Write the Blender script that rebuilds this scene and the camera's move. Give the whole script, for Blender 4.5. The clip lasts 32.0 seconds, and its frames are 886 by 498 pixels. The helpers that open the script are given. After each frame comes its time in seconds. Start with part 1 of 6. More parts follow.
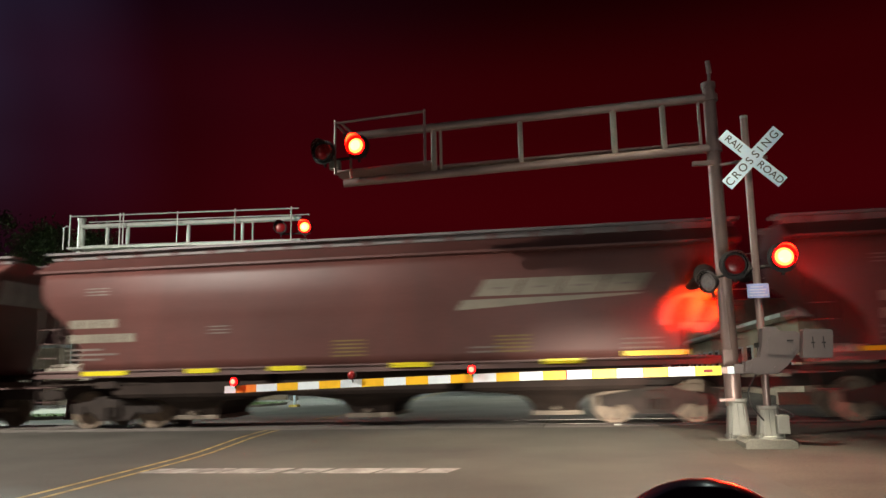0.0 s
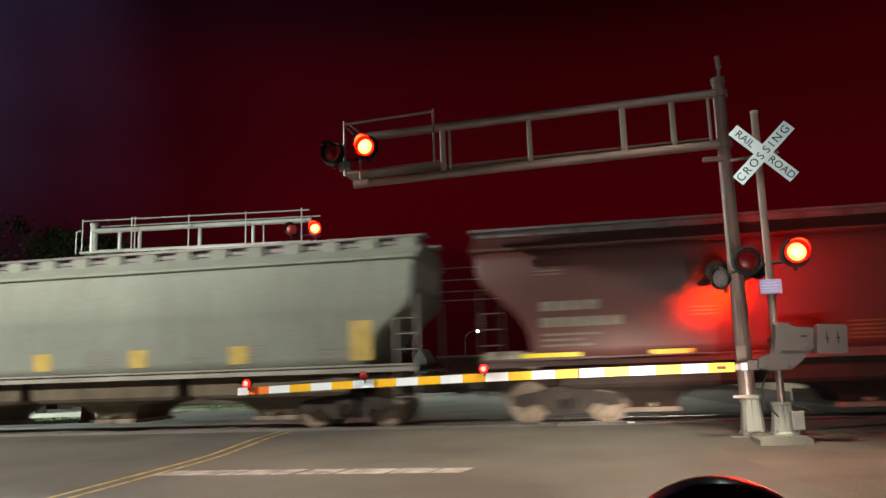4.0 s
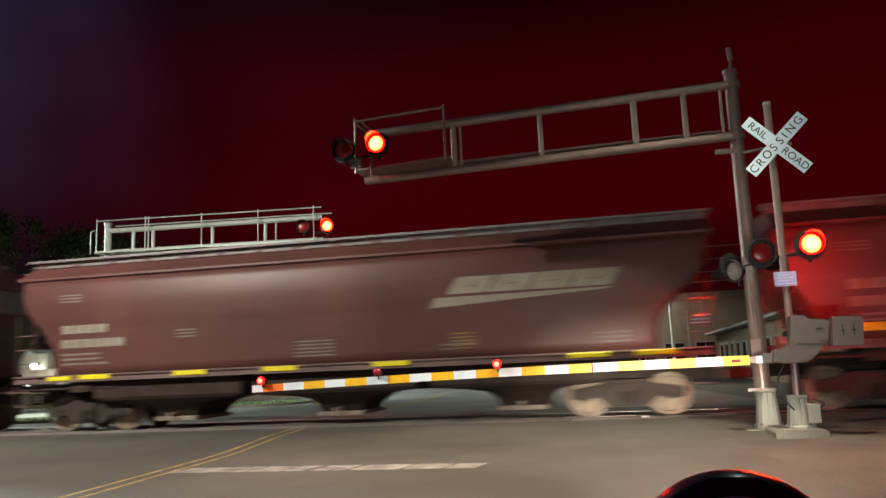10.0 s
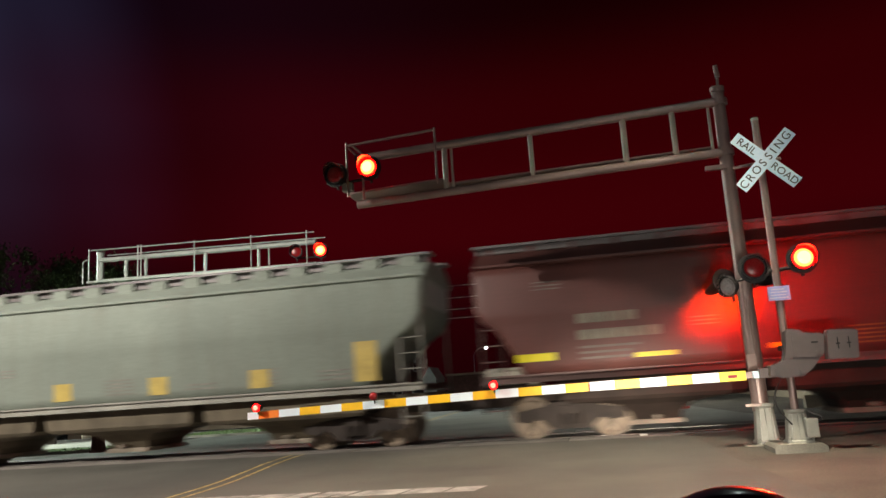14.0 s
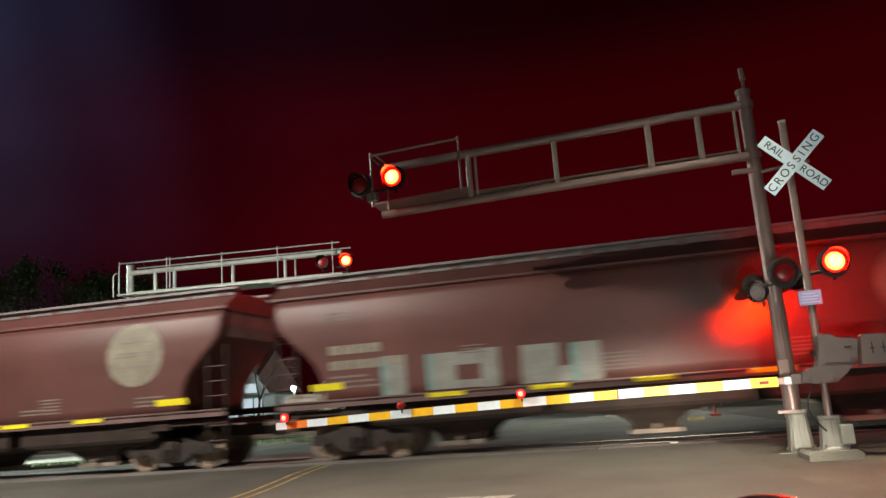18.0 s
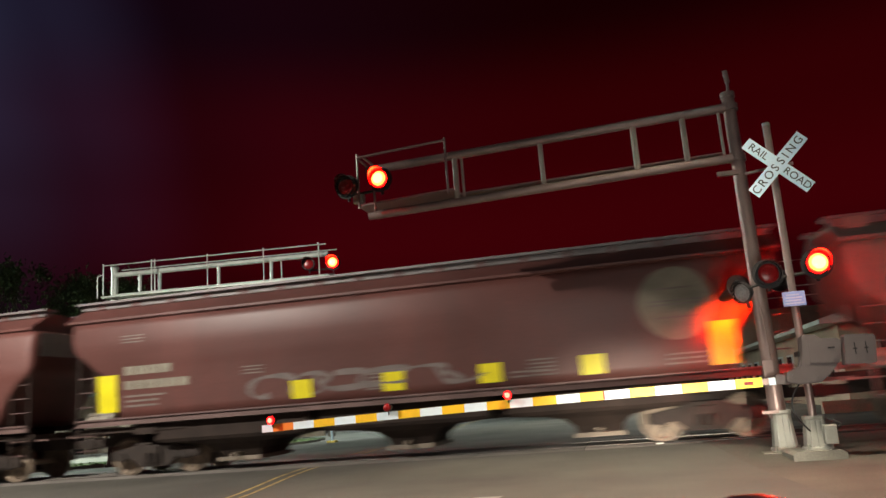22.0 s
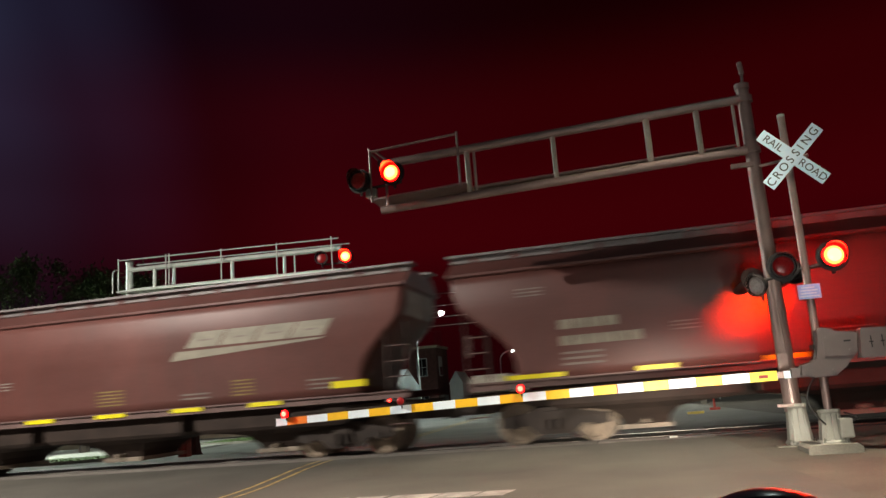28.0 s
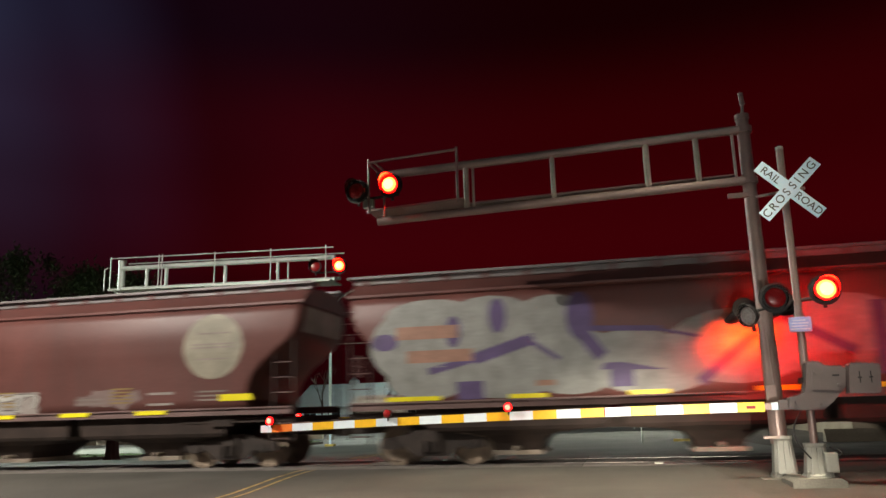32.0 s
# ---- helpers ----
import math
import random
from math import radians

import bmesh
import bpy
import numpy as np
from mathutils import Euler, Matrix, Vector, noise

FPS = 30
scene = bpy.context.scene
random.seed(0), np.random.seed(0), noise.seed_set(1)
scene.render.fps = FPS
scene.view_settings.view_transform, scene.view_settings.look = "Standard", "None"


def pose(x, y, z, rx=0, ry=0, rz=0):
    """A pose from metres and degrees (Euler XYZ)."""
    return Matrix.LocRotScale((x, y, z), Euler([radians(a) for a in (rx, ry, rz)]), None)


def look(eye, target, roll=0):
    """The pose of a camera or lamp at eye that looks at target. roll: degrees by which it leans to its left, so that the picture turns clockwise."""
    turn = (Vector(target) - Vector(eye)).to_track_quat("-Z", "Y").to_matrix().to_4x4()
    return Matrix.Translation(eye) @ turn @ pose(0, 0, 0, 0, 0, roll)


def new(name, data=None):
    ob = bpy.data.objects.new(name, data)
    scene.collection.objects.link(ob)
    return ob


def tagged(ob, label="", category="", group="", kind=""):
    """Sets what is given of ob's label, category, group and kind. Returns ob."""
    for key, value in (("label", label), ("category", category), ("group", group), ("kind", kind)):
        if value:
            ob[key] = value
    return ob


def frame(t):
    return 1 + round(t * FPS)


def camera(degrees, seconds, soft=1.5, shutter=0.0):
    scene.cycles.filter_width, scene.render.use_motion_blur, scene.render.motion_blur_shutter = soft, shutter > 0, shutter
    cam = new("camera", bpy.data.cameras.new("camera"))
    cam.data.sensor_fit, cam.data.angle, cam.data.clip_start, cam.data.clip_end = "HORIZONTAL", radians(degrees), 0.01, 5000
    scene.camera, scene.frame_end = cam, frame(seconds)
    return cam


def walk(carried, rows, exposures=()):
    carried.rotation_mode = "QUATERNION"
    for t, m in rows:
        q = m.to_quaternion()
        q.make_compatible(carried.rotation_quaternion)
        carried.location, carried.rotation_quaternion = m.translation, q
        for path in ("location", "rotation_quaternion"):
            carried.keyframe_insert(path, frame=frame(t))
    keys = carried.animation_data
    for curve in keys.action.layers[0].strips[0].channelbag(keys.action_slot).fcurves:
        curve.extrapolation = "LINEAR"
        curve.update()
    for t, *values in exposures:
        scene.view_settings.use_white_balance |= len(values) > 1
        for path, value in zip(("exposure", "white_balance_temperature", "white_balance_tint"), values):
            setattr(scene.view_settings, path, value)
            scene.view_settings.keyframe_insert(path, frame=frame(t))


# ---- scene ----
# camera: one standing place, turned by hand
cam = camera(60.0, 32.0, soft=1.5, shutter=0.4)
TURN, EYE = 10.0, 1.3
LOOK = [
    (0, 0.34, 9.27, 1.27), (0.5, 0.32, 9.36, 1.11), (1, 0.27, 9.40, 0.94), (1.5, 0.24, 9.27, 0.84), (2, 0.30, 9.05, 0.98),
    (2.5, 0.40, 8.85, 1.23), (3, 0.55, 8.82, 1.51), (3.5, 0.88, 9.05, 1.75), (5.5, 1.96, 9.46, 1.88), (6, 2.03, 9.36, 1.94),
    (6.5, 2.08, 9.28, 2.00), (7, 2.09, 9.24, 2.07), (7.5, 2.10, 9.19, 2.17), (8, 2.08, 9.12, 2.19), (8.5, 2.07, 9.04, 2.21),
    (9, 2.09, 8.95, 2.28), (9.5, 2.15, 8.92, 2.30), (10, 2.21, 9.00, 2.37), (10.5, 2.30, 9.30, 2.41), (11, 2.35, 9.86, 2.50),
    (11.5, 2.41, 10.38, 2.55), (12, 2.49, 10.82, 2.70), (12.5, 2.57, 11.09, 2.94), (13, 2.54, 10.88, 3.26), (13.5, 2.27, 10.67, 3.53),
    (14, 1.95, 10.62, 3.69), (14.5, 1.98, 10.98, 3.57), (15, 2.22, 11.36, 3.36), (15.5, 2.80, 11.76, 3.16), (17.5, 3.96, 11.64, 3.81),
    (18, 3.95, 11.40, 4.13), (18.5, 3.87, 11.23, 4.25), (19, 3.76, 11.16, 4.27), (19.5, 3.65, 11.18, 4.27), (20, 3.53, 11.22, 4.20),
    (20.5, 3.42, 11.31, 4.21), (21, 3.28, 11.37, 4.22), (21.5, 3.13, 11.44, 4.31), (22, 2.98, 11.45, 4.35), (22.5, 2.87, 11.42, 4.39),
    (23, 2.90, 11.23, 4.23), (23.5, 3.10, 11.12, 4.01), (24, 3.26, 11.14, 3.78), (24.5, 3.32, 11.15, 3.76), (25, 3.29, 11.07, 3.87),
    (25.5, 3.21, 10.96, 4.05), (27.5, 3.65, 11.15, 4.29), (28, 3.94, 11.06, 4.37), (28.5, 3.68, 11.22, 4.26), (29, 3.14, 11.54, 3.97),
    (29.5, 2.68, 11.85, 3.47), (30, 2.48, 12.19, 2.88), (30.5, 2.50, 12.35, 2.27), (31, 2.57, 12.37, 1.81), (31.5, 2.72, 12.22, 1.57),
    (32, 2.96, 12.09, 1.60),
]
walk(cam, [(t, pose(0, 0, EYE, 90 + pitch, roll, yaw + TURN)) for t, yaw, pitch, roll in LOOK])

# night sky: dark red towards the ground, nearly black overhead, bluish camera glare put in to the west
world = bpy.data.worlds.new("night")
scene.world = world
world.use_nodes = True
wn = world.node_tree
wn.nodes.clear()
w_out = wn.nodes.new("ShaderNodeOutputWorld")
w_bg = wn.nodes.new("ShaderNodeBackground")
w_co = wn.nodes.new("ShaderNodeTexCoord")
w_sep = wn.nodes.new("ShaderNodeSeparateXYZ")
wn.links.new(w_co.outputs["Generated"], w_sep.inputs[0])


def sky_ramp(axis, low, high, stops):
    """A colour that changes with one component of the way one looks."""
    span = wn.nodes.new("ShaderNodeMapRange")
    span.inputs["From Min"].default_value, span.inputs["From Max"].default_value = low, high
    wn.links.new(w_sep.outputs[axis], span.inputs["Value"])
    node = wn.nodes.new("ShaderNodeValToRGB")
    node.color_ramp.interpolation = "EASE"
    wn.links.new(span.outputs[0], node.inputs[0])
    els = node.color_ramp.elements
    els[0].position, els[1].position = 0.0, 1.0
    els[0].color, els[1].color = (*stops[0][1], 1), (*stops[-1][1], 1)
    for at, colour in stops[1:-1]:
        els.new((at - low) / (high - low)).color = (*colour, 1)
    return node.outputs[0]


red_glow = sky_ramp(2, 0.0, 1.0, [(0.0, (0.012, 0.0004, 0.0010)), (0.12, (0.018, 0.0004, 0.0012)), (0.20, (0.042, 0.0004, 0.0016)), (0.34, (0.029, 0.0003, 0.0010)), (0.47, (0.0070, 0.0002, 0.0005)), (1.0, (0.004, 0.0002, 0.0005))])
west_glare = sky_ramp(0, -1.0, 0.0, [(-1.0, (0.013, 0.015, 0.034)), (-0.68, (0.013, 0.015, 0.034)), (-0.58, (0.0055, 0.0055, 0.014)), (-0.46, (0.0008, 0.0006, 0.002)), (0.0, (0.0, 0.0, 0.0))])
east_only = sky_ramp(0, -1.0, 0.0, [(-1.0, (0.25, 0.25, 0.25)), (-0.66, (0.30, 0.30, 0.30)), (-0.5, (0.62, 0.62, 0.62)), (-0.34, (1.0, 1.0, 1.0)), (0.0, (1.0, 1.0, 1.0))])
w_red = wn.nodes.new("ShaderNodeMixRGB")
w_red.blend_type = "MULTIPLY"
w_red.inputs[0].default_value = 1.0
wn.links.new(red_glow, w_red.inputs[1])
wn.links.new(east_only, w_red.inputs[2])
glare_height = sky_ramp(2, 0.0, 1.0, [(0.0, (0.12, 0.12, 0.12)), (0.16, (0.22, 0.20, 0.20)), (0.27, (0.60, 0.58, 0.58)), (0.36, (1.0, 1.0, 1.0)), (0.48, (1.6, 1.7, 1.6)), (1.0, (1.8, 1.9, 1.8))])
w_glare = wn.nodes.new("ShaderNodeMixRGB")
w_glare.blend_type = "MULTIPLY"
w_glare.inputs[0].default_value = 1.0
wn.links.new(west_glare, w_glare.inputs[1])
wn.links.new(glare_height, w_glare.inputs[2])
w_sum = wn.nodes.new("ShaderNodeMixRGB")
w_sum.blend_type = "ADD"
w_sum.inputs[0].default_value = 1.0
wn.links.new(w_red.outputs[0], w_sum.inputs[1])
wn.links.new(w_glare.outputs[0], w_sum.inputs[2])
wn.links.new(w_sum.outputs[0], w_bg.inputs[0])
w_bg.inputs[1].default_value = 1.0
wn.links.new(w_bg.outputs[0], w_out.inputs[0])


def lamp(name, kind, place, target, power, colour, size=0.25, cone=120, blend=0.6):
    d = bpy.data.lights.new(name, kind)
    d.energy, d.color = power, colour
    d.shadow_soft_size = size
    if kind == "SPOT":
        d.spot_size, d.spot_blend = radians(cone), blend
    ob = new(name, d)
    ob.matrix_world = look(place, target)
    return ob


# street lamps: the near one stands west of the road behind the eye, the others line the far road
NEAR_LAMP = (-15.9, 5.75, 10.0)
FAR_LAMPS = [(-14.0, 41.9, 8.5, -1), (-15.2, 62.5, 8.5, -1), (-19.6, 130.0, 8.5, -1),
             (1.1, 42.7, 8.5, 1), (0.6, 64.2, 8.5, 1), (0.0, 96.5, 8.5, 1), (-1.6, 215.0, 8.5, 1)]
lamp("near_street_light", "SPOT", NEAR_LAMP, (-13.91, 12.48, 0.23), 12800, (1.0, 0.92, 0.82), 0.05, 110, 0.5)
# unseen lamp added to the east to brighten the ground and crossbuck
EAST_FILL = (2.8, 10.2, 11.5)
lamp("east_street_light", "SPOT", EAST_FILL, (-0.5, 11.6, 0.0), 9300, (1.0, 0.86, 0.66), 0.8, 56, 0.6)
lamp("far_street_light", "SPOT", (-14.0, 41.9, 8.3), (-16.0, 44.0, 0), 9000, (0.90, 1.0, 0.96), 0.2, 140, 0.4)
lamp("far_street_light", "SPOT", (1.1, 42.7, 8.3), (1.1, 38.7, 0), 8000, (1.0, 1.0, 0.87), 0.2, 98, 0.35)
lamp("far_street_light", "SPOT", (-15.2, 62.5, 8.3), (-19.0, 60.5, 1.0), 7000, (0.90, 1.0, 0.96), 0.2, 140, 0.4)
lamp("far_street_light", "SPOT", (0.6, 64.2, 8.3), (2.6, 65.0, 0), 3200, (1.0, 0.98, 0.88), 0.2, 140, 0.4)
# unseen lamp added far west to light the far mast and lawn, and the stray red of the back-facing flashers
lamp("far_crossing_light", "SPOT", (-33.0, 27.0, 9.5), (-18, 24.5, 1.5), 17000, (0.88, 1.0, 0.90), 0.3, 110, 0.6)
lamp("back_flasher_spill", "SPOT", (3.1, 14.9, 3.0), (3.3, 17.2, 2.8), 1500, (1.0, 0.002, 0.004), 0.15, 130, 1.0)
lamp("front_flasher_beam", "SPOT", (3.33, 13.05, 3.09), (0.3, 0.9, 1.1), 5000, (1.0, 0.02, 0.006), 0.12, 24, 1.0)
# headlamps of the parked car
for hx in (0.62, 1.84):
    lamp("car_headlight", "SPOT", (hx, 2.16, 0.68), (hx + 0.8, 12.0, 2.6), 640, (1.0, 0.94, 0.86), 0.06, 72, 1.0)
for hx in (0.62, 1.84):
    lamp("car_low_beam", "SPOT", (hx, 2.16, 0.66), (hx - 0.8, 17.0, 0.15), 7300, (1.0, 0.88, 0.72), 0.06, 19, 0.9)
scene.view_settings.exposure = 0.0

# ---- materials ----
MATS = {}


def mat(name, c, rough=0.6, metal=0.0, var=0.25, scale=2.0, fine=30.0, bump=0.15, rnd=0.0, streak=0.0, grained=0.35, dirt=(0.05, 0.04, 0.03)):
    """A worn surface: broad stains, fine grain, optional rain streaks and a shade of its own for each object."""
    if name in MATS:
        return MATS[name]
    m = bpy.data.materials.new(name)
    m.use_nodes = True
    nt = m.node_tree
    n, link = nt.nodes, nt.links.new
    bsdf = n["Principled BSDF"]
    bsdf.inputs["Roughness"].default_value = rough
    bsdf.inputs["Metallic"].default_value = metal
    co = n.new("ShaderNodeTexCoord")
    broad = n.new("ShaderNodeTexNoise")
    broad.inputs["Scale"].default_value, broad.inputs["Detail"].default_value = scale, 6
    grain = n.new("ShaderNodeTexNoise")
    grain.inputs["Scale"].default_value, grain.inputs["Detail"].default_value = fine, 4
    link(co.outputs["Object"], broad.inputs["Vector"])
    link(co.outputs["Object"], grain.inputs["Vector"])
    ramp = n.new("ShaderNodeValToRGB")
    lo = tuple(max(0.0, v * (1 - var)) for v in c)
    hi = tuple(min(1.0, v * (1 + var)) for v in c)
    ramp.color_ramp.elements[0].position, ramp.color_ramp.elements[0].color = 0.32, (*lo, 1)
    ramp.color_ramp.elements[1].position, ramp.color_ramp.elements[1].color = 0.68, (*hi, 1)
    link(broad.outputs[0], ramp.inputs[0])
    out = ramp.outputs[0]
    mix = n.new("ShaderNodeMixRGB")
    mix.blend_type = "OVERLAY"
    mix.inputs[0].default_value = grained
    link(out, mix.inputs[1])
    link(grain.outputs[0], mix.inputs[2])
    out = mix.outputs[0]
    if streak:
        mp = n.new("ShaderNodeMapping")
        mp.inputs["Scale"].default_value = (5.0, 5.0, 0.35)
        link(co.outputs["Object"], mp.inputs[0])
        sn = n.new("ShaderNodeTexNoise")
        sn.inputs["Scale"].default_value, sn.inputs["Detail"].default_value = 1.0, 5
        link(mp.outputs[0], sn.inputs["Vector"])
        sr = n.new("ShaderNodeMapRange")
        sr.inputs["From Min"].default_value, sr.inputs["From Max"].default_value = 0.45, 0.75
        sr.inputs["To Max"].default_value = streak
        link(sn.outputs[0], sr.inputs["Value"])
        sm = n.new("ShaderNodeMixRGB")
        sm.inputs[2].default_value = (*dirt, 1)
        link(sr.outputs[0], sm.inputs[0])
        link(out, sm.inputs[1])
        out = sm.outputs[0]
    if rnd:
        oi = n.new("ShaderNodeObjectInfo")
        mr = n.new("ShaderNodeMapRange")
        mr.inputs["To Min"].default_value, mr.inputs["To Max"].default_value = 1 - rnd, 1 + rnd
        link(oi.outputs["Random"], mr.inputs["Value"])
        vm = n.new("ShaderNodeVectorMath")
        vm.operation = "SCALE"
        link(out, vm.inputs[0])
        link(mr.outputs[0], vm.inputs["Scale"])
        out = vm.outputs[0]
    link(out, bsdf.inputs["Base Color"])
    rr = n.new("ShaderNodeMapRange")
    rr.inputs["To Min"].default_value, rr.inputs["To Max"].default_value = max(0.02, rough - 0.12), min(1.0, rough + 0.12)
    link(grain.outputs[0], rr.inputs["Value"])
    link(rr.outputs[0], bsdf.inputs["Roughness"])
    if bump:
        bp = n.new("ShaderNodeBump")
        bp.inputs["Strength"].default_value, bp.inputs["Distance"].default_value = bump, 0.01
        link(grain.outputs[0], bp.inputs["Height"])
        link(bp.outputs[0], bsdf.inputs["Normal"])
    MATS[name] = m
    return m


def glow(name, c, strength):
    if name in MATS:
        return MATS[name]
    m = bpy.data.materials.new(name)
    m.use_nodes = True
    b = m.node_tree.nodes["Principled BSDF"]
    b.inputs["Base Color"].default_value = (*[min(1, v) for v in c], 1)
    b.inputs["Emission Color"].default_value = (*c, 1)
    b.inputs["Emission Strength"].default_value = strength
    b.inputs["Roughness"].default_value = 0.3
    MATS[name] = m
    return m


ASPHALT = mat("road_asphalt", (0.086, 0.081, 0.068), 0.85, var=0.26, scale=0.35, fine=55, bump=0.5)
APRON = mat("apron_asphalt", (0.086, 0.077, 0.061), 0.9, var=0.30, scale=0.5, fine=28, bump=0.8, grained=0.7)
GRAVEL = mat("ballast_stone", (0.16, 0.14, 0.12), 1.0, var=0.3, scale=3, fine=35, bump=0.5)
CONCRETE = mat("concrete", (0.22, 0.21, 0.175), 0.85, var=0.15, scale=1.5, fine=40, bump=0.3)
PALE_PAVE = mat("pale_concrete_pavement", (0.42, 0.42, 0.36), 0.85, var=0.12, scale=0.8, fine=40, bump=0.2)
PANEL = mat("crossing_panel", (0.21, 0.19, 0.17), 0.85, var=0.25, scale=1.2, fine=40, bump=0.4, rnd=0.15)
YELLOW_LINE = mat("worn_yellow_line", (0.34, 0.25, 0.09), 0.8, var=0.45, scale=3, fine=25, bump=0.2)
WHITE_LINE = mat("worn_white_line", (0.29, 0.275, 0.25), 0.8, var=0.45, scale=2.5, fine=20, bump=0.2)
GRASS = mat("lawn_grass", (0.10, 0.16, 0.05), 0.95, var=0.4, scale=2, fine=60, bump=1.0)
ALU = mat("weathered_aluminium", (0.27, 0.20, 0.18), 0.42, 0.5, var=0.14, scale=1.5, fine=40, bump=0.06, grained=0.15)
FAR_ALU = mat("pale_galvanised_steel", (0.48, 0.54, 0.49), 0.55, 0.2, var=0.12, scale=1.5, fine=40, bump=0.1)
GALV = mat("cast_base_silver", (0.31, 0.315, 0.275), 0.5, 0.25, var=0.08, scale=4, fine=40, bump=0.08, grained=0.12)
BOXGREY = mat("gate_box_grey_paint", (0.125, 0.104, 0.102), 0.6, 0.0, var=0.08, scale=3, fine=60, bump=0.03, grained=0.1)
BLACK = mat("matt_black_paint", (0.012, 0.011, 0.011), 0.6, var=0.3, scale=4, bump=0.1)
HOOD_INSIDE = mat("bare_hood_inside", (0.45, 0.40, 0.36), 0.26, 1.0, var=0.1, scale=5, bump=0.0)
BLACK_IRON = mat("black_iron", (0.025, 0.022, 0.02), 0.6, 0.3, var=0.3, scale=4)
SIGN_WHITE = mat("white_sign_sheeting", (0.67, 0.87, 1.0), 0.45, var=0.03, scale=6, bump=0.03)
SIGN_BLUE = mat("blue_sign_sheeting", (0.30, 0.40, 0.72), 0.5, var=0.06, scale=6, bump=0.03)
NOTICE_LINE = mat("pale_notice_print", (0.55, 0.58, 0.74), 0.5, var=0.06, scale=6, bump=0.02)
INK = mat("black_sign_ink", (0.015, 0.015, 0.018), 0.5, var=0.1, bump=0.0)
ARM_WHITE = mat("gate_arm_white_sheeting", (0.78, 0.89, 0.97), 0.45, var=0.04, scale=6, bump=0.02, grained=0.06)
# light along the arm put into colour: yellow near root, deep red at tip
ARM_YELLOW = mat("gate_arm_yellow_sheeting", (0.88, 0.74, 0.03), 0.45, var=0.06, scale=6, bump=0.02, grained=0.06)
ARM_DEEP = mat("gate_arm_red_sheeting", (0.85, 0.24, 0.03), 0.45, var=0.06, scale=6, bump=0.02, grained=0.06)
ARM_RED = mat("gate_arm_orange_sheeting", (0.90, 0.53, 0.02), 0.45, var=0.06, scale=6, bump=0.02, grained=0.06)
BROWN = mat("car_brown_paint", (0.118, 0.043, 0.036), 0.50, var=0.2, scale=0.5, fine=22, bump=0.12, rnd=0.16, streak=0.45, dirt=(0.075, 0.042, 0.037))
WHITE = mat("car_grey_white_paint", (0.225, 0.258, 0.220), 0.8, var=0.10, scale=0.5, fine=22, bump=0.1, rnd=0.10, streak=0.35, dirt=(0.17, 0.155, 0.125))
GREY = mat("car_drab_grey_paint", (0.205, 0.225, 0.187), 0.8, var=0.15, scale=0.5, fine=22, bump=0.1, rnd=0.08, streak=0.4, dirt=(0.15, 0.138, 0.113))
TAN_BROWN = mat("car_tan_brown_paint", (0.225, 0.137, 0.098), 0.76, var=0.18, scale=0.5, fine=22, bump=0.12, rnd=0.05, streak=0.4, dirt=(0.09, 0.065, 0.052))
SILL_B = mat("dusty_sill", (0.15, 0.093, 0.085), 0.7, var=0.25, scale=1, fine=25, streak=0.2)
SILL_W = mat("pale_sill", (0.28, 0.275, 0.24), 0.7, var=0.2, scale=1, fine=25, streak=0.3, dirt=(0.2, 0.17, 0.13))
END_PALE = mat("bare_end_sheet", (0.40, 0.42, 0.40), 0.6, var=0.2, scale=1.5, fine=25, streak=0.4)
UNDER = mat("dark_underframe", (0.032, 0.020, 0.015), 0.85, var=0.35, scale=2, fine=20)
UNDER_W = mat("grimy_pale_hopper", (0.12, 0.098, 0.066), 0.8, var=0.3, scale=1.5, fine=20, streak=0.5)
BOARDM = mat("grey_walkway_grating", (0.17, 0.155, 0.155), 0.55, 0.2, var=0.15, scale=2, fine=25)
# highlights on the struts put into a paler metal than the chords
STRUTM = mat("bright_galvanised_strut", (0.44, 0.405, 0.335), 0.36, 0.5, var=0.14, scale=2, fine=40, bump=0.05)
GATEM = mat("worn_outlet_steel", (0.24, 0.20, 0.155), 0.7, 0.1, var=0.3, scale=2, fine=25)
TANKM = mat("pale_tank_paint", (0.36, 0.33, 0.27), 0.6, 0.0, var=0.2, scale=3, fine=25)
TRUCKM = mat("cast_truck_steel", (0.034, 0.024, 0.019), 0.75, 0.1, var=0.35, scale=3, fine=25)
WHEELM = mat("worn_wheel_steel", (0.25, 0.195, 0.143), 0.6, 0.1, var=0.3, scale=4, fine=25)
RAILM = mat("rail_steel", (0.26, 0.23, 0.21), 0.35, 0.85, var=0.3, scale=3, fine=30)
TIE = mat("creosoted_tie", (0.035, 0.028, 0.023), 0.9, var=0.3, scale=3, fine=30, bump=0.4, rnd=0.3)
MARK = mat("yellow_reflective_mark", (0.80, 0.70, 0.012), 0.45, var=0.06, scale=3, bump=0.03)
MARK_DULL = mat("dirty_orange_mark", (0.46, 0.26, 0.03), 0.5, var=0.2, scale=3, bump=0.03)
MARK_FADED = mat("faded_yellow_mark", (0.48, 0.36, 0.10), 0.55, var=0.15, scale=3, bump=0.03)
EMBLEMM = mat("faded_emblem_cream", (0.205, 0.185, 0.135), 0.6, var=0.2, scale=2.5, fine=25, bump=0.05)
CREAM = mat("cream_lettering", (0.24, 0.22, 0.168), 0.6, var=0.16, scale=3, fine=25, bump=0.05)
DULL_TEXT = mat("faded_stencil", (0.19, 0.155, 0.135), 0.7, var=0.2, scale=3, bump=0.05)
DARK_TEXT = mat("dark_stencil", (0.21, 0.20, 0.175), 0.7, var=0.2, scale=3, bump=0.05)
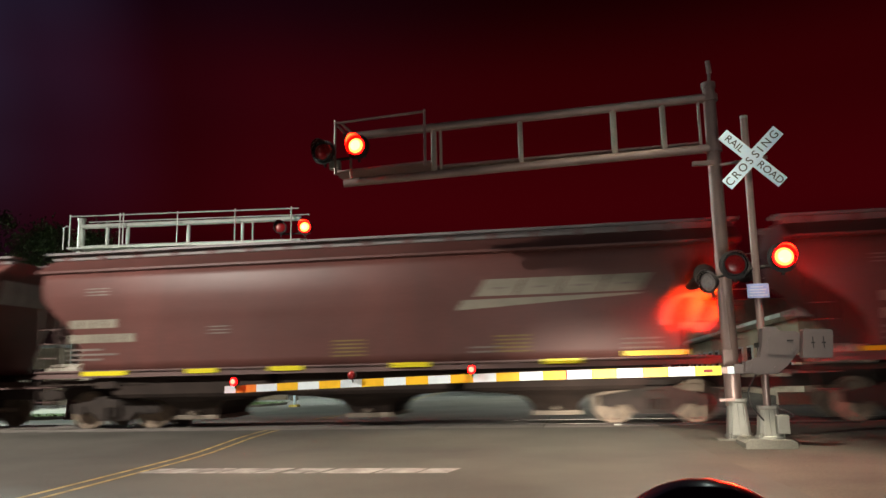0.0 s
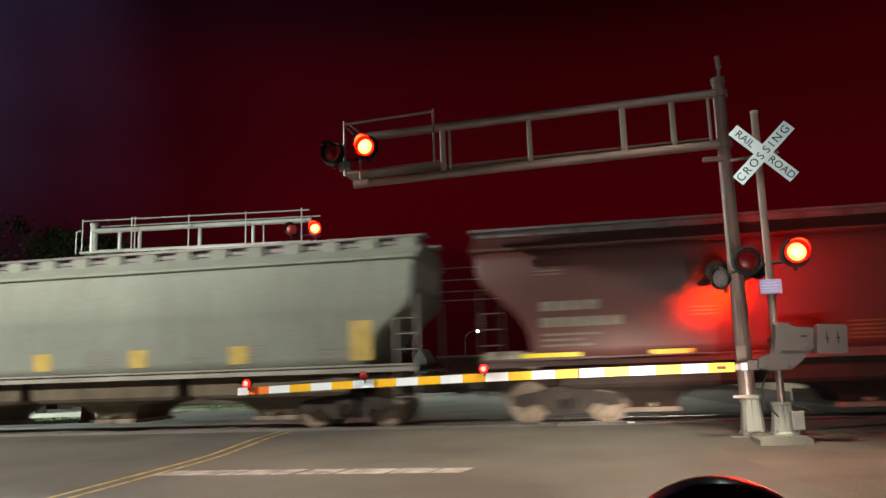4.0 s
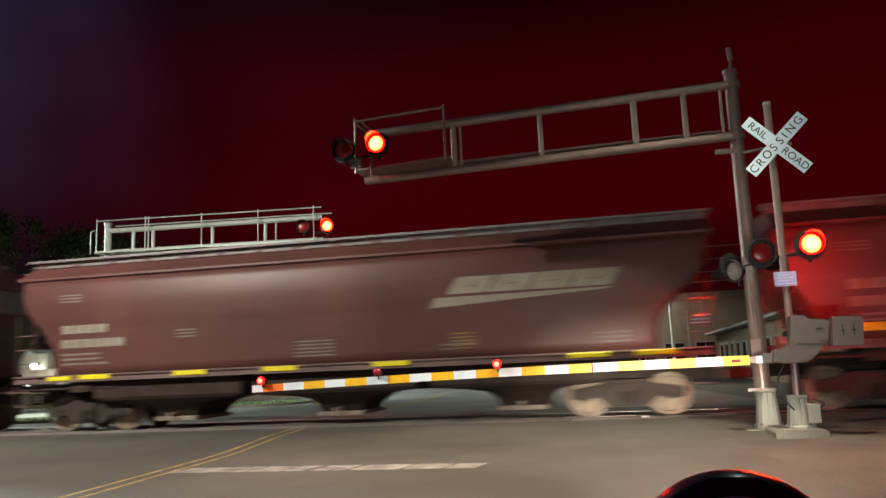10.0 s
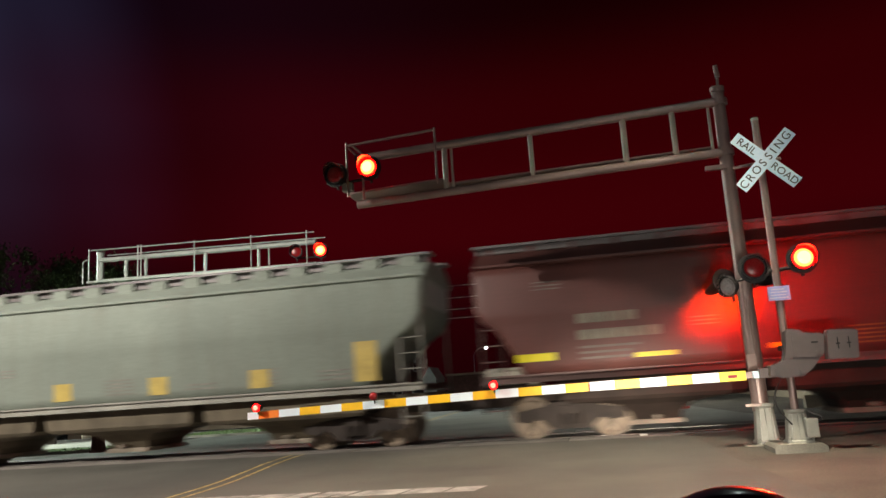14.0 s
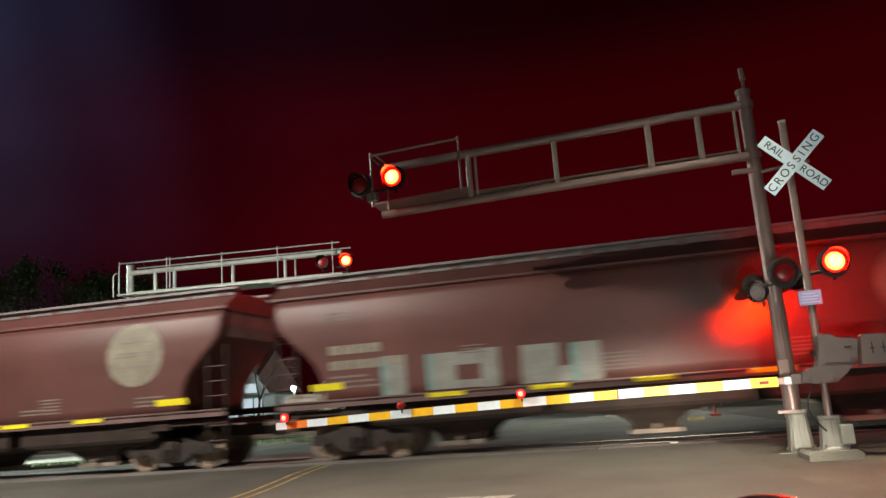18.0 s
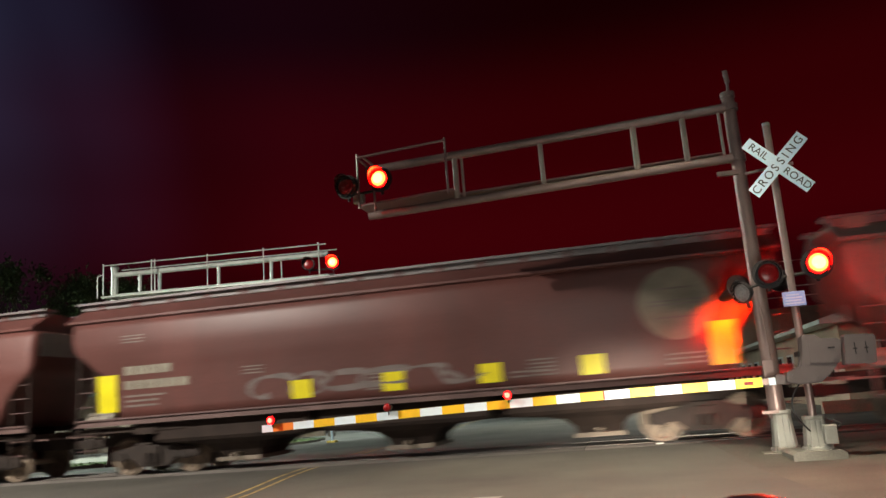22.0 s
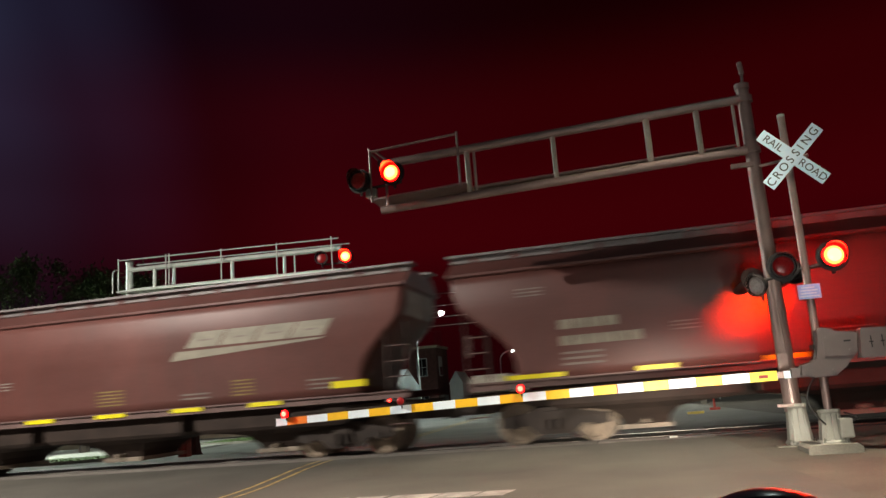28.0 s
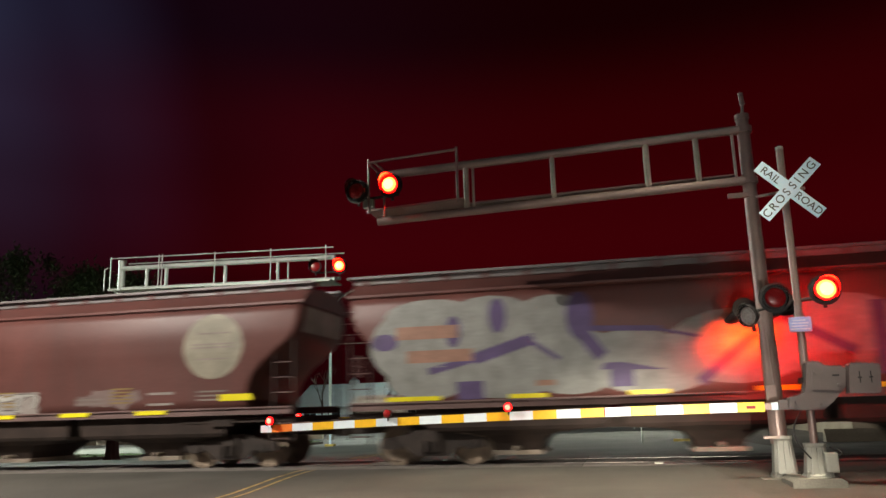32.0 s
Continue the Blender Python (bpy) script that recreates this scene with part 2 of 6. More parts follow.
OCHRE_TEXT = mat("ochre_stencil", (0.22, 0.15, 0.05), 0.7, var=0.2, scale=3, bump=0.05)
LENS_ON = glow("lit_red_lens", (1.0, 0.0085, 0.0022), 330.0)
LENS_MID = glow("lit_red_lens_middle", (1.0, 0.0042, 0.0007), 330.0)
LENS_RING = glow("lit_red_lens_rim", (1.0, 0.00020, 0.0001), 330.0)
SMALL_ON = glow("lit_small_lens", (1.0, 0.018, 0.011), 45.0)
SMALL_RING = glow("lit_small_lens_rim", (1.0, 0.0005, 0.0006), 40.0)
BEAM_ON = glow("lit_beam_lens", (1.0, 0.038, 0.0002), 20000.0)
BEAM_RED = glow("lit_deep_red_beam_lens", (1.0, 0.026, 0.0002), 18000.0)
LENS_OFF = mat("unlit_red_lens", (0.26, 0.006, 0.008), 0.3, var=0.1, scale=8, bump=0.0)
LENS_GREY = mat("dull_grey_lens", (0.22, 0.20, 0.19), 0.3, var=0.15, scale=8, bump=0.05)
LAMP_WHITE = glow("lit_lamp_glass", (0.85, 1.0, 0.95), 60.0)
WINDOW_LIT = glow("lit_window", (0.75, 0.92, 1.0), 0.55)
WINDOW_WHITE = glow("lit_white_panel", (0.9, 1.0, 0.98), 3.0)
GLASS_DARK = mat("dark_window_glass", (0.01, 0.012, 0.015), 0.12, var=0.1, bump=0.0)
HOUSE_WHITE = mat("white_siding", (0.42, 0.47, 0.45), 0.7, var=0.06, scale=2, bump=0.1)
ROOF_PALE = mat("pale_metal_roof", (0.33, 0.39, 0.37), 0.6, var=0.06, scale=2, bump=0.1)
TANWALL = mat("tan_stucco", (0.36, 0.30, 0.22), 0.85, var=0.12, scale=1, bump=0.2)
BRICKM = mat("dark_red_brick", (0.11, 0.05, 0.04), 0.85, var=0.25, scale=3, bump=0.4)
BARK = mat("tree_bark", (0.075, 0.06, 0.05), 0.9, var=0.3, scale=4, bump=0.6)
LEAF = mat("tree_leaf", (0.05, 0.085, 0.03), 0.7, var=0.35, scale=6, bump=0.1)
RED_PAINT = mat("red_post_paint", (0.30, 0.03, 0.02), 0.6, var=0.2, scale=4)
DARK_RED_IRON = mat("rusty_cast_iron", (0.075, 0.022, 0.018), 0.8, var=0.3, scale=4)
YEL_PAINT = mat("yellow_kerb_paint", (0.50, 0.40, 0.08), 0.7, var=0.25, scale=4)
CARBLACK = mat("black_car_lacquer", (0.024, 0.021, 0.055), 0.45, var=0.1, scale=5, bump=0.0)
CARBLACK.node_tree.nodes["Principled BSDF"].inputs["Coat Weight"].default_value = 1.0
CARBLACK.node_tree.nodes["Principled BSDF"].inputs["Coat Roughness"].default_value = 0.20
RUBBER = mat("black_rubber", (0.015, 0.015, 0.015), 0.8, var=0.2, scale=6)
MIRROR = mat("mirror_glass", (0.85, 0.85, 0.85), 0.03, 1.0, var=0.01, bump=0.0)
FLAG = mat("striped_flag_cloth", (0.45, 0.20, 0.2), 0.8, var=0.2, scale=6)

# ---- mesh helpers ----
def box(bm, x0, x1, y0, y1, z0, z1, bevel=0.0):
    r = bmesh.ops.create_cube(bm, size=1.0, matrix=Matrix.Translation(((x0 + x1) / 2, (y0 + y1) / 2, (z0 + z1) / 2)) @ Matrix.Diagonal((x1 - x0, y1 - y0, z1 - z0, 1)))
    if bevel:
        edges = list({e for v in r["verts"] for e in v.link_edges})
        bmesh.ops.bevel(bm, geom=edges, offset=bevel, segments=2, affect="EDGES", profile=0.6)


def tube(bm, p, q, r, n=12, r2=None):
    p, q = Vector(p), Vector(q)
    d = q - p
    m = Matrix.Translation((p + q) / 2) @ d.to_track_quat("Z", "Y").to_matrix().to_4x4()
    bmesh.ops.create_cone(bm, cap_ends=True, segments=n, radius1=r, radius2=r if r2 is None else r2, depth=d.length, matrix=m)


def pipe(bm, pts, r, n=8):
    """One round tube swept through the points."""
    pts = [Vector(p) for p in pts]
    rings = []
    side = None
    for i, p in enumerate(pts):
        d = (pts[min(i + 1, len(pts) - 1)] - pts[max(i - 1, 0)]).normalized()
        if side is None:
            side = d.orthogonal().normalized()
        side = (side - d * side.dot(d)).normalized()
        up = d.cross(side)
        rings.append([bm.verts.new(p + (side * math.cos(2 * math.pi * j / n) + up * math.sin(2 * math.pi * j / n)) * r) for j in range(n)])
    for a, b in zip(rings, rings[1:]):
        for j in range(n):
            bm.faces.new((a[j], a[(j + 1) % n], b[(j + 1) % n], b[j]))
    bm.faces.new(rings[0][::-1])
    bm.faces.new(rings[-1])


def prism(bm, poly, y0, y1, flat="y"):
    """A polygon of (x, z) pushed through from y0 to y1 (flat='x': of (y, z), from x0 to x1)."""
    def at(a, b, c):
        return (a, c, b) if flat == "y" else (c, a, b)
    lo = [bm.verts.new(at(a, b, y0)) for a, b in poly]
    hi = [bm.verts.new(at(a, b, y1)) for a, b in poly]
    k = len(poly)
    bm.faces.new(lo)
    bm.faces.new(hi[::-1])
    for i in range(k):
        bm.faces.new((lo[i], hi[i], hi[(i + 1) % k], lo[(i + 1) % k]))


def mesh_of(name, bm, material, smooth=False):
    bmesh.ops.recalc_face_normals(bm, faces=bm.faces)
    me = bpy.data.meshes.new(name)
    bm.to_mesh(me)
    bm.free()
    for m in (material if isinstance(material, (list, tuple)) else (material,)):
        me.materials.append(m)
    if smooth:
        for p in me.polygons:
            p.use_smooth = True
    return me


def put(name, me, parent=None, m=None, label=""):
    ob = new(name, me)
    if parent is not None:
        ob.parent = parent
    if m is not None:
        ob.matrix_basis = m
    if label:
        ob["label"] = label
    return ob


def part(name, bm, material, parent=None, label="", m=None, smooth=False):
    return put(name, mesh_of(name, bm, material, smooth), parent, m, label)


def thing(name, place, label, category, group="", kind=""):
    ob = new(name)
    ob.empty_display_size = 0.2
    ob.location = place
    return tagged(ob, label, category, group, kind)


def boxed(name, dims, material, parent=None, label="", m=None, bevel=0.0):
    bm = bmesh.new()
    box(bm, *dims, bevel)
    return part(name, bm, material, parent, label, m)


def tubed(name, p, q, r, material, parent=None, label="", n=12, r2=None):
    bm = bmesh.new()
    tube(bm, p, q, r, n, r2)
    return part(name, bm, material, parent, label, smooth=False)


def lettering(name, text, size, material, parent, m, spacing=1.0):
    cu = bpy.data.curves.new(name, "FONT")
    cu.body, cu.size, cu.align_x, cu.align_y, cu.extrude, cu.space_character = text, size, "CENTER", "CENTER", 0.002, spacing
    tmp = bpy.data.objects.new(name, cu)
    scene.collection.objects.link(tmp)
    bpy.context.view_layer.update()
    me = bpy.data.meshes.new_from_object(tmp)
    bpy.data.objects.remove(tmp)
    me.materials.clear()
    me.materials.append(material)
    return put(name, me, parent, m)


# ---- ground, road and track ----
TRACK_Y, RAIL_Z = 18.82, 0.14


def rise(y):
    """Height of the ground: a low hump that carries the track."""
    for (a, za), (b, zb) in zip(HUMP, HUMP[1:]):
        if a <= y <= b:
            k = (y - a) / (b - a)
            k = k * k * (3 - 2 * k)
            return za + (zb - za) * k
    return 0.0


HUMP = [(-4000, 0.0), (12.2, 0.0), (16.2, 0.125), (21.6, 0.125), (27.0, 0.03), (60, 0.0), (4000, 0.0)]


def sheet(name, xs, ys, lift, material, label, category, kind="structure", skew=0.0):
    bm = bmesh.new()
    rows = [[bm.verts.new((x + skew * (y - 12.0), y, rise(y) + lift)) for x in xs] for y in ys]
    for a, b in zip(rows, rows[1:]):
        for i in range(len(xs) - 1):
            bm.faces.new((a[i], a[i + 1], b[i + 1], b[i]))
    return tagged(part(name, bm, material), label, category, kind=kind)


YS = [-2500, -400, -60, -15, 0, 6, 10, 12.2, 13, 14, 15, 16.2, 17.6, 19, 20.5, 21.6, 22.6, 24, 25.5, 27, 32, 40, 60, 120, 400, 2500]
sheet("ground", [-2500, -300, -60, -17, 0, 2, 10, 60, 300, 2500], YS, 0.0, APRON, "brownish gritty asphalt apron and ground beside the crossing", "ground")
SKEW = -0.082
RY = [-60, -15, 0, 6, 10, 12.2, 13, 14, 15, 16.2, 17.0]
RY2 = [20.7, 21.6, 22.6, 24, 25.5, 27, 32, 40, 60, 120, 260]
sheet("road", [-17.2, -12, -6.6, -1, 1.9], RY, 0.004, ASPHALT, "worn grey asphalt road up to the crossing", "road", skew=SKEW)
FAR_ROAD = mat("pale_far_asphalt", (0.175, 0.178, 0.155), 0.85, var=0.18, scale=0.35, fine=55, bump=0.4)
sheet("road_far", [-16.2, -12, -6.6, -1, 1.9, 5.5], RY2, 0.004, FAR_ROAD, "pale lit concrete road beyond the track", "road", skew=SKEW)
for dx, nm in ((-6.77, "road_line_1"), (-6.49, "road_line_2")):
    sheet(nm, [dx - 0.04, dx + 0.04], [0, 6, 10, 12.2, 13, 14, 15, 16.2, 16.9], 0.008, YELLOW_LINE, "worn double yellow centre line", "road marking", skew=SKEW)
    sheet(nm + "_far", [dx - 0.05, dx + 0.05], [20.8, 22.6, 25.5, 32, 60, 120], 0.008, YELLOW_LINE, "worn double yellow centre line", "road marking", skew=SKEW)
# the stop line is broken by wear into short slanted patches
rs = random.Random(4)
x = -6.25
k = 0
while x < -1.9:
    w = rs.uniform(0.16, 0.55)
    bm = bmesh.new()
    y0 = 10.36 + 0.01 * x
    a, b, c, d = (bm.verts.new((x + s * 0.5 + rs.uniform(-0.03, 0.03), y0 + t + rs.uniform(-0.03, 0.03), 0.008)) for s, t in ((0, 0), (0, 0.56), (0, 0.56), (0, 0)))
    c.co.x += w
    d.co.x += w
    a.co.x -= 0.12
    d.co.x -= 0.12
    bm.faces.new((a, d, c, b))
    tagged(part("stop_line", bm, WHITE_LINE), "patch of a worn white stop line on asphalt", "road marking", "stop line", "structure")
    x += w + rs.choice((0.02, 0.03, 0.05, 0.10))
    k += 1
# crack sealed across the lane
bm = bmesh.new()
pts = [(-5.4 + i * 0.28, 13.42 + 0.04 * math.sin(i * 1.7) + i * 0.012) for i in range(24)]
for (x0, y0), (x1, y1) in zip(pts, pts[1:]):
    vs = [bm.verts.new((px, py, rise(py) + 0.007)) for px, py in ((x0, y0 - 0.012), (x1, y1 - 0.012), (x1, y1 + 0.012), (x0, y0 + 0.012))]
    bm.faces.new(vs)
tagged(part("road_crack", bm, BLACK), "thin dark tarred crack across the asphalt lane", "crack", kind="structure")

# ballast bed either side of the crossing panels
for nm, x0, x1 in (("track_bed_east", 0.4, 400.0), ("track_bed_west", -400.0, -18.2)):
    bm = bmesh.new()
    prism(bm, [(16.7, 0.0), (17.2, 0.05), (20.4, 0.05), (21.0, 0.0)], x0, x1, "x")
    tagged(part(nm, bm, GRAVEL), "grey brown stone ballast under the rails", "ballast", kind="structure")
rb = random.Random(11)
bm = bmesh.new()
for i in range(1500):
    sx = rb.uniform(0.4, 9.0)
    sy = rb.uniform(16.6, 20.9)
    base = 0.05 if 17.3 < sy < 20.4 else 0.05 * max(0.0, 1 - (17.3 - sy if sy < 17.3 else sy - 20.4) / 0.6)
    r = rb.uniform(0.012, 0.028)
    m = Matrix.Translation((sx, sy, base + r * 0.3)) @ Euler((rb.random() * 3, rb.random() * 3, rb.random() * 3)).to_matrix().to_4x4() @ Matrix.Diagonal((r, r * 0.8, r * 0.6, 1))
    vs = [bm.verts.new(m @ Vector(v)) for v in ((1, 0, 0), (-1, 0, 0), (0, 1, 0), (0, -1, 0), (0, 0, 1), (0, 0, -1))]
    for f in ((0, 2, 4), (2, 1, 4), (1, 3, 4), (3, 0, 4), (2, 0, 5), (1, 2, 5), (3, 1, 5), (0, 3, 5)):
        bm.faces.new([vs[q] for q in f])
tagged(part("ballast_stones", bm, GRAVEL), "loose angular ballast stones beside the rails", "gravel", kind="stuff")
bm = bmesh.new()
for i in range(200):
    sx, sy = rb.gauss(2.6, 1.5), rb.gauss(13.2, 1.5)
    if sy > 16.4 or sy < 8 or sx < -1.5:
        continue
    r = rb.uniform(0.004, 0.010)
    m = Matrix.Translation((sx, sy, rise(sy) + r * 0.3)) @ Euler((rb.random() * 3, rb.random() * 3, rb.random() * 3)).to_matrix().to_4x4() @ Matrix.Diagonal((r, r * 0.8, r * 0.6, 1))
    vs = [bm.verts.new(m @ Vector(v)) for v in ((1, 0, 0), (-1, 0, 0), (0, 1, 0), (0, -1, 0), (0, 0, 1), (0, 0, -1))]
    for f in ((0, 2, 4), (2, 1, 4), (1, 3, 4), (3, 0, 4), (2, 0, 5), (1, 2, 5), (3, 1, 5), (0, 3, 5)):
        bm.faces.new([vs[q] for q in f])
tagged(part("loose_grit", bm, GRAVEL), "pale grit scattered on the apron round the signal", "gravel", kind="stuff")
RAIL_SEC = [(-0.07, -0.17), (0.07, -0.17), (0.07, -0.158), (0.012, -0.14), (0.010, -0.05), (0.035, -0.038), (0.037, -0.006), (0.03, 0.0), (-0.03, 0.0), (-0.037, -0.006), (-0.035, -0.038), (-0.010, -0.05), (-0.012, -0.14), (-0.07, -0.158)]
for nm, ry in (("rail_near", TRACK_Y - 0.7525), ("rail_far", TRACK_Y + 0.7525)):
    bm = bmesh.new()
    prism(bm, [(ry + a, RAIL_Z + b) for a, b in RAIL_SEC], -400, 400, "x")
    tagged(part(nm, bm, RAILM), "steel running rail with a worn bright head", "rail", kind="structure")
bm = bmesh.new()
box(bm, 0.56, 0.73, 17.34, 17.50, 0.09, 0.165, 0.01)
tagged(part("track_junction_box", bm, GALV), "small grey metal box beside the near rail", "junction box")
bm = bmesh.new()
tube(bm, (0.7, 17.42, 0.14), (5.5, 17.36, 0.135), 0.016, 6)
tagged(part("bond_cable", bm, BLACK), "thin cable running along the ballast by the rail", "cable")

# ---- the train: covered hopper cars ----
SIDE = [(1.40, 1.55), (1.75, 1.585), (2.2, 1.62), (2.8, 1.632), (3.3, 1.615), (3.6, 1.585), (3.86, 1.53)]


def side_y(z):
    for (a, ya), (b, yb) in zip(SIDE, SIDE[1:]):
        if z <= b:
            return ya + (yb - ya) * max(0.0, (z - a) / (b - a))
    return SIDE[-1][1]


ENDS = {"wide": [(1.40, 1.86), (1.9, 1.82), (2.2, 1.70), (2.5, 1.48), (2.8, 1.18), (3.0, 0.98), (3.2, 0.82), (3.5, 0.73), (3.86, 0.72)],
        "low": [(1.40, 1.65), (1.9, 1.42), (2.25, 1.20), (2.5, 1.0), (2.7, 0.72), (2.9, 0.62), (3.86, 0.60)],
        "pale": [(1.40, 1.92), (1.75, 1.82), (2.1, 1.60), (2.5, 1.22), (2.75, 0.88), (3.0, 0.74), (3.86, 0.70)]}


def end_x(z, style):
    """Where the end wall stands, from the middle of the gap: upright above, arched in below."""
    for (a, xa), (b, xb) in zip(ENDS[style], ENDS[style][1:]):
        if z <= b:
            return xa + (xb - xa) * max(0.0, (z - a) / (b - a))
    return ENDS[style][-1][1]


MESH = {}


def shared(key, build):
    if key not in MESH:
        MESH[key] = build()
    return MESH[key]


def body_mesh(L, paint, style, ribs=False, front=0.0, back=0.0):
    bm = bmesh.new()
    zs = [1.40, 1.65, 1.9, 2.1, 2.25, 2.4, 2.5, 2.6, 2.7, 2.8, 2.9, 3.0, 3.1, 3.2, 3.35, 3.5, 3.68, 3.86]
    rings = []
    for z in zs:
        up = min(1.0, max(0.0, (z - 2.2) / 0.9))
        e, e0, h, r = end_x(z, style) - back * up, end_x(z, style) + (0.45 if ribs else 0.0) - front * up, side_y(z), 0.16
        ring = []
        for cx, cy, a0 in ((L - e - r, h - r, 0), (e0 + r, h - r, 90), (e0 + r, -h + r, 180), (L - e - r, -h + r, 270)):
            for j in range(4):
                a = radians(a0 + j * 30)
                ring.append(bm.verts.new((cx + r * math.cos(a), cy + r * math.sin(a), z)))
        rings.append(ring)
    for a, b in zip(rings, rings[1:]):
        for i in range(len(a)):
            bm.faces.new((a[i], a[(i + 1) % len(a)], b[(i + 1) % len(a)], b[i]))
    bm.faces.new(rings[0][::-1])
    bm.faces.new(rings[-1])
    me = mesh_of("body", bm, paint, True)
    return me


def roof_mesh(L, paint, front=0.0, back=0.0):
    bm = bmesh.new()
    sec = [(-1.53, 3.862), (-1.60, 3.90), (-1.60, 3.955), (-1.50, 4.01), (-0.98, 4.30), (-0.72, 4.33), (0, 4.36), (0.72, 4.33), (0.98, 4.30), (1.50, 4.01), (1.60, 3.955), (1.60, 3.90), (1.53, 3.862)]
    prism(bm, sec, 0.66 - front, L - 0.66 + back, "x")
    return mesh_of("roof", bm, paint)


def hatch_mesh(L, paint):
    bm = bmesh.new()
    n = 4
    w = (L - 2.4) / n
    for i in range(n):
        x0 = 1.2 + i * w
        prism(bm, [(-0.46, 4.32), (-0.46, 4.44), (-0.34, 4.50), (0.34, 4.50), (0.46, 4.44), (0.46, 4.32)], x0 + 0.02, x0 + w - 0.02, "x")
    return mesh_of("roof_hatch", bm, paint)


def bay_mesh(paint):
    bm = bmesh.new()
    rings = []
    for z, hx, hy in ((1.40, 2.03, 1.45), (0.84, 2.00, 1.40), (0.76, 1.88, 1.34), (0.71, 1.15, 1.24), (0.64, 0.76, 1.12), (0.46, 0.56, 0.95), (0.30, 0.50, 0.82)):
        rings.append([bm.verts.new((sx * hx, sy * hy, z)) for sx, sy in ((1, 1), (-1, 1), (-1, -1), (1, -1))])
    for a, b in zip(rings, rings[1:]):
        for i in range(4):
            bm.faces.new((a[i], a[(i + 1) % 4], b[(i + 1) % 4], b[i]))
    bm.faces.new(rings[0])
    bm.faces.new(rings[-1][::-1])
    return mesh_of("hopper_bay", bm, paint)


def gate_mesh():
    bm = bmesh.new()
    box(bm, -0.56, 0.56, -0.98, 0.98, 0.20, 0.30, 0.012)
    tube(bm, (0, -1.25, 0.36), (0, -0.8, 0.36), 0.05, 8)
    return mesh_of("outlet_gate", bm, GATEM)


def wheelset_mesh():
    bm = bmesh.new()
    tube(bm, (0, -1.02, 0), (0, 1.02, 0), 0.075, 10)
    for s in (-1, 1):
        y = s * 0.74
        prof = [(0.457, -0.05), (0.462, 0.05), (0.40, 0.055), (0.37, 0.02), (0.16, 0.045), (0.13, 0.09), (0.0, 0.09)]
        last = None
        n = 24
        for r, dy in prof:
            ring = [bm.verts.new((r * math.cos(2 * math.pi * j / n), y + s * dy, r * math.sin(2 * math.pi * j / n))) for j in range(n)] if r else None
            if last and ring:
                for j in range(n):
                    bm.faces.new((last[j], last[(j + 1) % n], ring[(j + 1) % n], ring[j]))
            elif last:
                bm.faces.new(last)
            last = ring
        ring0 = [bm.verts.new((0.457 * math.cos(2 * math.pi * j / n), y - s * 0.05, 0.457 * math.sin(2 * math.pi * j / n))) for j in range(n)]
        flange = [bm.verts.new((0.485 * math.cos(2 * math.pi * j / n), y - s * 0.06, 0.485 * math.sin(2 * math.pi * j / n))) for j in range(n)]
        for j in range(n):
            bm.faces.new((ring0[j], ring0[(j + 1) % n], flange[(j + 1) % n], flange[j]))
        bm.faces.new(flange)
        for j in range(3):
            a = 2 * math.pi * j / 3
            tube(bm, (0.09 * math.cos(a), y + s * 0.085, 0.09 * math.sin(a)), (0.09 * math.cos(a), y + s * 0.115, 0.09 * math.sin(a)), 0.025, 6)
    return mesh_of("wheelset", bm, WHEELM)


def side_frame_mesh():
    bm = bmesh.new()
    out = [(-1.22, 0.40), (-1.22, 0.60), (-0.62, 0.70), (-0.42, 0.80), (0.42, 0.80), (0.62, 0.70), (1.22, 0.60), (1.22, 0.40), (0.98, 0.36), (0.66, 0.42), (0.40, 0.20), (-0.40, 0.20), (-0.66, 0.42), (-0.98, 0.36)]
    prism(bm, out, -0.07, 0.07)
    for x in (-0.89, 0.89):
        tube(bm, (x, -0.14, 0.457), (x, 0.06, 0.457), 0.11, 10)
    for x in (-0.17, 0, 0.17):
        tube(bm, (x, -0.12, 0.30), (x, -0.12, 0.56), 0.07, 8)
    return mesh_of("side_frame", bm, TRUCKM)


def bolster_mesh():
    bm = bmesh.new()
    box(bm, -0.20, 0.20, -1.18, 1.18, 0.52, 0.72, 0.03)
    box(bm, -0.30, 0.30, -0.30, 0.30, 0.72, 0.95, 0.03)
    return mesh_of("truck", bm, TRUCKM)


def coupler_mesh():
    bm = bmesh.new()
    box(bm, -0.10, 0.95, -0.10, 0.10, 0.72, 0.94, 0.03)
    box(bm, -0.14, 0.14, -0.19, 0.17, 0.68, 0.98, 0.05)
    return mesh_of("coupler", bm, TRUCKM)


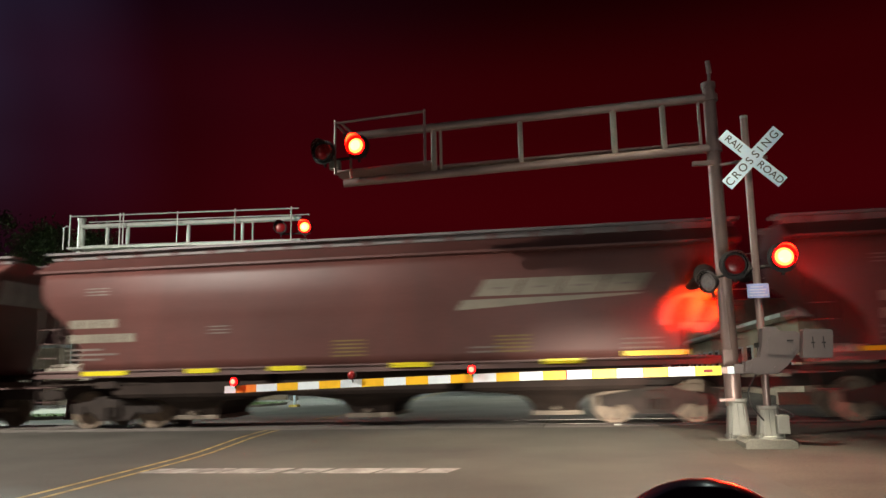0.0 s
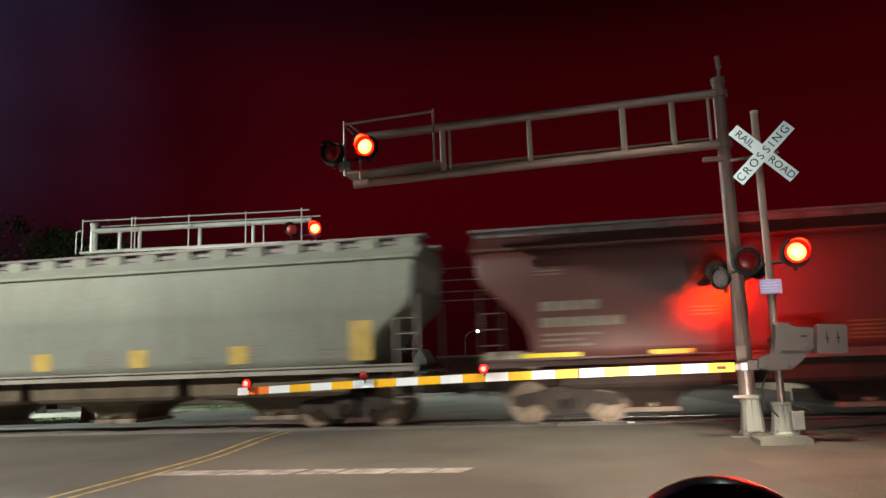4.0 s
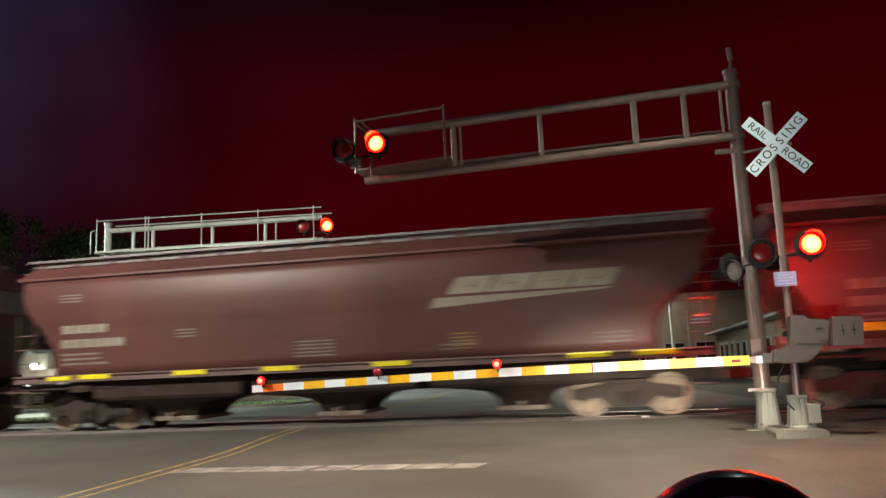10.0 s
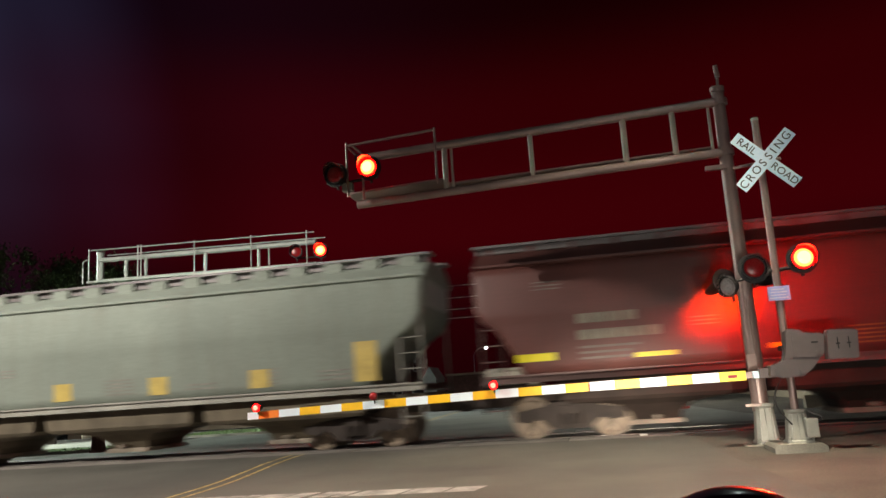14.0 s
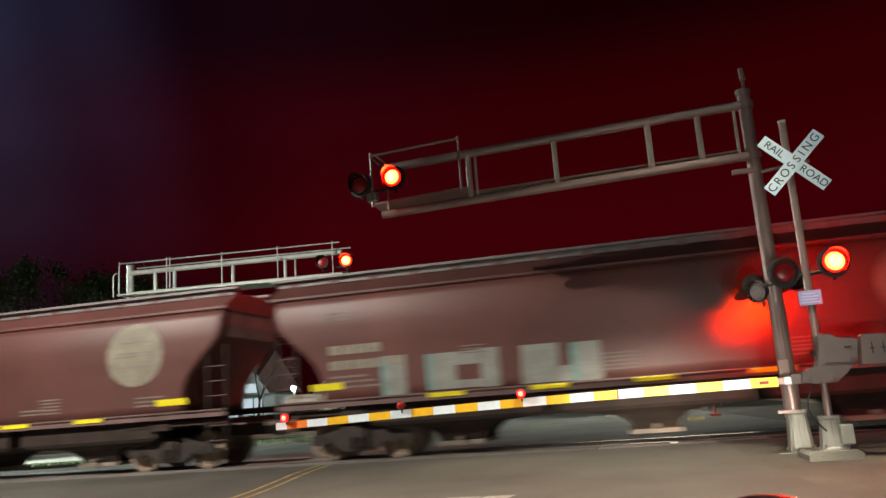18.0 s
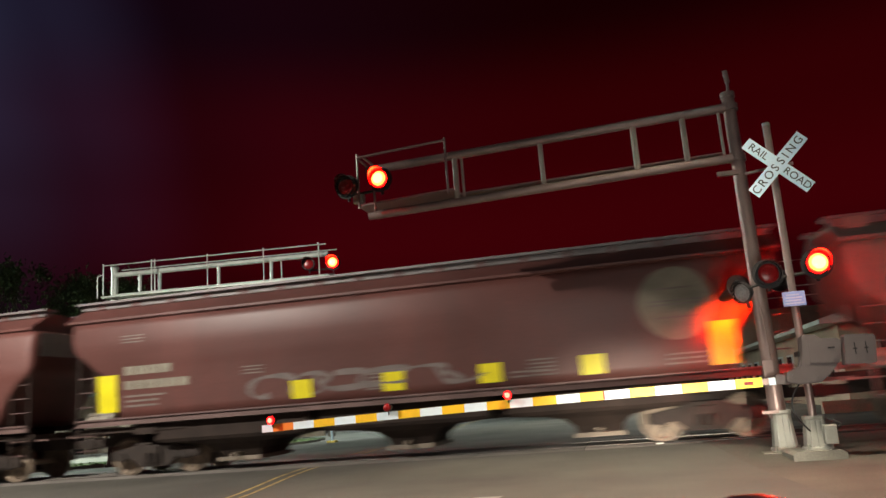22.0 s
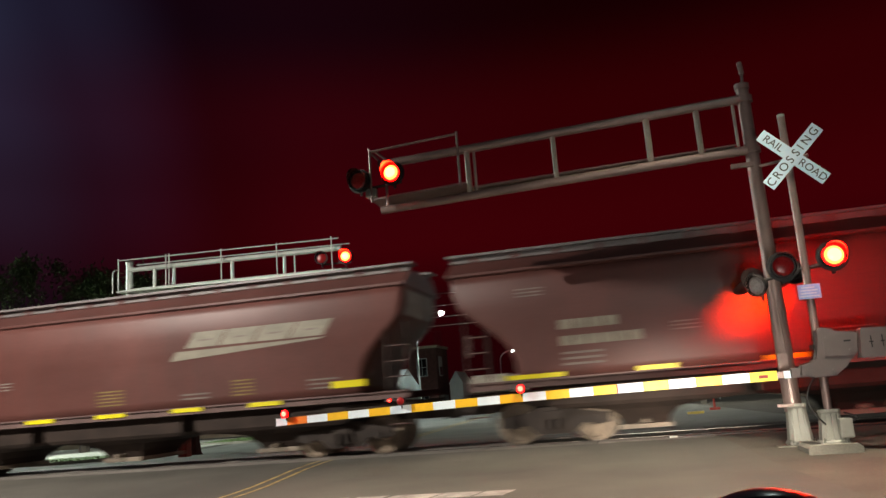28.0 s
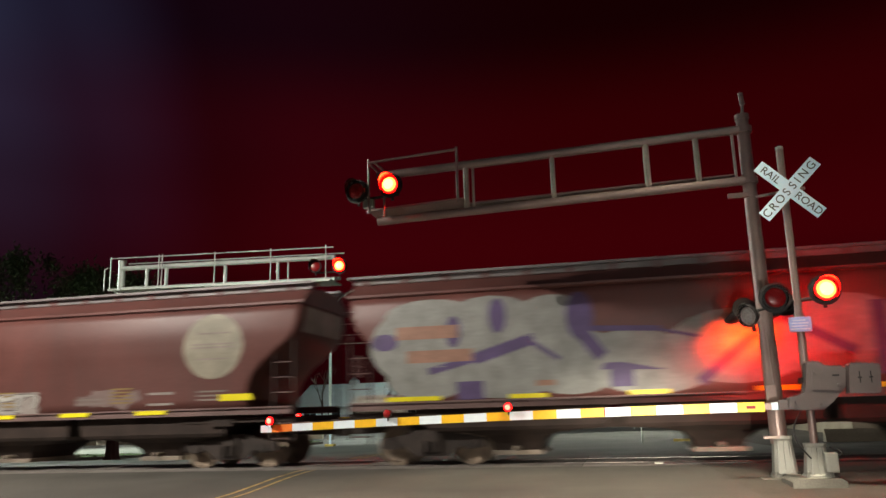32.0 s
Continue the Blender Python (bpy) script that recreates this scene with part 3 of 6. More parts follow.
def decal(name, quads, material, parent, label="", lift=0.006, near=-1):
    """Paint on the curved car side: polygons of (s, z), cut into strips so that they follow the side."""
    key = (name, str(quads), material.name, lift)
    if key in MESH:
        return put(name, MESH[key], parent, None, label)
    bm = bmesh.new()
    for poly in quads:
        (s0, z0), (s1, z1), (s2, z2), (s3, z3) = poly
        n = max(1, int((max(z0, z1, z2, z3) - min(z0, z1, z2, z3)) / 0.22))
        c = max(1, int(max(abs(z1 - z0), abs(z2 - z3)) / 0.15))
        prev = None
        for i in range(n + 1):
            k = i / n
            row = []
            for j in range(c + 1):
                u = j / c
                sa, za = s0 + (s1 - s0) * u, z0 + (z1 - z0) * u
                sb, zb = s3 + (s2 - s3) * u, z3 + (z2 - z3) * u
                z = za + (zb - za) * k
                row.append(bm.verts.new((sa + (sb - sa) * k, near * (side_y(z) + lift), z)))
            if prev:
                for j in range(c):
                    bm.faces.new((prev[j], prev[j + 1], row[j + 1], row[j]))
            prev = row
    MESH[key] = mesh_of(name, bm, material)
    return put(name, MESH[key], parent, None, label)


def rect(s0, s1, z0, z1, slant=0.0):
    return ((s0, z0), (s1, z0), (s1 + slant, z1), (s0 + slant, z1))


def disc_quads(s, z, r, n=16):
    """A round emblem as stacked strips."""
    qs = []
    for i in range(n):
        a0, a1 = -math.pi / 2 + math.pi * i / n, -math.pi / 2 + math.pi * (i + 1) / n
        qs.append(((s - r * math.cos(a0), z + r * math.sin(a0)), (s + r * math.cos(a0), z + r * math.sin(a0)), (s + r * math.cos(a1), z + r * math.sin(a1)), (s - r * math.cos(a1), z + r * math.sin(a1))))
    return qs


def blob(s, z, rs, rz, n=9):
    """A rounded patch as stacked strips."""
    cut = [(math.cos(-math.pi / 2 + math.pi * i / n), math.sin(-math.pi / 2 + math.pi * i / n)) for i in range(n + 1)]
    return [((s - rs * c0, z + rz * d0), (s + rs * c0, z + rz * d0), (s + rs * c1, z + rz * d1), (s - rs * c1, z + rz * d1)) for (c0, d0), (c1, d1) in zip(cut, cut[1:])]


def thick(p, q, w):
    """A stroke from p to q as a quad."""
    d = Vector((q[0] - p[0], q[1] - p[1]))
    nrm = Vector((-d.y, d.x)).normalized() * w / 2
    d = d.normalized() * w * 0.3
    return ((p[0] - d.x - nrm.x, p[1] - d.y - nrm.y), (q[0] + d.x - nrm.x, q[1] + d.y - nrm.y), (q[0] + d.x + nrm.x, q[1] + d.y + nrm.y), (p[0] - d.x + nrm.x, p[1] - d.y + nrm.y))


PAINTS = {}


def spray(c):
    key = "spray_%d_%d_%d" % tuple(int(v * 100) for v in c)
    if key not in PAINTS:
        PAINTS[key] = mat("spray_paint_%d" % len(PAINTS), c, 0.55, var=0.2, scale=2.5, fine=18, bump=0.05)
    return PAINTS[key]


def ribbon(name, path, width, material, parent, label="", lift=0.006):
    """A sprayed band that follows a path of (s, z) on the car side."""
    bm = bmesh.new()
    prev = None
    for i, (s, z) in enumerate(path):
        a, b = path[max(i - 1, 0)], path[min(i + 1, len(path) - 1)]
        d = Vector((b[0] - a[0], b[1] - a[1]))
        nrm = Vector((-d.y, d.x)).normalized() * width / 2 * (0.8 + 0.35 * math.sin(i * 0.55))
        row = [bm.verts.new((s + k * nrm.x, -(side_y(z + k * nrm.y) + lift + 0.00004 * i), z + k * nrm.y)) for k in (-1, 1)]
        if prev:
            bm.faces.new((prev[0], prev[1], row[1], row[0]))
        prev = row
    return put(name, mesh_of(name, bm, material), parent, None, label)


def graffiti(car, s0, s1, z0, z1, shapes, fill, edge, seed, weight=0.22, label="sprayed graffiti scrawl", blocky=False):
    """Sprayed loops and hooks with a darker outline behind; they spell nothing."""
    r = random.Random(seed)
    w = (s1 - s0) / shapes
    for i in range(shapes):
        cx, cz = s0 + (i + 0.5) * w, (z0 + z1) / 2 + r.uniform(-0.05, 0.05) * (z1 - z0)
        rx, rz, lean = w * r.uniform(0.45, 0.70), (z1 - z0) * r.uniform(0.30, 0.46), r.uniform(0.15, 0.6)
        a0, sweep = r.uniform(0, 2 * math.pi), r.choice((-1, 1)) * radians(r.uniform(190, 340))
        steps = 22
        sq = r.uniform(0.45, 0.9)
        if blocky:
            sq, rx, lean, sweep, rz = 0.36, w * 0.44, 0.12, math.copysign(radians(330), sweep), (z1 - z0) * 0.44
        path = []
        for k in range(steps + 1):
            a = a0 + sweep * k / steps
            up = rz * math.copysign(abs(math.sin(a)) ** sq, math.sin(a))
            path.append((cx + lean * up + rx * math.copysign(abs(math.cos(a)) ** sq, math.cos(a)), cz + up))
        end = (cx + r.uniform(-0.5, 0.5) * w, cz + r.choice((-0.8, 0.8)) * rz)
        last = path[-1]
        for k in range(1, 6):
            path.append((last[0] + (end[0] - last[0]) * k / 5, last[1] + (end[1] - last[1]) * k / 5))
        t = weight * r.uniform(0.8, 1.2)
        if edge:
            ribbon("graffiti_outline", path, t * 1.5, spray(edge), car, "", 0.003 + 0.0003 * i)
        ribbon("graffiti_stroke", path, t, spray(fill), car, label if i == 0 else "", 0.0085 + 0.0003 * i)


def sprayed(car, quads, colour, lift, label=""):
    """Sprayed patches, each a field of (s, z), or a list of strips, a hair above the one before."""
    for i, q in enumerate(quads):
        decal("graffiti_patch", q if isinstance(q, list) else [q], spray(colour), car, label if i == 0 else "", lift + 0.00025 * i)


def bubble_piece(car, s0, s1, z0, z1, count, fill, dark, halo, seed, label):
    """A row of fat pale forms with dark hollows and a coloured halo; they spell nothing."""
    r = random.Random(seed)
    cuts = [s0]
    for i in range(count):
        cuts.append(cuts[-1] + r.uniform(0.75, 1.25))
    k = (s1 - s0) / (cuts[-1] - s0)
    cuts = [s0 + (c - s0) * k for c in cuts]
    h = z1 - z0
    for i, (a, b) in enumerate(zip(cuts, cuts[1:])):
        w = b - a
        lean = r.uniform(-0.10, 0.25) * w
        top = z1 + r.uniform(-0.10, 0.06) * h

        def at(u0, u1, v0, v1, slant=None):
            d = lean if slant is None else slant * w
            return rect(a + u0 * w + d * (v0 - 0.5), a + u1 * w + d * (v0 - 0.5), z0 + v0 * h, z0 + v1 * h, d * (v1 - v0))
        sprayed(car, [rect(a - 0.15 * w, a + 1.12 * w, z0, top + 0.05, lean)], halo, 0.0070 + 0.0001 * (i % 2))
        sprayed(car, [blob(a + 0.34 * w + lean * 0.2, (z0 + top) / 2 + 0.05, 0.36 * w, 0.54 * h, 8), blob(a + 0.68 * w + lean * 0.2, (z0 + top) / 2, 0.36 * w, 0.55 * h, 8), at(0.04, 0.92, -0.02, 0.5), at(0.1, 0.8, 0.8, 1.06)], fill, 0.0080, label if i == 0 else "")
        style = (i * 5 + seed) % 4
        if style == 0:
            holes = [at(0.34, 0.66, 0.62, 0.84), at(0.10, 0.52, 0.08, 0.30)]
        elif style == 1:
            holes = [at(0.46, 1.02, 0.56, 0.74), at(-0.02, 0.48, 0.26, 0.42), at(0.55, 0.7, 0.02, 0.14)]
        elif style == 2:
            holes = [at(0.30, 0.44, 0.50, 0.98, 0.5), at(0.42, 0.74, 0.02, 0.40, -0.3)]
        else:
            holes = [at(0.28, 0.78, 0.60, 0.82, 0.2), at(0.50, 1.0, 0.10, 0.34), at(0.06, 0.24, 0.30, 0.46)]
        sprayed(car, holes + [at(0.1, 0.85, -0.04, 0.05, 0.0)], dark, 0.0094)
        sprayed(car, [at(0.86, 1.0, 0.2, 0.8)], halo, 0.0106)


def clouds(car, s0, s1, z0, z1, colour, seed, n=14, size=0.5):
    r = random.Random(seed)
    qs = []
    for i in range(n):
        s, z = r.uniform(s0, s1), r.uniform(z0, z1)
        a = r.uniform(-0.7, 0.7)
        w = size * r.uniform(0.5, 1.3)
        qs.append(thick((s - w * math.cos(a), max(z0, z - w * 0.5 * math.sin(a))), (s + w * math.cos(a), min(z1, z + w * 0.5 * math.sin(a))), size * r.uniform(0.35, 0.8)))
    for i, q in enumerate(qs):
        decal("graffiti_patch", [q], spray(colour), car, "", 0.0022 + 0.0009 * (seed % 4) + 0.00002 * i)


def hopper_car(L, look_of, label, ends="wide", front=0.0, back=0.0):
    """One covered hopper car; its space starts at the middle of the gap before it, on the rail top; front and back lengthen the body."""
    paint, sill, under = {"brown": (BROWN, SILL_B, UNDER), "white": (WHITE, SILL_W, UNDER_W), "grey": (GREY, SILL_W, UNDER), "ribbed": (TAN_BROWN, SILL_B, UNDER)}[look_of]
    key = (L, look_of)
    BOARD_Z = 4.47 if look_of in ("white", "grey") else 4.45
    car = thing("grain_hopper_car", (0, 0, 0), label, "railway car", "cars of the passing train")
    put("body", shared(("body", *key, ends, front, back), lambda: body_mesh(L, paint, ends, look_of == "ribbed", front, back)), car)

    def end_sheet():
        bm = bmesh.new()
        rim = [(L - end_x(z, ends) + back + 0.006, z) for z in (3.22, 3.35, 3.5, 3.68, 3.84)]
        prism(bm, rim + [(x - 0.02, z) for x, z in reversed(rim)], -1.30, 1.30)
        return mesh_of("end_sheet", bm, END_PALE)
    put("end_sheet", shared(("end sheet", *key, ends, back), end_sheet), car, label="pale bare upper end sheet")
    put("roof", shared(("roof", *key, front, back), lambda: roof_mesh(L, paint, front, back)), car)
    put("roof_hatch", shared(("hatch", *key), lambda: hatch_mesh(L, paint)), car, label="long roof hatch covers")

    def board():
        bm = bmesh.new()
        box(bm, 0.6 - front, L - 0.6 + back, -0.26, 0.26, BOARD_Z - 0.02, BOARD_Z + 0.04)
        box(bm, 0.7 - front, L - 0.7 + back, -0.12, 0.12, 4.30, BOARD_Z)
        return mesh_of("running_board", bm, BOARDM)
    for y in (-0.92, 0.92):
        put("running_board", shared(("board", *key, front, back), board), car, pose(0, y, 0), "roof walkway grating")

    def bracket():
        bm = bmesh.new()
        if look_of in ("white", "grey"):
            prism(bm, [(-1.16, 4.20), (-0.70, 4.32), (-0.70, BOARD_Z), (-1.16, BOARD_Z)], -0.23, 0.23, "x")
        else:
            prism(bm, [(-1.06, 4.24), (-0.70, 4.32), (-0.70, BOARD_Z), (-1.10, BOARD_Z)], -0.06, 0.06, "x")
        return mesh_of("bracket", bm, paint)
    nb = 17
    for i in range(nb):
        put("bracket", shared(("bracket", look_of), bracket), car, pose(1.0 + i * (L - 2.0) / (nb - 1), 0, 0))

    def sill_mesh():
        bm = bmesh.new()
        prism(bm, [(-0.045, 1.26), (0.045, 1.26), (0.045, 1.30), (-0.02, 1.30), (-0.02, 1.40), (0.03, 1.40), (0.03, 1.44), (-0.045, 1.44)], 0.72, L - 0.72, "x")
        return mesh_of("side_sill", bm, sill)
    for y, rz in ((-1.59, 180), (1.59, 0)):
        put("side_sill", shared(("sill", *key), sill_mesh), car, pose(L if rz else 0, y, 0, 0, 0, rz))

    def centre():
        bm = bmesh.new()
        box(bm, 0.55, L - 0.55, -0.16, 0.16, 0.74, 1.10)
        for x0, x1 in ((0.62, 3.6), (L - 3.6, L - 0.62)):
            box(bm, x0, x1, -1.45, 1.45, 1.08, 1.20)
        box(bm, 2.3, 2.86, -1.5, 1.5, 1.0, 1.42)
        box(bm, L - 2.86, L - 2.3, -1.5, 1.5, 1.0, 1.42)
        return mesh_of("centre_sill", bm, under)
    put("centre_sill", shared(("centre", L, look_of == "white"), centre), car)
    for i in (-1, 0, 1):
        bay = put("hopper_bay", shared(("bay", look_of == "white"), lambda: bay_mesh(under)), car, pose(L / 2 + i * 4.38, 0, 0))
        put("outlet_gate", shared("outlet", gate_mesh), bay, None, "worn pale outlet gate")

    trim_of = sill if look_of in ("white", "grey") else UNDER

    def rung():
        bm = bmesh.new()
        tube(bm, (-0.22, 0, 0), (0.22, 0, 0), 0.014, 6)
        return mesh_of("rung", bm, sill)

    def post():
        bm = bmesh.new()
        box(bm, -0.02, 0.02, -0.02, 0.02, 0.62, 3.0)
        return mesh_of("end_post", bm, trim_of)

    def tank():
        bm = bmesh.new()
        tube(bm, (-0.42, 0, 0), (0.42, 0, 0), 0.23, 16)
        for x in (-0.46, 0.42):
            tube(bm, (x, 0, 0), (x + 0.04, 0, 0), 0.19, 16)
        box(bm, 0.52, 0.80, -0.16, 0.16, -0.2, 0.2, 0.03)
        return mesh_of("air_tank", bm, TANKM)
    for x, s in ((0.72, 1), (L - 0.72, -1)):
        for y in (-1.5, 1.5):
            put("end_post", shared(("post", look_of), post), car, pose(x, y, 0))
        put("end_post", shared(("post", look_of), post), car, pose(x + s * 0.5, -1.52, -0.1))
        for j in range(6):
            put("rung", shared(("rung", look_of), rung), car, pose(x + s * 0.25, -1.52, 0.68 + j * 0.36))
        put("coupler", shared("coupler", coupler_mesh), car, pose(0 if s > 0 else L, 0, 0, 0, 0, 0 if s > 0 else 180))
        put("end_platform", shared(("platform", look_of), lambda: platform_mesh(sill)), car, pose(x - s * 0.12, 0, 0))
    put("air_tank", shared(("tank", look_of), tank), car, pose(1.18, -1.05, 1.40), "pale brake air reservoir on the end deck")

    def wheel():
        b = bmesh.new()
        for j in range(20):
            a0, a1 = 2 * math.pi * j / 20, 2 * math.pi * (j + 1) / 20
            tube(b, (0, 0.27 * math.cos(a0), 0.27 * math.sin(a0)), (0, 0.27 * math.cos(a1), 0.27 * math.sin(a1)), 0.016, 5)
        for j in range(4):
            a0 = math.pi * j / 2
            tube(b, (0, 0, 0), (0, 0.27 * math.cos(a0), 0.27 * math.sin(a0)), 0.012, 5)
        return mesh_of("brake_wheel", b, sill)
    put("brake_wheel", shared(("bwheel", look_of), wheel), car, pose(0.60, -0.55, 2.35), "round hand brake wheel")
    for x in (2.55, L - 2.55):
        truck = put("truck", shared("truck", bolster_mesh), car, pose(x, 0, 0))
        for y, rz in ((-1.0, 0), (1.0, 180)):
            put("side_frame", shared("side_frame", side_frame_mesh), truck, pose(0, y, 0, 0, 0, rz))
        for dx in (-0.89, 0.89):
            WHEELS.append((put("wheelset", shared("wheelset", wheelset_mesh), truck, pose(dx, 0, 0.457)), dx))
    if look_of == "ribbed":
        def rib():
            b = bmesh.new()
            n = 8
            prev = None
            for i in range(n + 1):
                z = 1.42 + i * 2.42 / n
                y = -side_y(z)
                row = [b.verts.new(v) for v in ((-0.25, y + 0.01, z), (-0.17, y - 0.05, z), (0.17, y - 0.05, z), (0.25, y + 0.01, z))]
                if prev:
                    for q in range(3):
                        b.faces.new((prev[q], prev[q + 1], row[q + 1], row[q]))
                prev = row
            return mesh_of("rib", b, paint)
        for i in range(16):
            put("rib", shared("rib", rib), car, pose(2.42 + i * 0.865, 0, 0))
    return car


def platform_mesh(m):
    bm = bmesh.new()
    box(bm, -0.28, 0.28, -1.35, 1.35, 1.02, 1.06)
    box(bm, -0.28, -0.24, -1.35, 1.35, 1.06, 1.10)
    return mesh_of("end_platform", bm, m)


WHEELS = []


def wordmark(car, L):
    s = L - 6.85
    for i in range(4):
        a = s + 0.42 + i * 0.93
        decal("wordmark_block", [rect(a, a + 0.88, 2.88, 3.26, 0.26)], CREAM, car, "slanted cream logo block")
    for a, b in ((0.80, 1.15), (1.74, 2.05), (2.62, 3.0), (3.62, 3.9)):
        decal("wordmark_notch", [rect(s + a, s + b, 3.03, 3.07, 0.03)], DULL_TEXT, car, lift=0.010)
    decal("wordmark_swoosh", [((s, 2.58), (s + 0.45, 2.60), (s + 0.62, 2.81), (s + 0.16, 2.81)), ((s + 0.45, 2.60), (s + 4.0, 2.80), (s + 4.15, 2.84), (s + 0.62, 2.81))], CREAM, car, "cream underline that tapers away")


def emblem(car, s):
    decal("round_emblem", disc_quads(s, 2.93, 0.80), EMBLEMM, car, "round cream emblem with faded lines")
    for z, w in ((3.25, 0.42), (2.98, 0.58), (2.9, 0.58), (2.62, 0.42)):
        decal("emblem_line", [rect(s - w, s + w, z - 0.02, z + 0.02)], DULL_TEXT, car, lift=0.011)


def data_lines(car, L, dark=False, seed=0, s0=2.1):
    """Car marks and stencils that cannot be read, as bars."""
    r = random.Random(seed)
    m, m2 = (DARK_TEXT, DARK_TEXT) if dark else (CREAM, DULL_TEXT)
    for j in range(4):
        decal("mark_bar", [rect(s0 + j * 0.33, s0 + 0.29 + j * 0.33, 2.47, 2.68)], m, car)
    for j in range(6):
        decal("number_bar", [rect(s0 + j * 0.30, s0 + 0.26 + j * 0.30, 2.11, 2.32)], m, car)
    for z in (1.92, 1.80, 1.68):
        decal("stencil_line", [rect(s0, s0 + r.choice((0.9, 1.1, 1.3)), z, z + 0.05)], m2, car)
    for z in (2.24, 2.32, 2.40):
        decal("stencil_line", [rect(5.3, 5.85, z, z + 0.03)], m2, car)
    for s in (8.4, 12.2):
        w = r.choice((0.6, 0.8, 1.0))
        ochre = r.random() < 0.6 and not dark
        for j in range(5):
            decal("stencil_line", [rect(s, s + w, 1.62 + j * 0.085, 1.655 + j * 0.085)], OCHRE_TEXT if ochre else m2, car)
    for z in (1.62, 1.72):
        decal("stencil_line", [rect(L - 6.6, L - 5.8, z, z + 0.04)], m2, car)
    for z in (1.62, 1.72, 1.82):
        decal("stencil_line", [rect(L - 3.2, L - 2.4, z, z + 0.04)], m2, car)
    for z in (3.28, 3.36, 3.44):
        decal("stencil_line", [rect(2.0, 2.6, z, z + 0.03)], m2, car)


SQUARES = {18: (4.72, 2.70)}


def marks(car, L, style, colour, index):
    """Yellow reflective strips: (start, end, height of the middle, half height)."""
    k = L / 17.5
    if style == "s":
        spots = [(2.0, 3.2, 1.36, 0.055), (4.75, 5.55, 1.37, 0.055), (6.85, 7.7, 1.38, 0.055), (9.8, 10.7, 1.39, 0.055), (13.25, 14.1, 1.39, 0.055), (L - 3.2, L - 1.85, 1.52, 0.055)]
    elif style == "S":
        spots = [(1.62, 2.92, 1.50, 0.05), (4.4 * k, 4.4 * k + 0.85, 1.49, 0.05), (6.95 * k, 6.95 * k + 0.85, 1.49, 0.05), (9.5 * k, 9.5 * k + 0.88, 1.49, 0.05), (11.7 * k, 11.7 * k + 0.88, 1.49, 0.05), (L - 3.15, L - 1.85, 1.50, 0.055)]
    elif style == "M":
        k = L / 18.5
        spots = [(1.6, 2.4, 1.74, 0.08)] + [(a * k, a * k + 0.84, 1.37, 0.05) for a in (4.4, 6.7, 8.93, 11.22, 13.46)] + [(L - 2.6, L - 1.76, 1.68, 0.08)]
    elif style == "N":
        spots = [(1.5, 2.36, 1.79, 0.085)] + [(a * k, a * k + 0.87, 1.70, 0.05) for a in (4.05, 6.8, 9.3, 12.15)] + [(L - 2.55, L - 1.66, 1.77, 0.085)]
    else:
        step = 2.66 if L < 18.1 else 2.27
        start, step = SQUARES.get(index, (4.28, step))
        n = int((L - 8.0) / step) + 1
        spots = [(1.6, 2.1, 2.04, 0.46)] + [(start + i * step, start + 0.5 + i * step, 1.77, 0.215) for i in range(n)] + [(L - 2.3, L - 1.76, 2.0, 0.46)]
    if index == 12:
        spots = [(a, a + 0.86, 1.37, 0.055) for a in (2.62, 5.24, 7.59, 10.34, 14.84, 16.27)] + [(1.73, 2.38, 1.36, 0.05)]
    if index == 3:
        spots[0] = (2.22, 3.5, 1.38, 0.055)
    if index == 13:
        spots[0] = (2.14, 2.99, 1.69, 0.085)
    if index == 29:
        spots[0] = (1.91, 3.19, 1.46, 0.05)
    if index == 25:
        spots = [(1.35, 1.88, 2.04, 0.46)] + spots[2:]
    if index == 33:
        spots = [(1.5, 2.36, 1.9, 0.07), (4.6, 5.38, 1.61, 0.055), (7.22, 8.05, 1.71, 0.055), (8.95, 9.83, 1.73, 0.06), (11.62, 12.5, 1.65, 0.06), (L - 2.95, L - 2.1, 1.93, 0.10)]
    if index == 18:
        spots[0] = (1.5, 2.12, 2.06, 0.21)
    if index == 4:
        spots = [q for q in spots if not 2.4 < q[0] < 12.6]  # sprayed over
    for a, b, z, h in spots:
        worn = index == 11 and h < 0.3
        decal("reflective_mark", [rect(a, b, z - h, z + h)], MARK_DULL if worn else colour, car, "", 0.075 if z < 1.42 or index == 33 else 0.012)


# each car: gap before it, paint, emblem, marks, graffiti
GAPS = [-31.9, -14.13, 4.03, 21.4, 39.95, 58.48, 76.13, 93.77, 111.38, 128.6, 145.77, 163.11, 181.35, 199.89, 218.43, 236.93, 254.37, 271.55,
        289.1, 307.27, 325.44, 343.61, 362.37, 380.93, 398.41, 415.84, 434.31, 451.95, 469.41, 487.59, 505.14, 522.7, 540.03, 557.8, 575.15, 593.32,
        611.06, 628.9]
KINDS = ["bcM", "bws", "bwS", "bcM", "bcq", "w-q", "bwS", "bcS", "bwN", "bwN", "bwN", "bcq", "bwM", "bwN", "bcM", "bwS", "w-q", "bwN",
         "bcq", "bwS", "bcM", "bcM", "bcM", "bwN", "bwN", "bcq", "g-S", "bwS", "w-S", "bwS", "bwS", "bwM", "bwS", "r-N", "bwM", "bcM",
         "b-S"]
EMBLEM_AT = {3: 4.9, 4: 2.95, 7: 4.7, 11: 2.72, 14: 3.63, 18: 3.5, 20: 3.2, 21: 3.96, 22: 3.73, 25: 2.9, 35: 2.8}
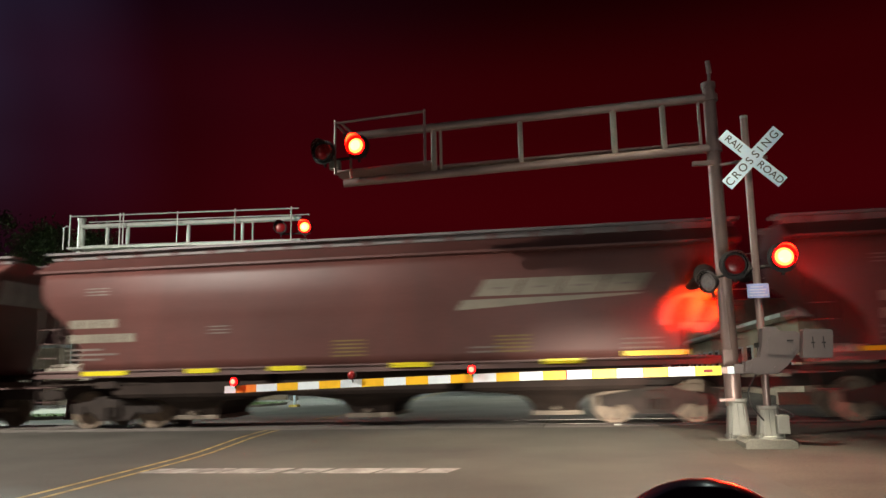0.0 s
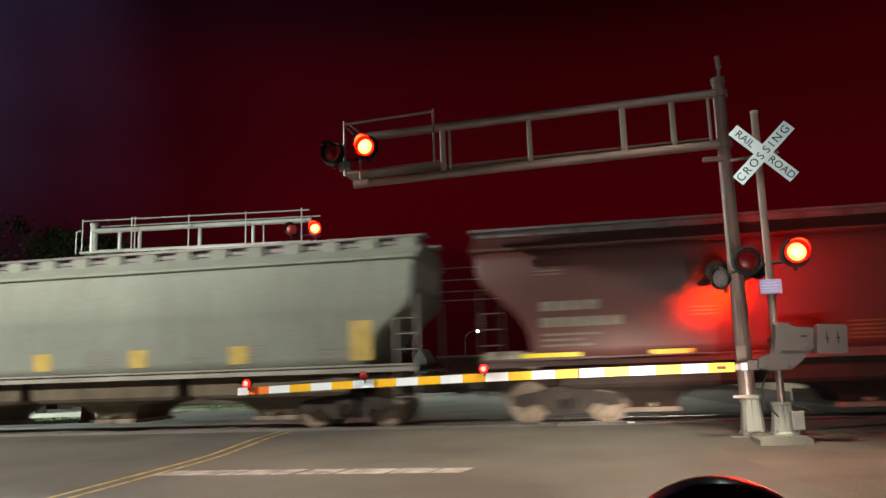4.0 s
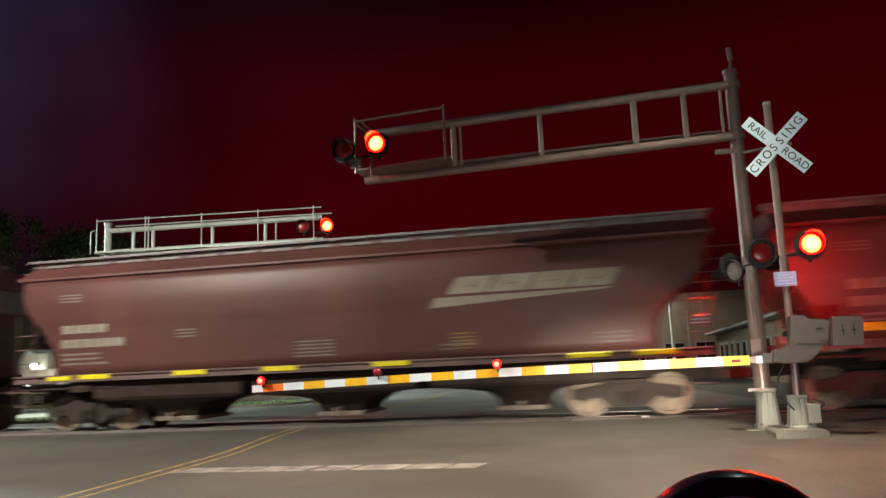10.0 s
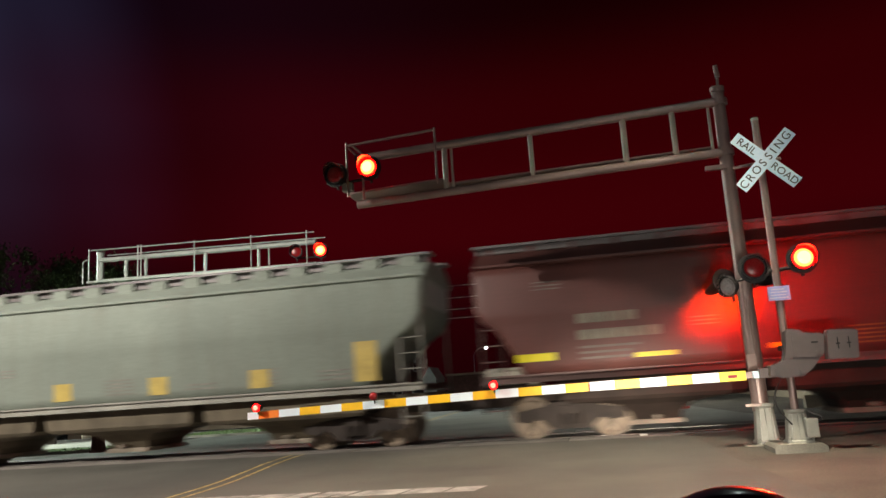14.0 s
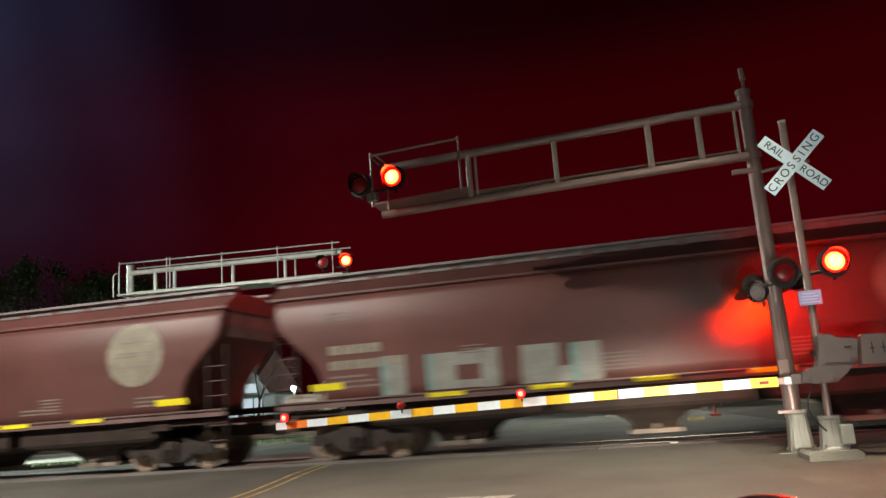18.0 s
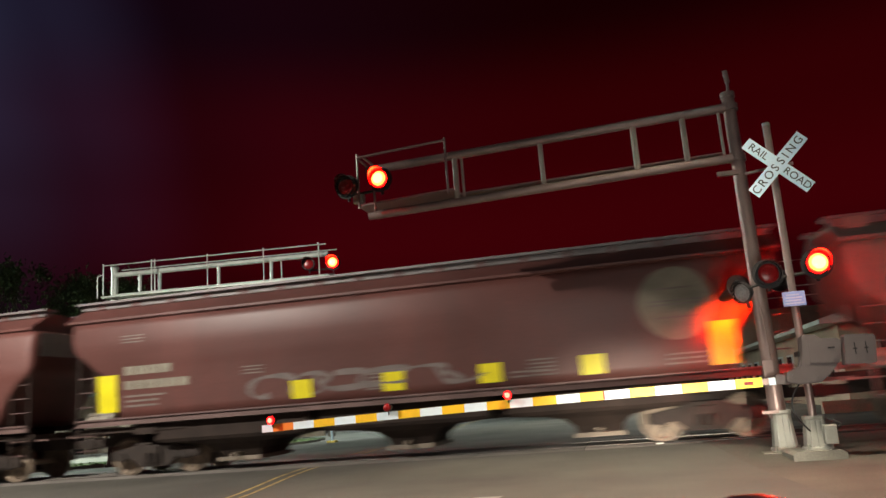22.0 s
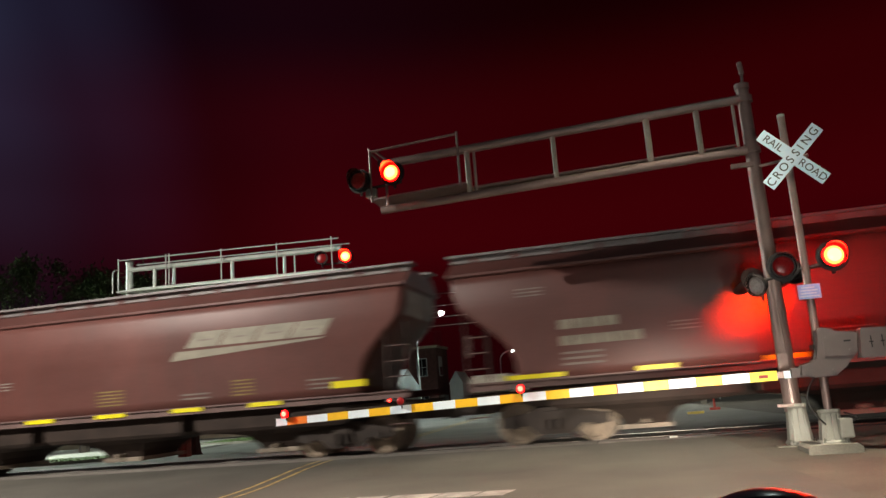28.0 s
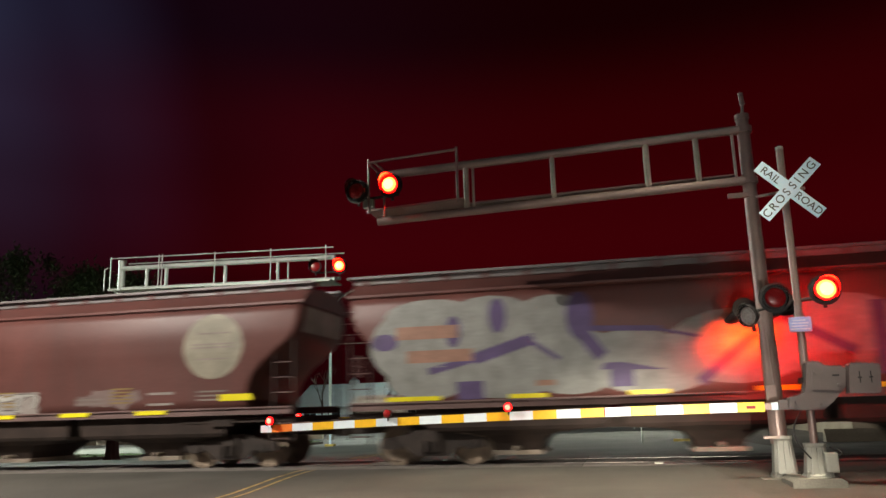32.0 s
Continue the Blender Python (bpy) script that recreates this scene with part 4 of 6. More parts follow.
# how far the body reaches towards the car before it and the car behind it, beyond the usual
FRONT = {2: 0.28, 3: 0.2, 4: 0.27, 5: 0.16, 8: 0.0, 9: 0.2, 11: 0.14, 12: -0.05, 13: -0.1, 14: 0.0, 15: 0.0, 16: 0.16, 17: 0.0, 18: 0.16, 25: 0.27, 26: 0.18, 27: 0.33, 28: 0.4, 29: 0.45, 32: 0.25, 33: 0.25, 34: 0.04, 35: 0.14, 36: 0.0}
BACK = {2: -0.28, 8: -0.1, 11: 0.2, 12: 0.12, 14: 0.2, 16: 0.12, 27: -0.1, 28: -0.3, 34: 0.12, 35: 0.2}
TEXT_AT = {33: 2.95, 1: 1.6, 9: 2.45, 32: 2.9, 17: 2.9}
TEAL, PALE, SMOKE = (0.16, 0.30, 0.28), (0.23, 0.215, 0.20), (0.105, 0.092, 0.078)
CARS = []
for i, kind in enumerate(KINDS):
    span = GAPS[i + 1] - GAPS[i]
    L = round(span / 0.2) * 0.2
    look_of = {"b": "brown", "w": "white", "g": "grey", "r": "ribbed"}[kind[0]]
    words = {"brown": "dusty brown", "white": "pale grey-white", "grey": "drab grey", "ribbed": "rib-sided brown"}[look_of] + " covered hopper car"
    words += {"w": ", slanted cream logo", "c": ", round cream emblem", "-": ""}[kind[1]] + {"q": ", yellow square marks"}.get(kind[2], ", yellow strip marks")
    car = hopper_car(L, look_of, words, "pale" if look_of in ("white", "grey") else "low" if kind[2] == "N" and look_of == "brown" else "wide", FRONT.get(i, 0.1), BACK.get(i, 0.0))
    if i != 36:
        data_lines(car, L, look_of in ("white", "grey"), i, TEXT_AT.get(i, 2.1))
    marks(car, L, kind[2], MARK_FADED if look_of in ("white", "grey") else MARK, i)
    if kind[1] == "w":
        wordmark(car, L)
    elif kind[1] == "c":
        emblem(car, L - EMBLEM_AT.get(i, 3.5))
    CARS.append((car, GAPS[i] + (span - L) / 2))
cars = [c for c, g in CARS]
graffiti(cars[1], 16.0, 17.1, 1.9, 2.9, 2, PALE, SMOKE, 3, 0.16)
graffiti(cars[2], 7.6, 8.6, 1.6, 2.1, 2, (0.2, 0.17, 0.2), None, 5, 0.14)
bubble_piece(cars[4], 2.7, 12.6, 1.46, 2.40, 9, (0.24, 0.245, 0.27), (0.034, 0.016, 0.018), (0.085, 0.095, 0.24), 12, "large white and blue sprayed block forms")
sprayed(cars[4], [rect(12.5, 13.3, 1.5, 1.95, -0.4), rect(2.3, 2.9, 1.5, 2.1, 0.4)], (0.10, 0.12, 0.32), 0.0026)
decal("graffiti_patch", [rect(2.6, 12.9, 1.31, 1.40)], spray((0.26, 0.265, 0.28)), cars[4], "", 0.072)
graffiti(cars[7], 4.6, 8.6, 1.6, 2.15, 5, PALE, SMOKE, 7, 0.14)
HOLE = (0.045, 0.022, 0.022)
sprayed(cars[9], [rect(8.8, 10.2, 1.60, 2.32, 0.1), rect(10.0, 11.4, 1.55, 2.38, 0.15), rect(11.2, 12.4, 1.56, 2.10, 0.1), rect(11.0, 11.9, 2.05, 2.44, 0.1)], PALE, 0.0035, "pale sprayed block forms")
sprayed(cars[9], [rect(8.85, 12.5, 1.42, 1.54)], (0.30, 0.27, 0.26), 0.0052)
sprayed(cars[9], [rect(10.05, 10.6, 1.98, 2.20, 0.05), rect(9.35, 9.7, 2.05, 2.20), rect(11.4, 11.9, 2.10, 2.14), rect(9.9, 10.1, 1.62, 1.82), rect(8.95, 9.3, 1.78, 1.98)], HOLE, 0.0065)
sprayed(cars[9], [rect(13.6, 14.8, 2.05, 2.28)], (0.18, 0.14, 0.14), 0.0035)
graffiti(cars[11], 6.4, 8.4, 1.9, 2.35, 4, (0.2, 0.17, 0.14), None, 10, 0.12)
graffiti(cars[14], 7.0, 8.6, 1.6, 2.0, 3, PALE, None, 11, 0.12)
graffiti(cars[15], 3.0, 4.6, 1.55, 1.95, 3, PALE, None, 13, 0.12)
sprayed(cars[21], [rect(3.36, 3.95, 1.44, 2.34), rect(4.45, 5.15, 1.48, 2.30), rect(5.1, 5.8, 2.0, 2.30), rect(5.05, 5.7, 1.48, 1.66), rect(5.72, 6.15, 1.46, 2.33), rect(6.62, 7.45, 1.46, 2.31, 0.05), rect(7.2, 7.85, 1.46, 1.8, 0.3), rect(7.75, 8.4, 1.44, 2.28)], (0.27, 0.28, 0.25), 0.0035, "pale cream and teal sprayed bars")
sprayed(cars[21], [rect(3.36, 3.5, 1.44, 2.34), rect(4.45, 4.6, 1.48, 2.30), rect(7.75, 7.9, 1.44, 2.28)], TEAL, 0.0062)
clouds(cars[22], 7.7, 8.9, 1.95, 2.2, (0.24, 0.20, 0.19), 16, 6, 0.3)
clouds(cars[22], 9.3, 10.3, 1.92, 2.34, (0.24, 0.20, 0.19), 17, 6, 0.3)
graffiti(cars[22], 7.7, 10.4, 1.85, 2.35, 4, (0.26, 0.22, 0.21), None, 16, 0.10)
sprayed(cars[24], [rect(10.8, 14.1, 1.62, 2.36, 0.1), blob(11.2, 2.0, 0.6, 0.42), rect(11.0, 14.25, 1.42, 1.54)], (0.28, 0.265, 0.30), 0.0075, "white sprayed panel with dark hollows")
sprayed(cars[24], [rect(12.1, 12.35, 1.85, 2.25, 0.1), rect(12.5, 12.75, 1.9, 2.2), rect(13.2, 13.5, 2.12, 2.36), rect(11.6, 11.75, 1.66, 2.0, 0.1), rect(13.6, 13.72, 1.64, 1.95)], (0.09, 0.07, 0.065), 0.0090)
sprayed(cars[26], [rect(4.17, 4.62, 1.62, 3.52), rect(4.3, 5.82, 3.10, 3.58), rect(4.4, 5.84, 1.62, 2.12), rect(5.5, 5.82, 2.62, 3.2)], SMOKE, 0.0035, "huge dark sprayed hollow block forms")
sprayed(cars[26], [rect(6.42, 6.9, 1.65, 3.55), rect(7.7, 8.12, 1.65, 3.55), rect(6.6, 8.0, 3.12, 3.62), rect(6.6, 8.0, 1.65, 2.2)], SMOKE, 0.0035)
sprayed(cars[26], [rect(8.5, 8.78, 1.7, 3.6), rect(8.6, 9.6, 3.2, 3.6), thick((8.8, 2.35), (10.95, 3.15), 0.42), rect(10.95, 11.42, 1.7, 3.42), rect(9.8, 11.2, 1.68, 2.08)], SMOKE, 0.0035)
sprayed(cars[26], [thick((11.95, 1.75), (12.8, 3.15), 0.40), thick((12.9, 3.15), (14.4, 2.4), 0.40), rect(12.2, 14.7, 1.66, 2.15), rect(11.8, 14.9, 3.24, 3.56), rect(14.5, 14.95, 1.7, 3.5)], SMOKE, 0.0035)
graffiti(cars[25], 5.6, 11.2, 1.6, 2.15, 6, (0.17, 0.14, 0.13), None, 27, 0.12)
graffiti(cars[27], 4.4, 5.6, 1.55, 2.05, 2, PALE, None, 18, 0.12)
sprayed(cars[35], [rect(7.3, 10.1, 1.42, 1.98), rect(13.25, 13.95, 1.80, 1.86), rect(13.25, 13.95, 1.54, 1.60)], (0.25, 0.22, 0.20), 0.0035, "pale sprayed scrawl along the sill")
graffiti(cars[35], 7.4, 10.0, 1.46, 1.94, 5, (0.34, 0.33, 0.30), HOLE, 20, 0.10)
clouds(cars[35], 11.3, 12.8, 1.62, 2.0, (0.17, 0.12, 0.11), 28, 8, 0.35)
for a, b, z0, z1 in ((8.17, 8.89, 1.90, 2.15), (10.86, 11.55, 1.58, 1.79), (11.94, 12.42, 1.75, 1.90), (12.54, 13.36, 1.68, 1.84), (13.51, 14.24, 1.70, 2.02)):
    n = 4
    for j in range(n):
        decal("stencil_line", [rect(a, b, z0 + j * (z1 - z0) / n, z0 + (j + 0.62) * (z1 - z0) / n)], spray((0.25, 0.23, 0.22)), cars[33], "", 0.064)
decal("graffiti_patch", [rect(5.43, 7.14, 1.58, 2.32)], spray((0.125, 0.10, 0.115)), cars[33], "faint violet-grey sprayed patch", 0.062)
BUBBLE, PURPLE, TANNED = (0.25, 0.255, 0.235), (0.095, 0.065, 0.155), (0.30, 0.165, 0.115)
sprayed(cars[36], [blob(2.3, 2.7, 1.05, 0.85), blob(2.6, 1.95, 0.95, 0.50), blob(2.7, 3.35, 1.1, 0.42), blob(4.1, 2.9, 1.3, 0.88), blob(4.3, 2.0, 1.5, 0.55), blob(5.5, 3.2, 0.85, 0.52), blob(5.9, 2.2, 1.2, 0.72), blob(7.2, 2.35, 1.1, 0.50), blob(7.6, 1.85, 1.2, 0.40), blob(9.4, 2.4, 1.5, 0.80), blob(11.4, 2.5, 1.4, 0.90), blob(13.2, 2.4, 1.3, 0.85)], BUBBLE, 0.0022, "large pale sprayed forms edged in violet")
sprayed(cars[36], [blob(1.62, 2.8, 0.32, 0.2), blob(3.25, 2.98, 0.18, 0.36), thick((2.7, 2.1), (3.85, 2.38), 0.16), thick((3.8, 2.36), (5.0, 2.72), 0.26), thick((4.95, 2.72), (5.6, 2.28), 0.10), blob(4.28, 3.3, 0.2, 0.4), blob(6.12, 3.2, 0.3, 0.55), thick((6.1, 2.9), (6.5, 2.35), 0.3), thick((6.4, 2.9), (7.8, 2.83), 0.12), thick((7.7, 2.83), (8.6, 2.62), 0.07)], PURPLE, 0.0045)
sprayed(cars[36], [((6.5, 2.0), (7.9, 1.95), (7.0, 2.14), (6.6, 2.14)), rect(6.7, 7.2, 1.62, 2.0), rect(3.3, 3.9, 1.45, 1.85), thick((8.6, 1.7), (10.2, 3.0), 0.22), thick((10.2, 3.0), (11.6, 2.2), 0.2), rect(12.0, 12.3, 1.7, 3.2), thick((12.3, 2.4), (14.0, 2.9), 0.2)], PURPLE, 0.0072)
sprayed(cars[36], [rect(1.9, 3.35, 2.84, 3.14), rect(2.15, 3.68, 2.30, 2.58), rect(5.1, 5.5, 1.70, 1.82)], TANNED, 0.0095, "faded tan car marks left bare")


def train_run(t):
    """Metres that the train has gone by the time t: it slows a little."""
    u = t / 32
    return 32 * (19.988 * u - 1.2047 * u ** 2 + 0.8746 * u ** 3 + 0.5062 * u ** 4 - 0.8516 * u ** 5)


# ---- crossing signals ----
FLASH = []


def lens_mesh(name, r, on, off, ring, mid, bulge=0.085):
    """A lamp lens that can be turned: the lit face looks to -y, the unlit one to +y."""
    bm = bmesh.new()
    n = 24
    def dome(s, idx, deep):
        rings = []
        for rr, dy in ((r, 0.004), (r * 0.90, deep * 0.55), (r * 0.66, deep)):
            rings.append([bm.verts.new((rr * math.cos(2 * math.pi * j / n), s * dy, rr * math.sin(2 * math.pi * j / n))) for j in range(n)])
        for q, (a, b) in enumerate(zip(rings, rings[1:])):
            for j in range(n):
                bm.faces.new((a[j], a[(j + 1) % n], b[(j + 1) % n], b[j])).material_index = (2 + q if s < 0 else idx)
        bm.faces.new(rings[-1]).material_index = idx
        return rings[0]
    a, b = dome(-1, 0, bulge), dome(1, 1, 0.035)
    for j in range(n):
        bm.faces.new((a[j], a[(j + 1) % n], b[(j + 1) % n], b[j])).material_index = 1
    return mesh_of(name, bm, (on, off, ring, mid), True)


LENS = lens_mesh("lens", 0.165, LENS_ON, LENS_OFF, LENS_RING, LENS_MID)
SMALL_LENS = lens_mesh("lens", 0.07, SMALL_ON, LENS_OFF, SMALL_RING, SMALL_RING, 0.04)
BEAM_LENS = lens_mesh("lens", 0.095, BEAM_ON, LENS_OFF, BEAM_ON, BEAM_ON, 0.02)
BEAM_LENS_RED = lens_mesh("lens", 0.095, BEAM_RED, LENS_OFF, BEAM_RED, BEAM_RED, 0.02)


def flasher(parent, x, y, z, turn, lit, r=0.165, disc=0.25, dull=False, tilt=0.0, visor=1.0):
    """A lamp head: round black backing, deep hood, housing behind, turning lens. It faces -y when turn is 0."""
    bm = bmesh.new()
    tube(bm, (0, 0.0, 0), (0, 0.012, 0), disc, 28)
    tube(bm, (0, 0.012, 0), (0, 0.15, 0), r * 1.05, 18, r * 0.75)
    tube(bm, (0, 0.08, -r), (0, 0.08, -r - 0.12), 0.03, 8)
    head = part("flasher_head", bm, BLACK, parent, "black round flasher head", pose(x, y, z, tilt, 0, turn))
    bm = bmesh.new()
    n = 22
    a_ring, b_ring, c_ring = [], [], []
    for j in range(n + 1):
        a = radians(-50 + 300 * j / n)
        depth = (0.13 + 0.17 * max(0.0, math.sin(a))) * visor
        for ring, rr, yy in ((a_ring, r * 1.22, 0.0), (b_ring, r * 1.26, -depth), (c_ring, r * 1.20, -depth)):
            ring.append(bm.verts.new((rr * math.cos(a), yy, rr * math.sin(a))))
    d_ring = [bm.verts.new((r * 1.17 * math.cos(radians(-50 + 300 * j / n)), 0.0, r * 1.17 * math.sin(radians(-50 + 300 * j / n)))) for j in range(n + 1)]
    for p, q, inner in ((a_ring, b_ring, 0), (b_ring, c_ring, 0), (c_ring, d_ring, 1)):
        for j in range(n):
            bm.faces.new((p[j], p[j + 1], q[j + 1], q[j])).material_index = inner
    part("hood", bm, (BLACK, HOOD_INSIDE), head, "black sheet hood, bare metal inside")
    if dull:
        bm = bmesh.new()
        tube(bm, (0, -0.004, 0), (0, -0.03, 0), r, 20, r * 0.7)
        part("lens", bm, LENS_GREY, head, "dull grey lens")
        return head
    bm = bmesh.new()
    outer = [[bm.verts.new((rr * math.cos(2 * math.pi * j / 24), yy, rr * math.sin(2 * math.pi * j / 24))) for j in range(24)] for rr, yy in ((r * 1.13, 0.0), (r * 1.13, -0.064), (r * 0.985, -0.064), (r * 0.985, -0.061), (r * 1.012, -0.061), (r * 1.012, 0.0))]
    for p, q in zip(outer, outer[1:]):
        for j in range(24):
            bm.faces.new((p[j], p[(j + 1) % 24], q[(j + 1) % 24], q[j]))
    part("collar", bm, BLACK, head)
    FLASH.append((put("lens", LENS, head, pose(0, -0.055, 0, 0, 0, 0 if lit else 180), "red lens, lit by turns"), lit))
    return head


def beam_flasher(parent, x, y, z, turn, tilt, lit):
    """A back-facing lamp whose deep round hood gathers its light into a narrow beam."""
    bm = bmesh.new()
    tube(bm, (0, 0.0, 0), (0, 0.012, 0), 0.225, 24)
    tube(bm, (0, 0.012, 0), (0, 0.12, 0), 0.13, 18, 0.09)
    head = part("flasher_head", bm, BLACK, parent, "black round flasher head", pose(x, y, z, tilt, 15, turn))
    bm = bmesh.new()
    n = 28
    def oval(rings):
        loops = [[bm.verts.new((rx * math.cos(2 * math.pi * j / n), yy, rz * math.sin(2 * math.pi * j / n))) for j in range(n)] for rx, rz, yy in rings]
        for p, q in zip(loops, loops[1:]):
            for j in range(n):
                bm.faces.new((p[j], p[(j + 1) % n], q[(j + 1) % n], q[j]))
    oval(((0.217, 0.107, 0.0), (0.187, 0.092, -0.62), (0.180, 0.085, -0.62), (0.210, 0.100, 0.0)))
    part("hood", bm, BLACK, head, "deep oval black hood")
    bm = bmesh.new()
    oval(((0.206, 0.098, 0.0), (0.206, 0.098, -0.06), (0.0965, 0.0965, -0.06), (0.0965, 0.0965, 0.0)))
    part("collar", bm, BLACK, head)
    FLASH.append((put("lens", BEAM_LENS_RED if lit else BEAM_LENS, head, pose(0, -0.055, 0, 0, 0, 0 if lit else 180), "red lens, lit by turns"), lit))
    return head


def small_light(parent, x, z, lit, keyed):
    bm = bmesh.new()
    tube(bm, (0, -0.032, 0), (0, 0.09, 0), 0.078, 16, 0.066)
    tube(bm, (0, 0.04, -0.13), (0, 0.04, -0.05), 0.012, 8)
    lampbox = part("arm_light", bm, BLACK, parent, "small red warning light", pose(x, -0.06, z))
    ob = put("lens", SMALL_LENS, lampbox, pose(0, -0.036, 0.0, 0, 0, 0 if lit else 180), "small red lens")
    if keyed:
        FLASH.append((ob, lit))
    return lampbox


def gate_arm(parent, x0, z0, x1, z1, y, lights, joint, bow=0.0):
    """A tapering striped arm in two lengths that sags a little; each stripe is a part."""
    L = x0 - x1

    def mid(x):
        k = (x0 - x) / L
        return z0 + (z1 - z0) * k + bow * math.sin(math.pi * k)
    bm = bmesh.new()
    cut = [x0 - L * k / 12 for k in range(13)]
    cut[-1] += 0.01
    prism(bm, [(x, mid(x) + 0.05 - 0.015 * k / 12) for k, x in enumerate(cut)] + [(x, mid(x) - 0.05 + 0.015 * (12 - k) / 12) for k, x in enumerate(cut[::-1])], y + 0.004, y + 0.03)
    arm = put("gate_arm", mesh_of("gate_arm", bm, ALU), parent, None, "lowered gate arm with white and orange stripes")
    x, i = x0 - 0.22, 0
    while x > x1 + 0.02:
        b = max(x1, x - (0.4216 if x > joint + 0.1 else 0.402))
        h0, h1 = 0.078 - 0.012 * (x0 - x) / L, 0.078 - 0.012 * (x0 - b) / L
        bm = bmesh.new()
        prism(bm, [(x, mid(x) - h0), (x, mid(x) + h0), (b, mid(b) + h1), (b, mid(b) - h1)], y - 0.006, y + 0.003)
        # root stripes coloured as overexposed, tip stripes as if in red lamp light
        part("stripe", bm, ARM_WHITE if i % 2 else ARM_YELLOW if i in (0, 4) else ARM_DEEP if b < x1 + 0.7 else ARM_RED, arm)
        x = b
        i += 1
    boxed("arm_joint", (joint - 0.012, joint + 0.012, y - 0.012, y - 0.007, mid(joint) - 0.07, mid(joint) + 0.07), RED_PAINT, arm, "dark joint between the two lengths")
    boxed("mark_bar", (x0 - 0.50, x0 - 0.36, y - 0.010, y - 0.007, z0 - 0.03, z0 + 0.02), RED_PAINT, arm)
    bm = bmesh.new()
    box(bm, x0 - 0.12, x0 + 0.02, y - 0.02, y + 0.04, z0 - 0.06, z0 + 0.06, 0.01)
    part("arm_clamp", bm, SIGN_WHITE, arm, "white clamp at the root of the arm")
    for lx, lift, lit, keyed in lights:
        small_light(arm, lx, mid(lx) + lift, lit, keyed).location.y = y - 0.06
    return arm


def cast_base(parent, x, y, z, w, h, material=GALV):
    """A four-legged cast base with ribs, a foot flange and bolts."""
    bm = bmesh.new()
    rings = []
    for k, s in ((0.0, 1.0), (0.06, 0.98), (0.10, 0.86), (0.88, 0.66), (0.93, 0.72), (1.0, 0.72)):
        r = w / 2 * s
        c = r * 0.3
        rings.append([bm.verts.new((x + a, y + b, z + h * k)) for a, b in ((-r + c, -r), (r - c, -r), (r, -r + c), (r, r - c), (r - c, r), (-r + c, r), (-r, r - c), (-r, -r + c))])
    for a, b in zip(rings, rings[1:]):
        for i in range(8):
            bm.faces.new((a[i], a[(i + 1) % 8], b[(i + 1) % 8], b[i]))
    bm.faces.new(rings[0])
    bm.faces.new(rings[-1])
    base = part("cast_base", bm, material, parent, "dark rusty cast base with ribs" if material is DARK_RED_IRON else "silver cast base with ribs")
    for i in (-1, 0, 1):
        bm = bmesh.new()
        prism(bm, [(x + i * w * 0.22 - 0.015, z + h * 0.08), (x + i * w * 0.22 + 0.015, z + h * 0.08), (x + i * w * 0.19 + 0.012, z + h * 0.88), (x + i * w * 0.19 - 0.012, z + h * 0.88)], y - w * 0.46, y - w * 0.34)
        part("rib", bm, material, base)
    for sx in (-1, 1):
        bm = bmesh.new()
        tube(bm, (x + sx * w * 0.42, y - w * 0.42, z + 0.0), (x + sx * w * 0.42, y - w * 0.42, z + 0.09), 0.022, 6)
        part("bolt", bm, material, base)
    return base


# near signal post with crossbuck, flashers and gate
PX, PY = 2.92, 13.6
post = thing("crossing_signal", (0, 0, 0), "silver crossing signal post with crossbuck, red flashers and lowered gate", "railway signal")
bm = bmesh.new()
prism(bm, [(2.46, -0.1), (3.24, -0.1), (3.24, 0.11), (3.17, 0.16), (2.53, 0.16), (2.46, 0.11)], 13.18, 14.05)
part("concrete_foot", bm, CONCRETE, post, "pale concrete foot with chamfered edges")
cast_base(post, PX, PY, 0.155, 0.42, 0.52)
boxed("junction_box", (PX + 0.06, PX + 0.25, PY - 0.34, PY - 0.17, 0.24, 0.54), GALV, post, "silver cable box on the base", bevel=0.02)
tubed("pole", (PX, PY, 0.6), (PX + 0.03, PY, 5.58), 0.062, ALU, post, n=20)
tubed("pole_cap", (PX + 0.03, PY, 5.58), (PX + 0.03, PY, 5.63), 0.066, GALV, post, n=20)
for ang, words, lift in ((-45, "RAIL ROAD", 0.0), (45, "CROSSING", -0.02)):
    m = pose(3.01, 13.49 + lift, 4.84, 0, -ang, 0)
    bm = bmesh.new()
    box(bm, -0.645, 0.645, -0.004, 0.004, -0.11, 0.11)
    blade = part("crossbuck_blade", bm, SIGN_WHITE, post, "white blade with black letters", m)
    if words == "CROSSING":
        for ch, sx in zip(words, (-0.56, -0.405, -0.235, -0.075, 0.075, 0.195, 0.345, 0.53)):
            lettering("letter", ch, 0.195, INK, blade, pose(sx, -0.007, -0.003, 90, 0, 0))
    else:
        for w, sx in (("RAIL", -0.385), ("ROAD", 0.385)):
            lettering("letters", w, 0.18, INK, blade, pose(sx, -0.007, -0.003, 90, 0, 0), 1.0)
boxed("sign_bracket", (2.92, 3.08, 13.50, 13.56, 4.74, 4.94), GALV, post)
boxed("information_sign", (2.74, 3.09, 13.50, 13.512, 2.44, 2.68), SIGN_BLUE, post, "small blue and white notice", bevel=0.004)
for k, (a, b) in enumerate(((2.77, 3.06), (2.78, 3.02), (2.79, 3.04), (2.80, 3.0))):
    boxed("notice_line", (a, b, 13.495, 13.499, 2.475 + k * 0.047, 2.493 + k * 0.047), NOTICE_LINE, post)
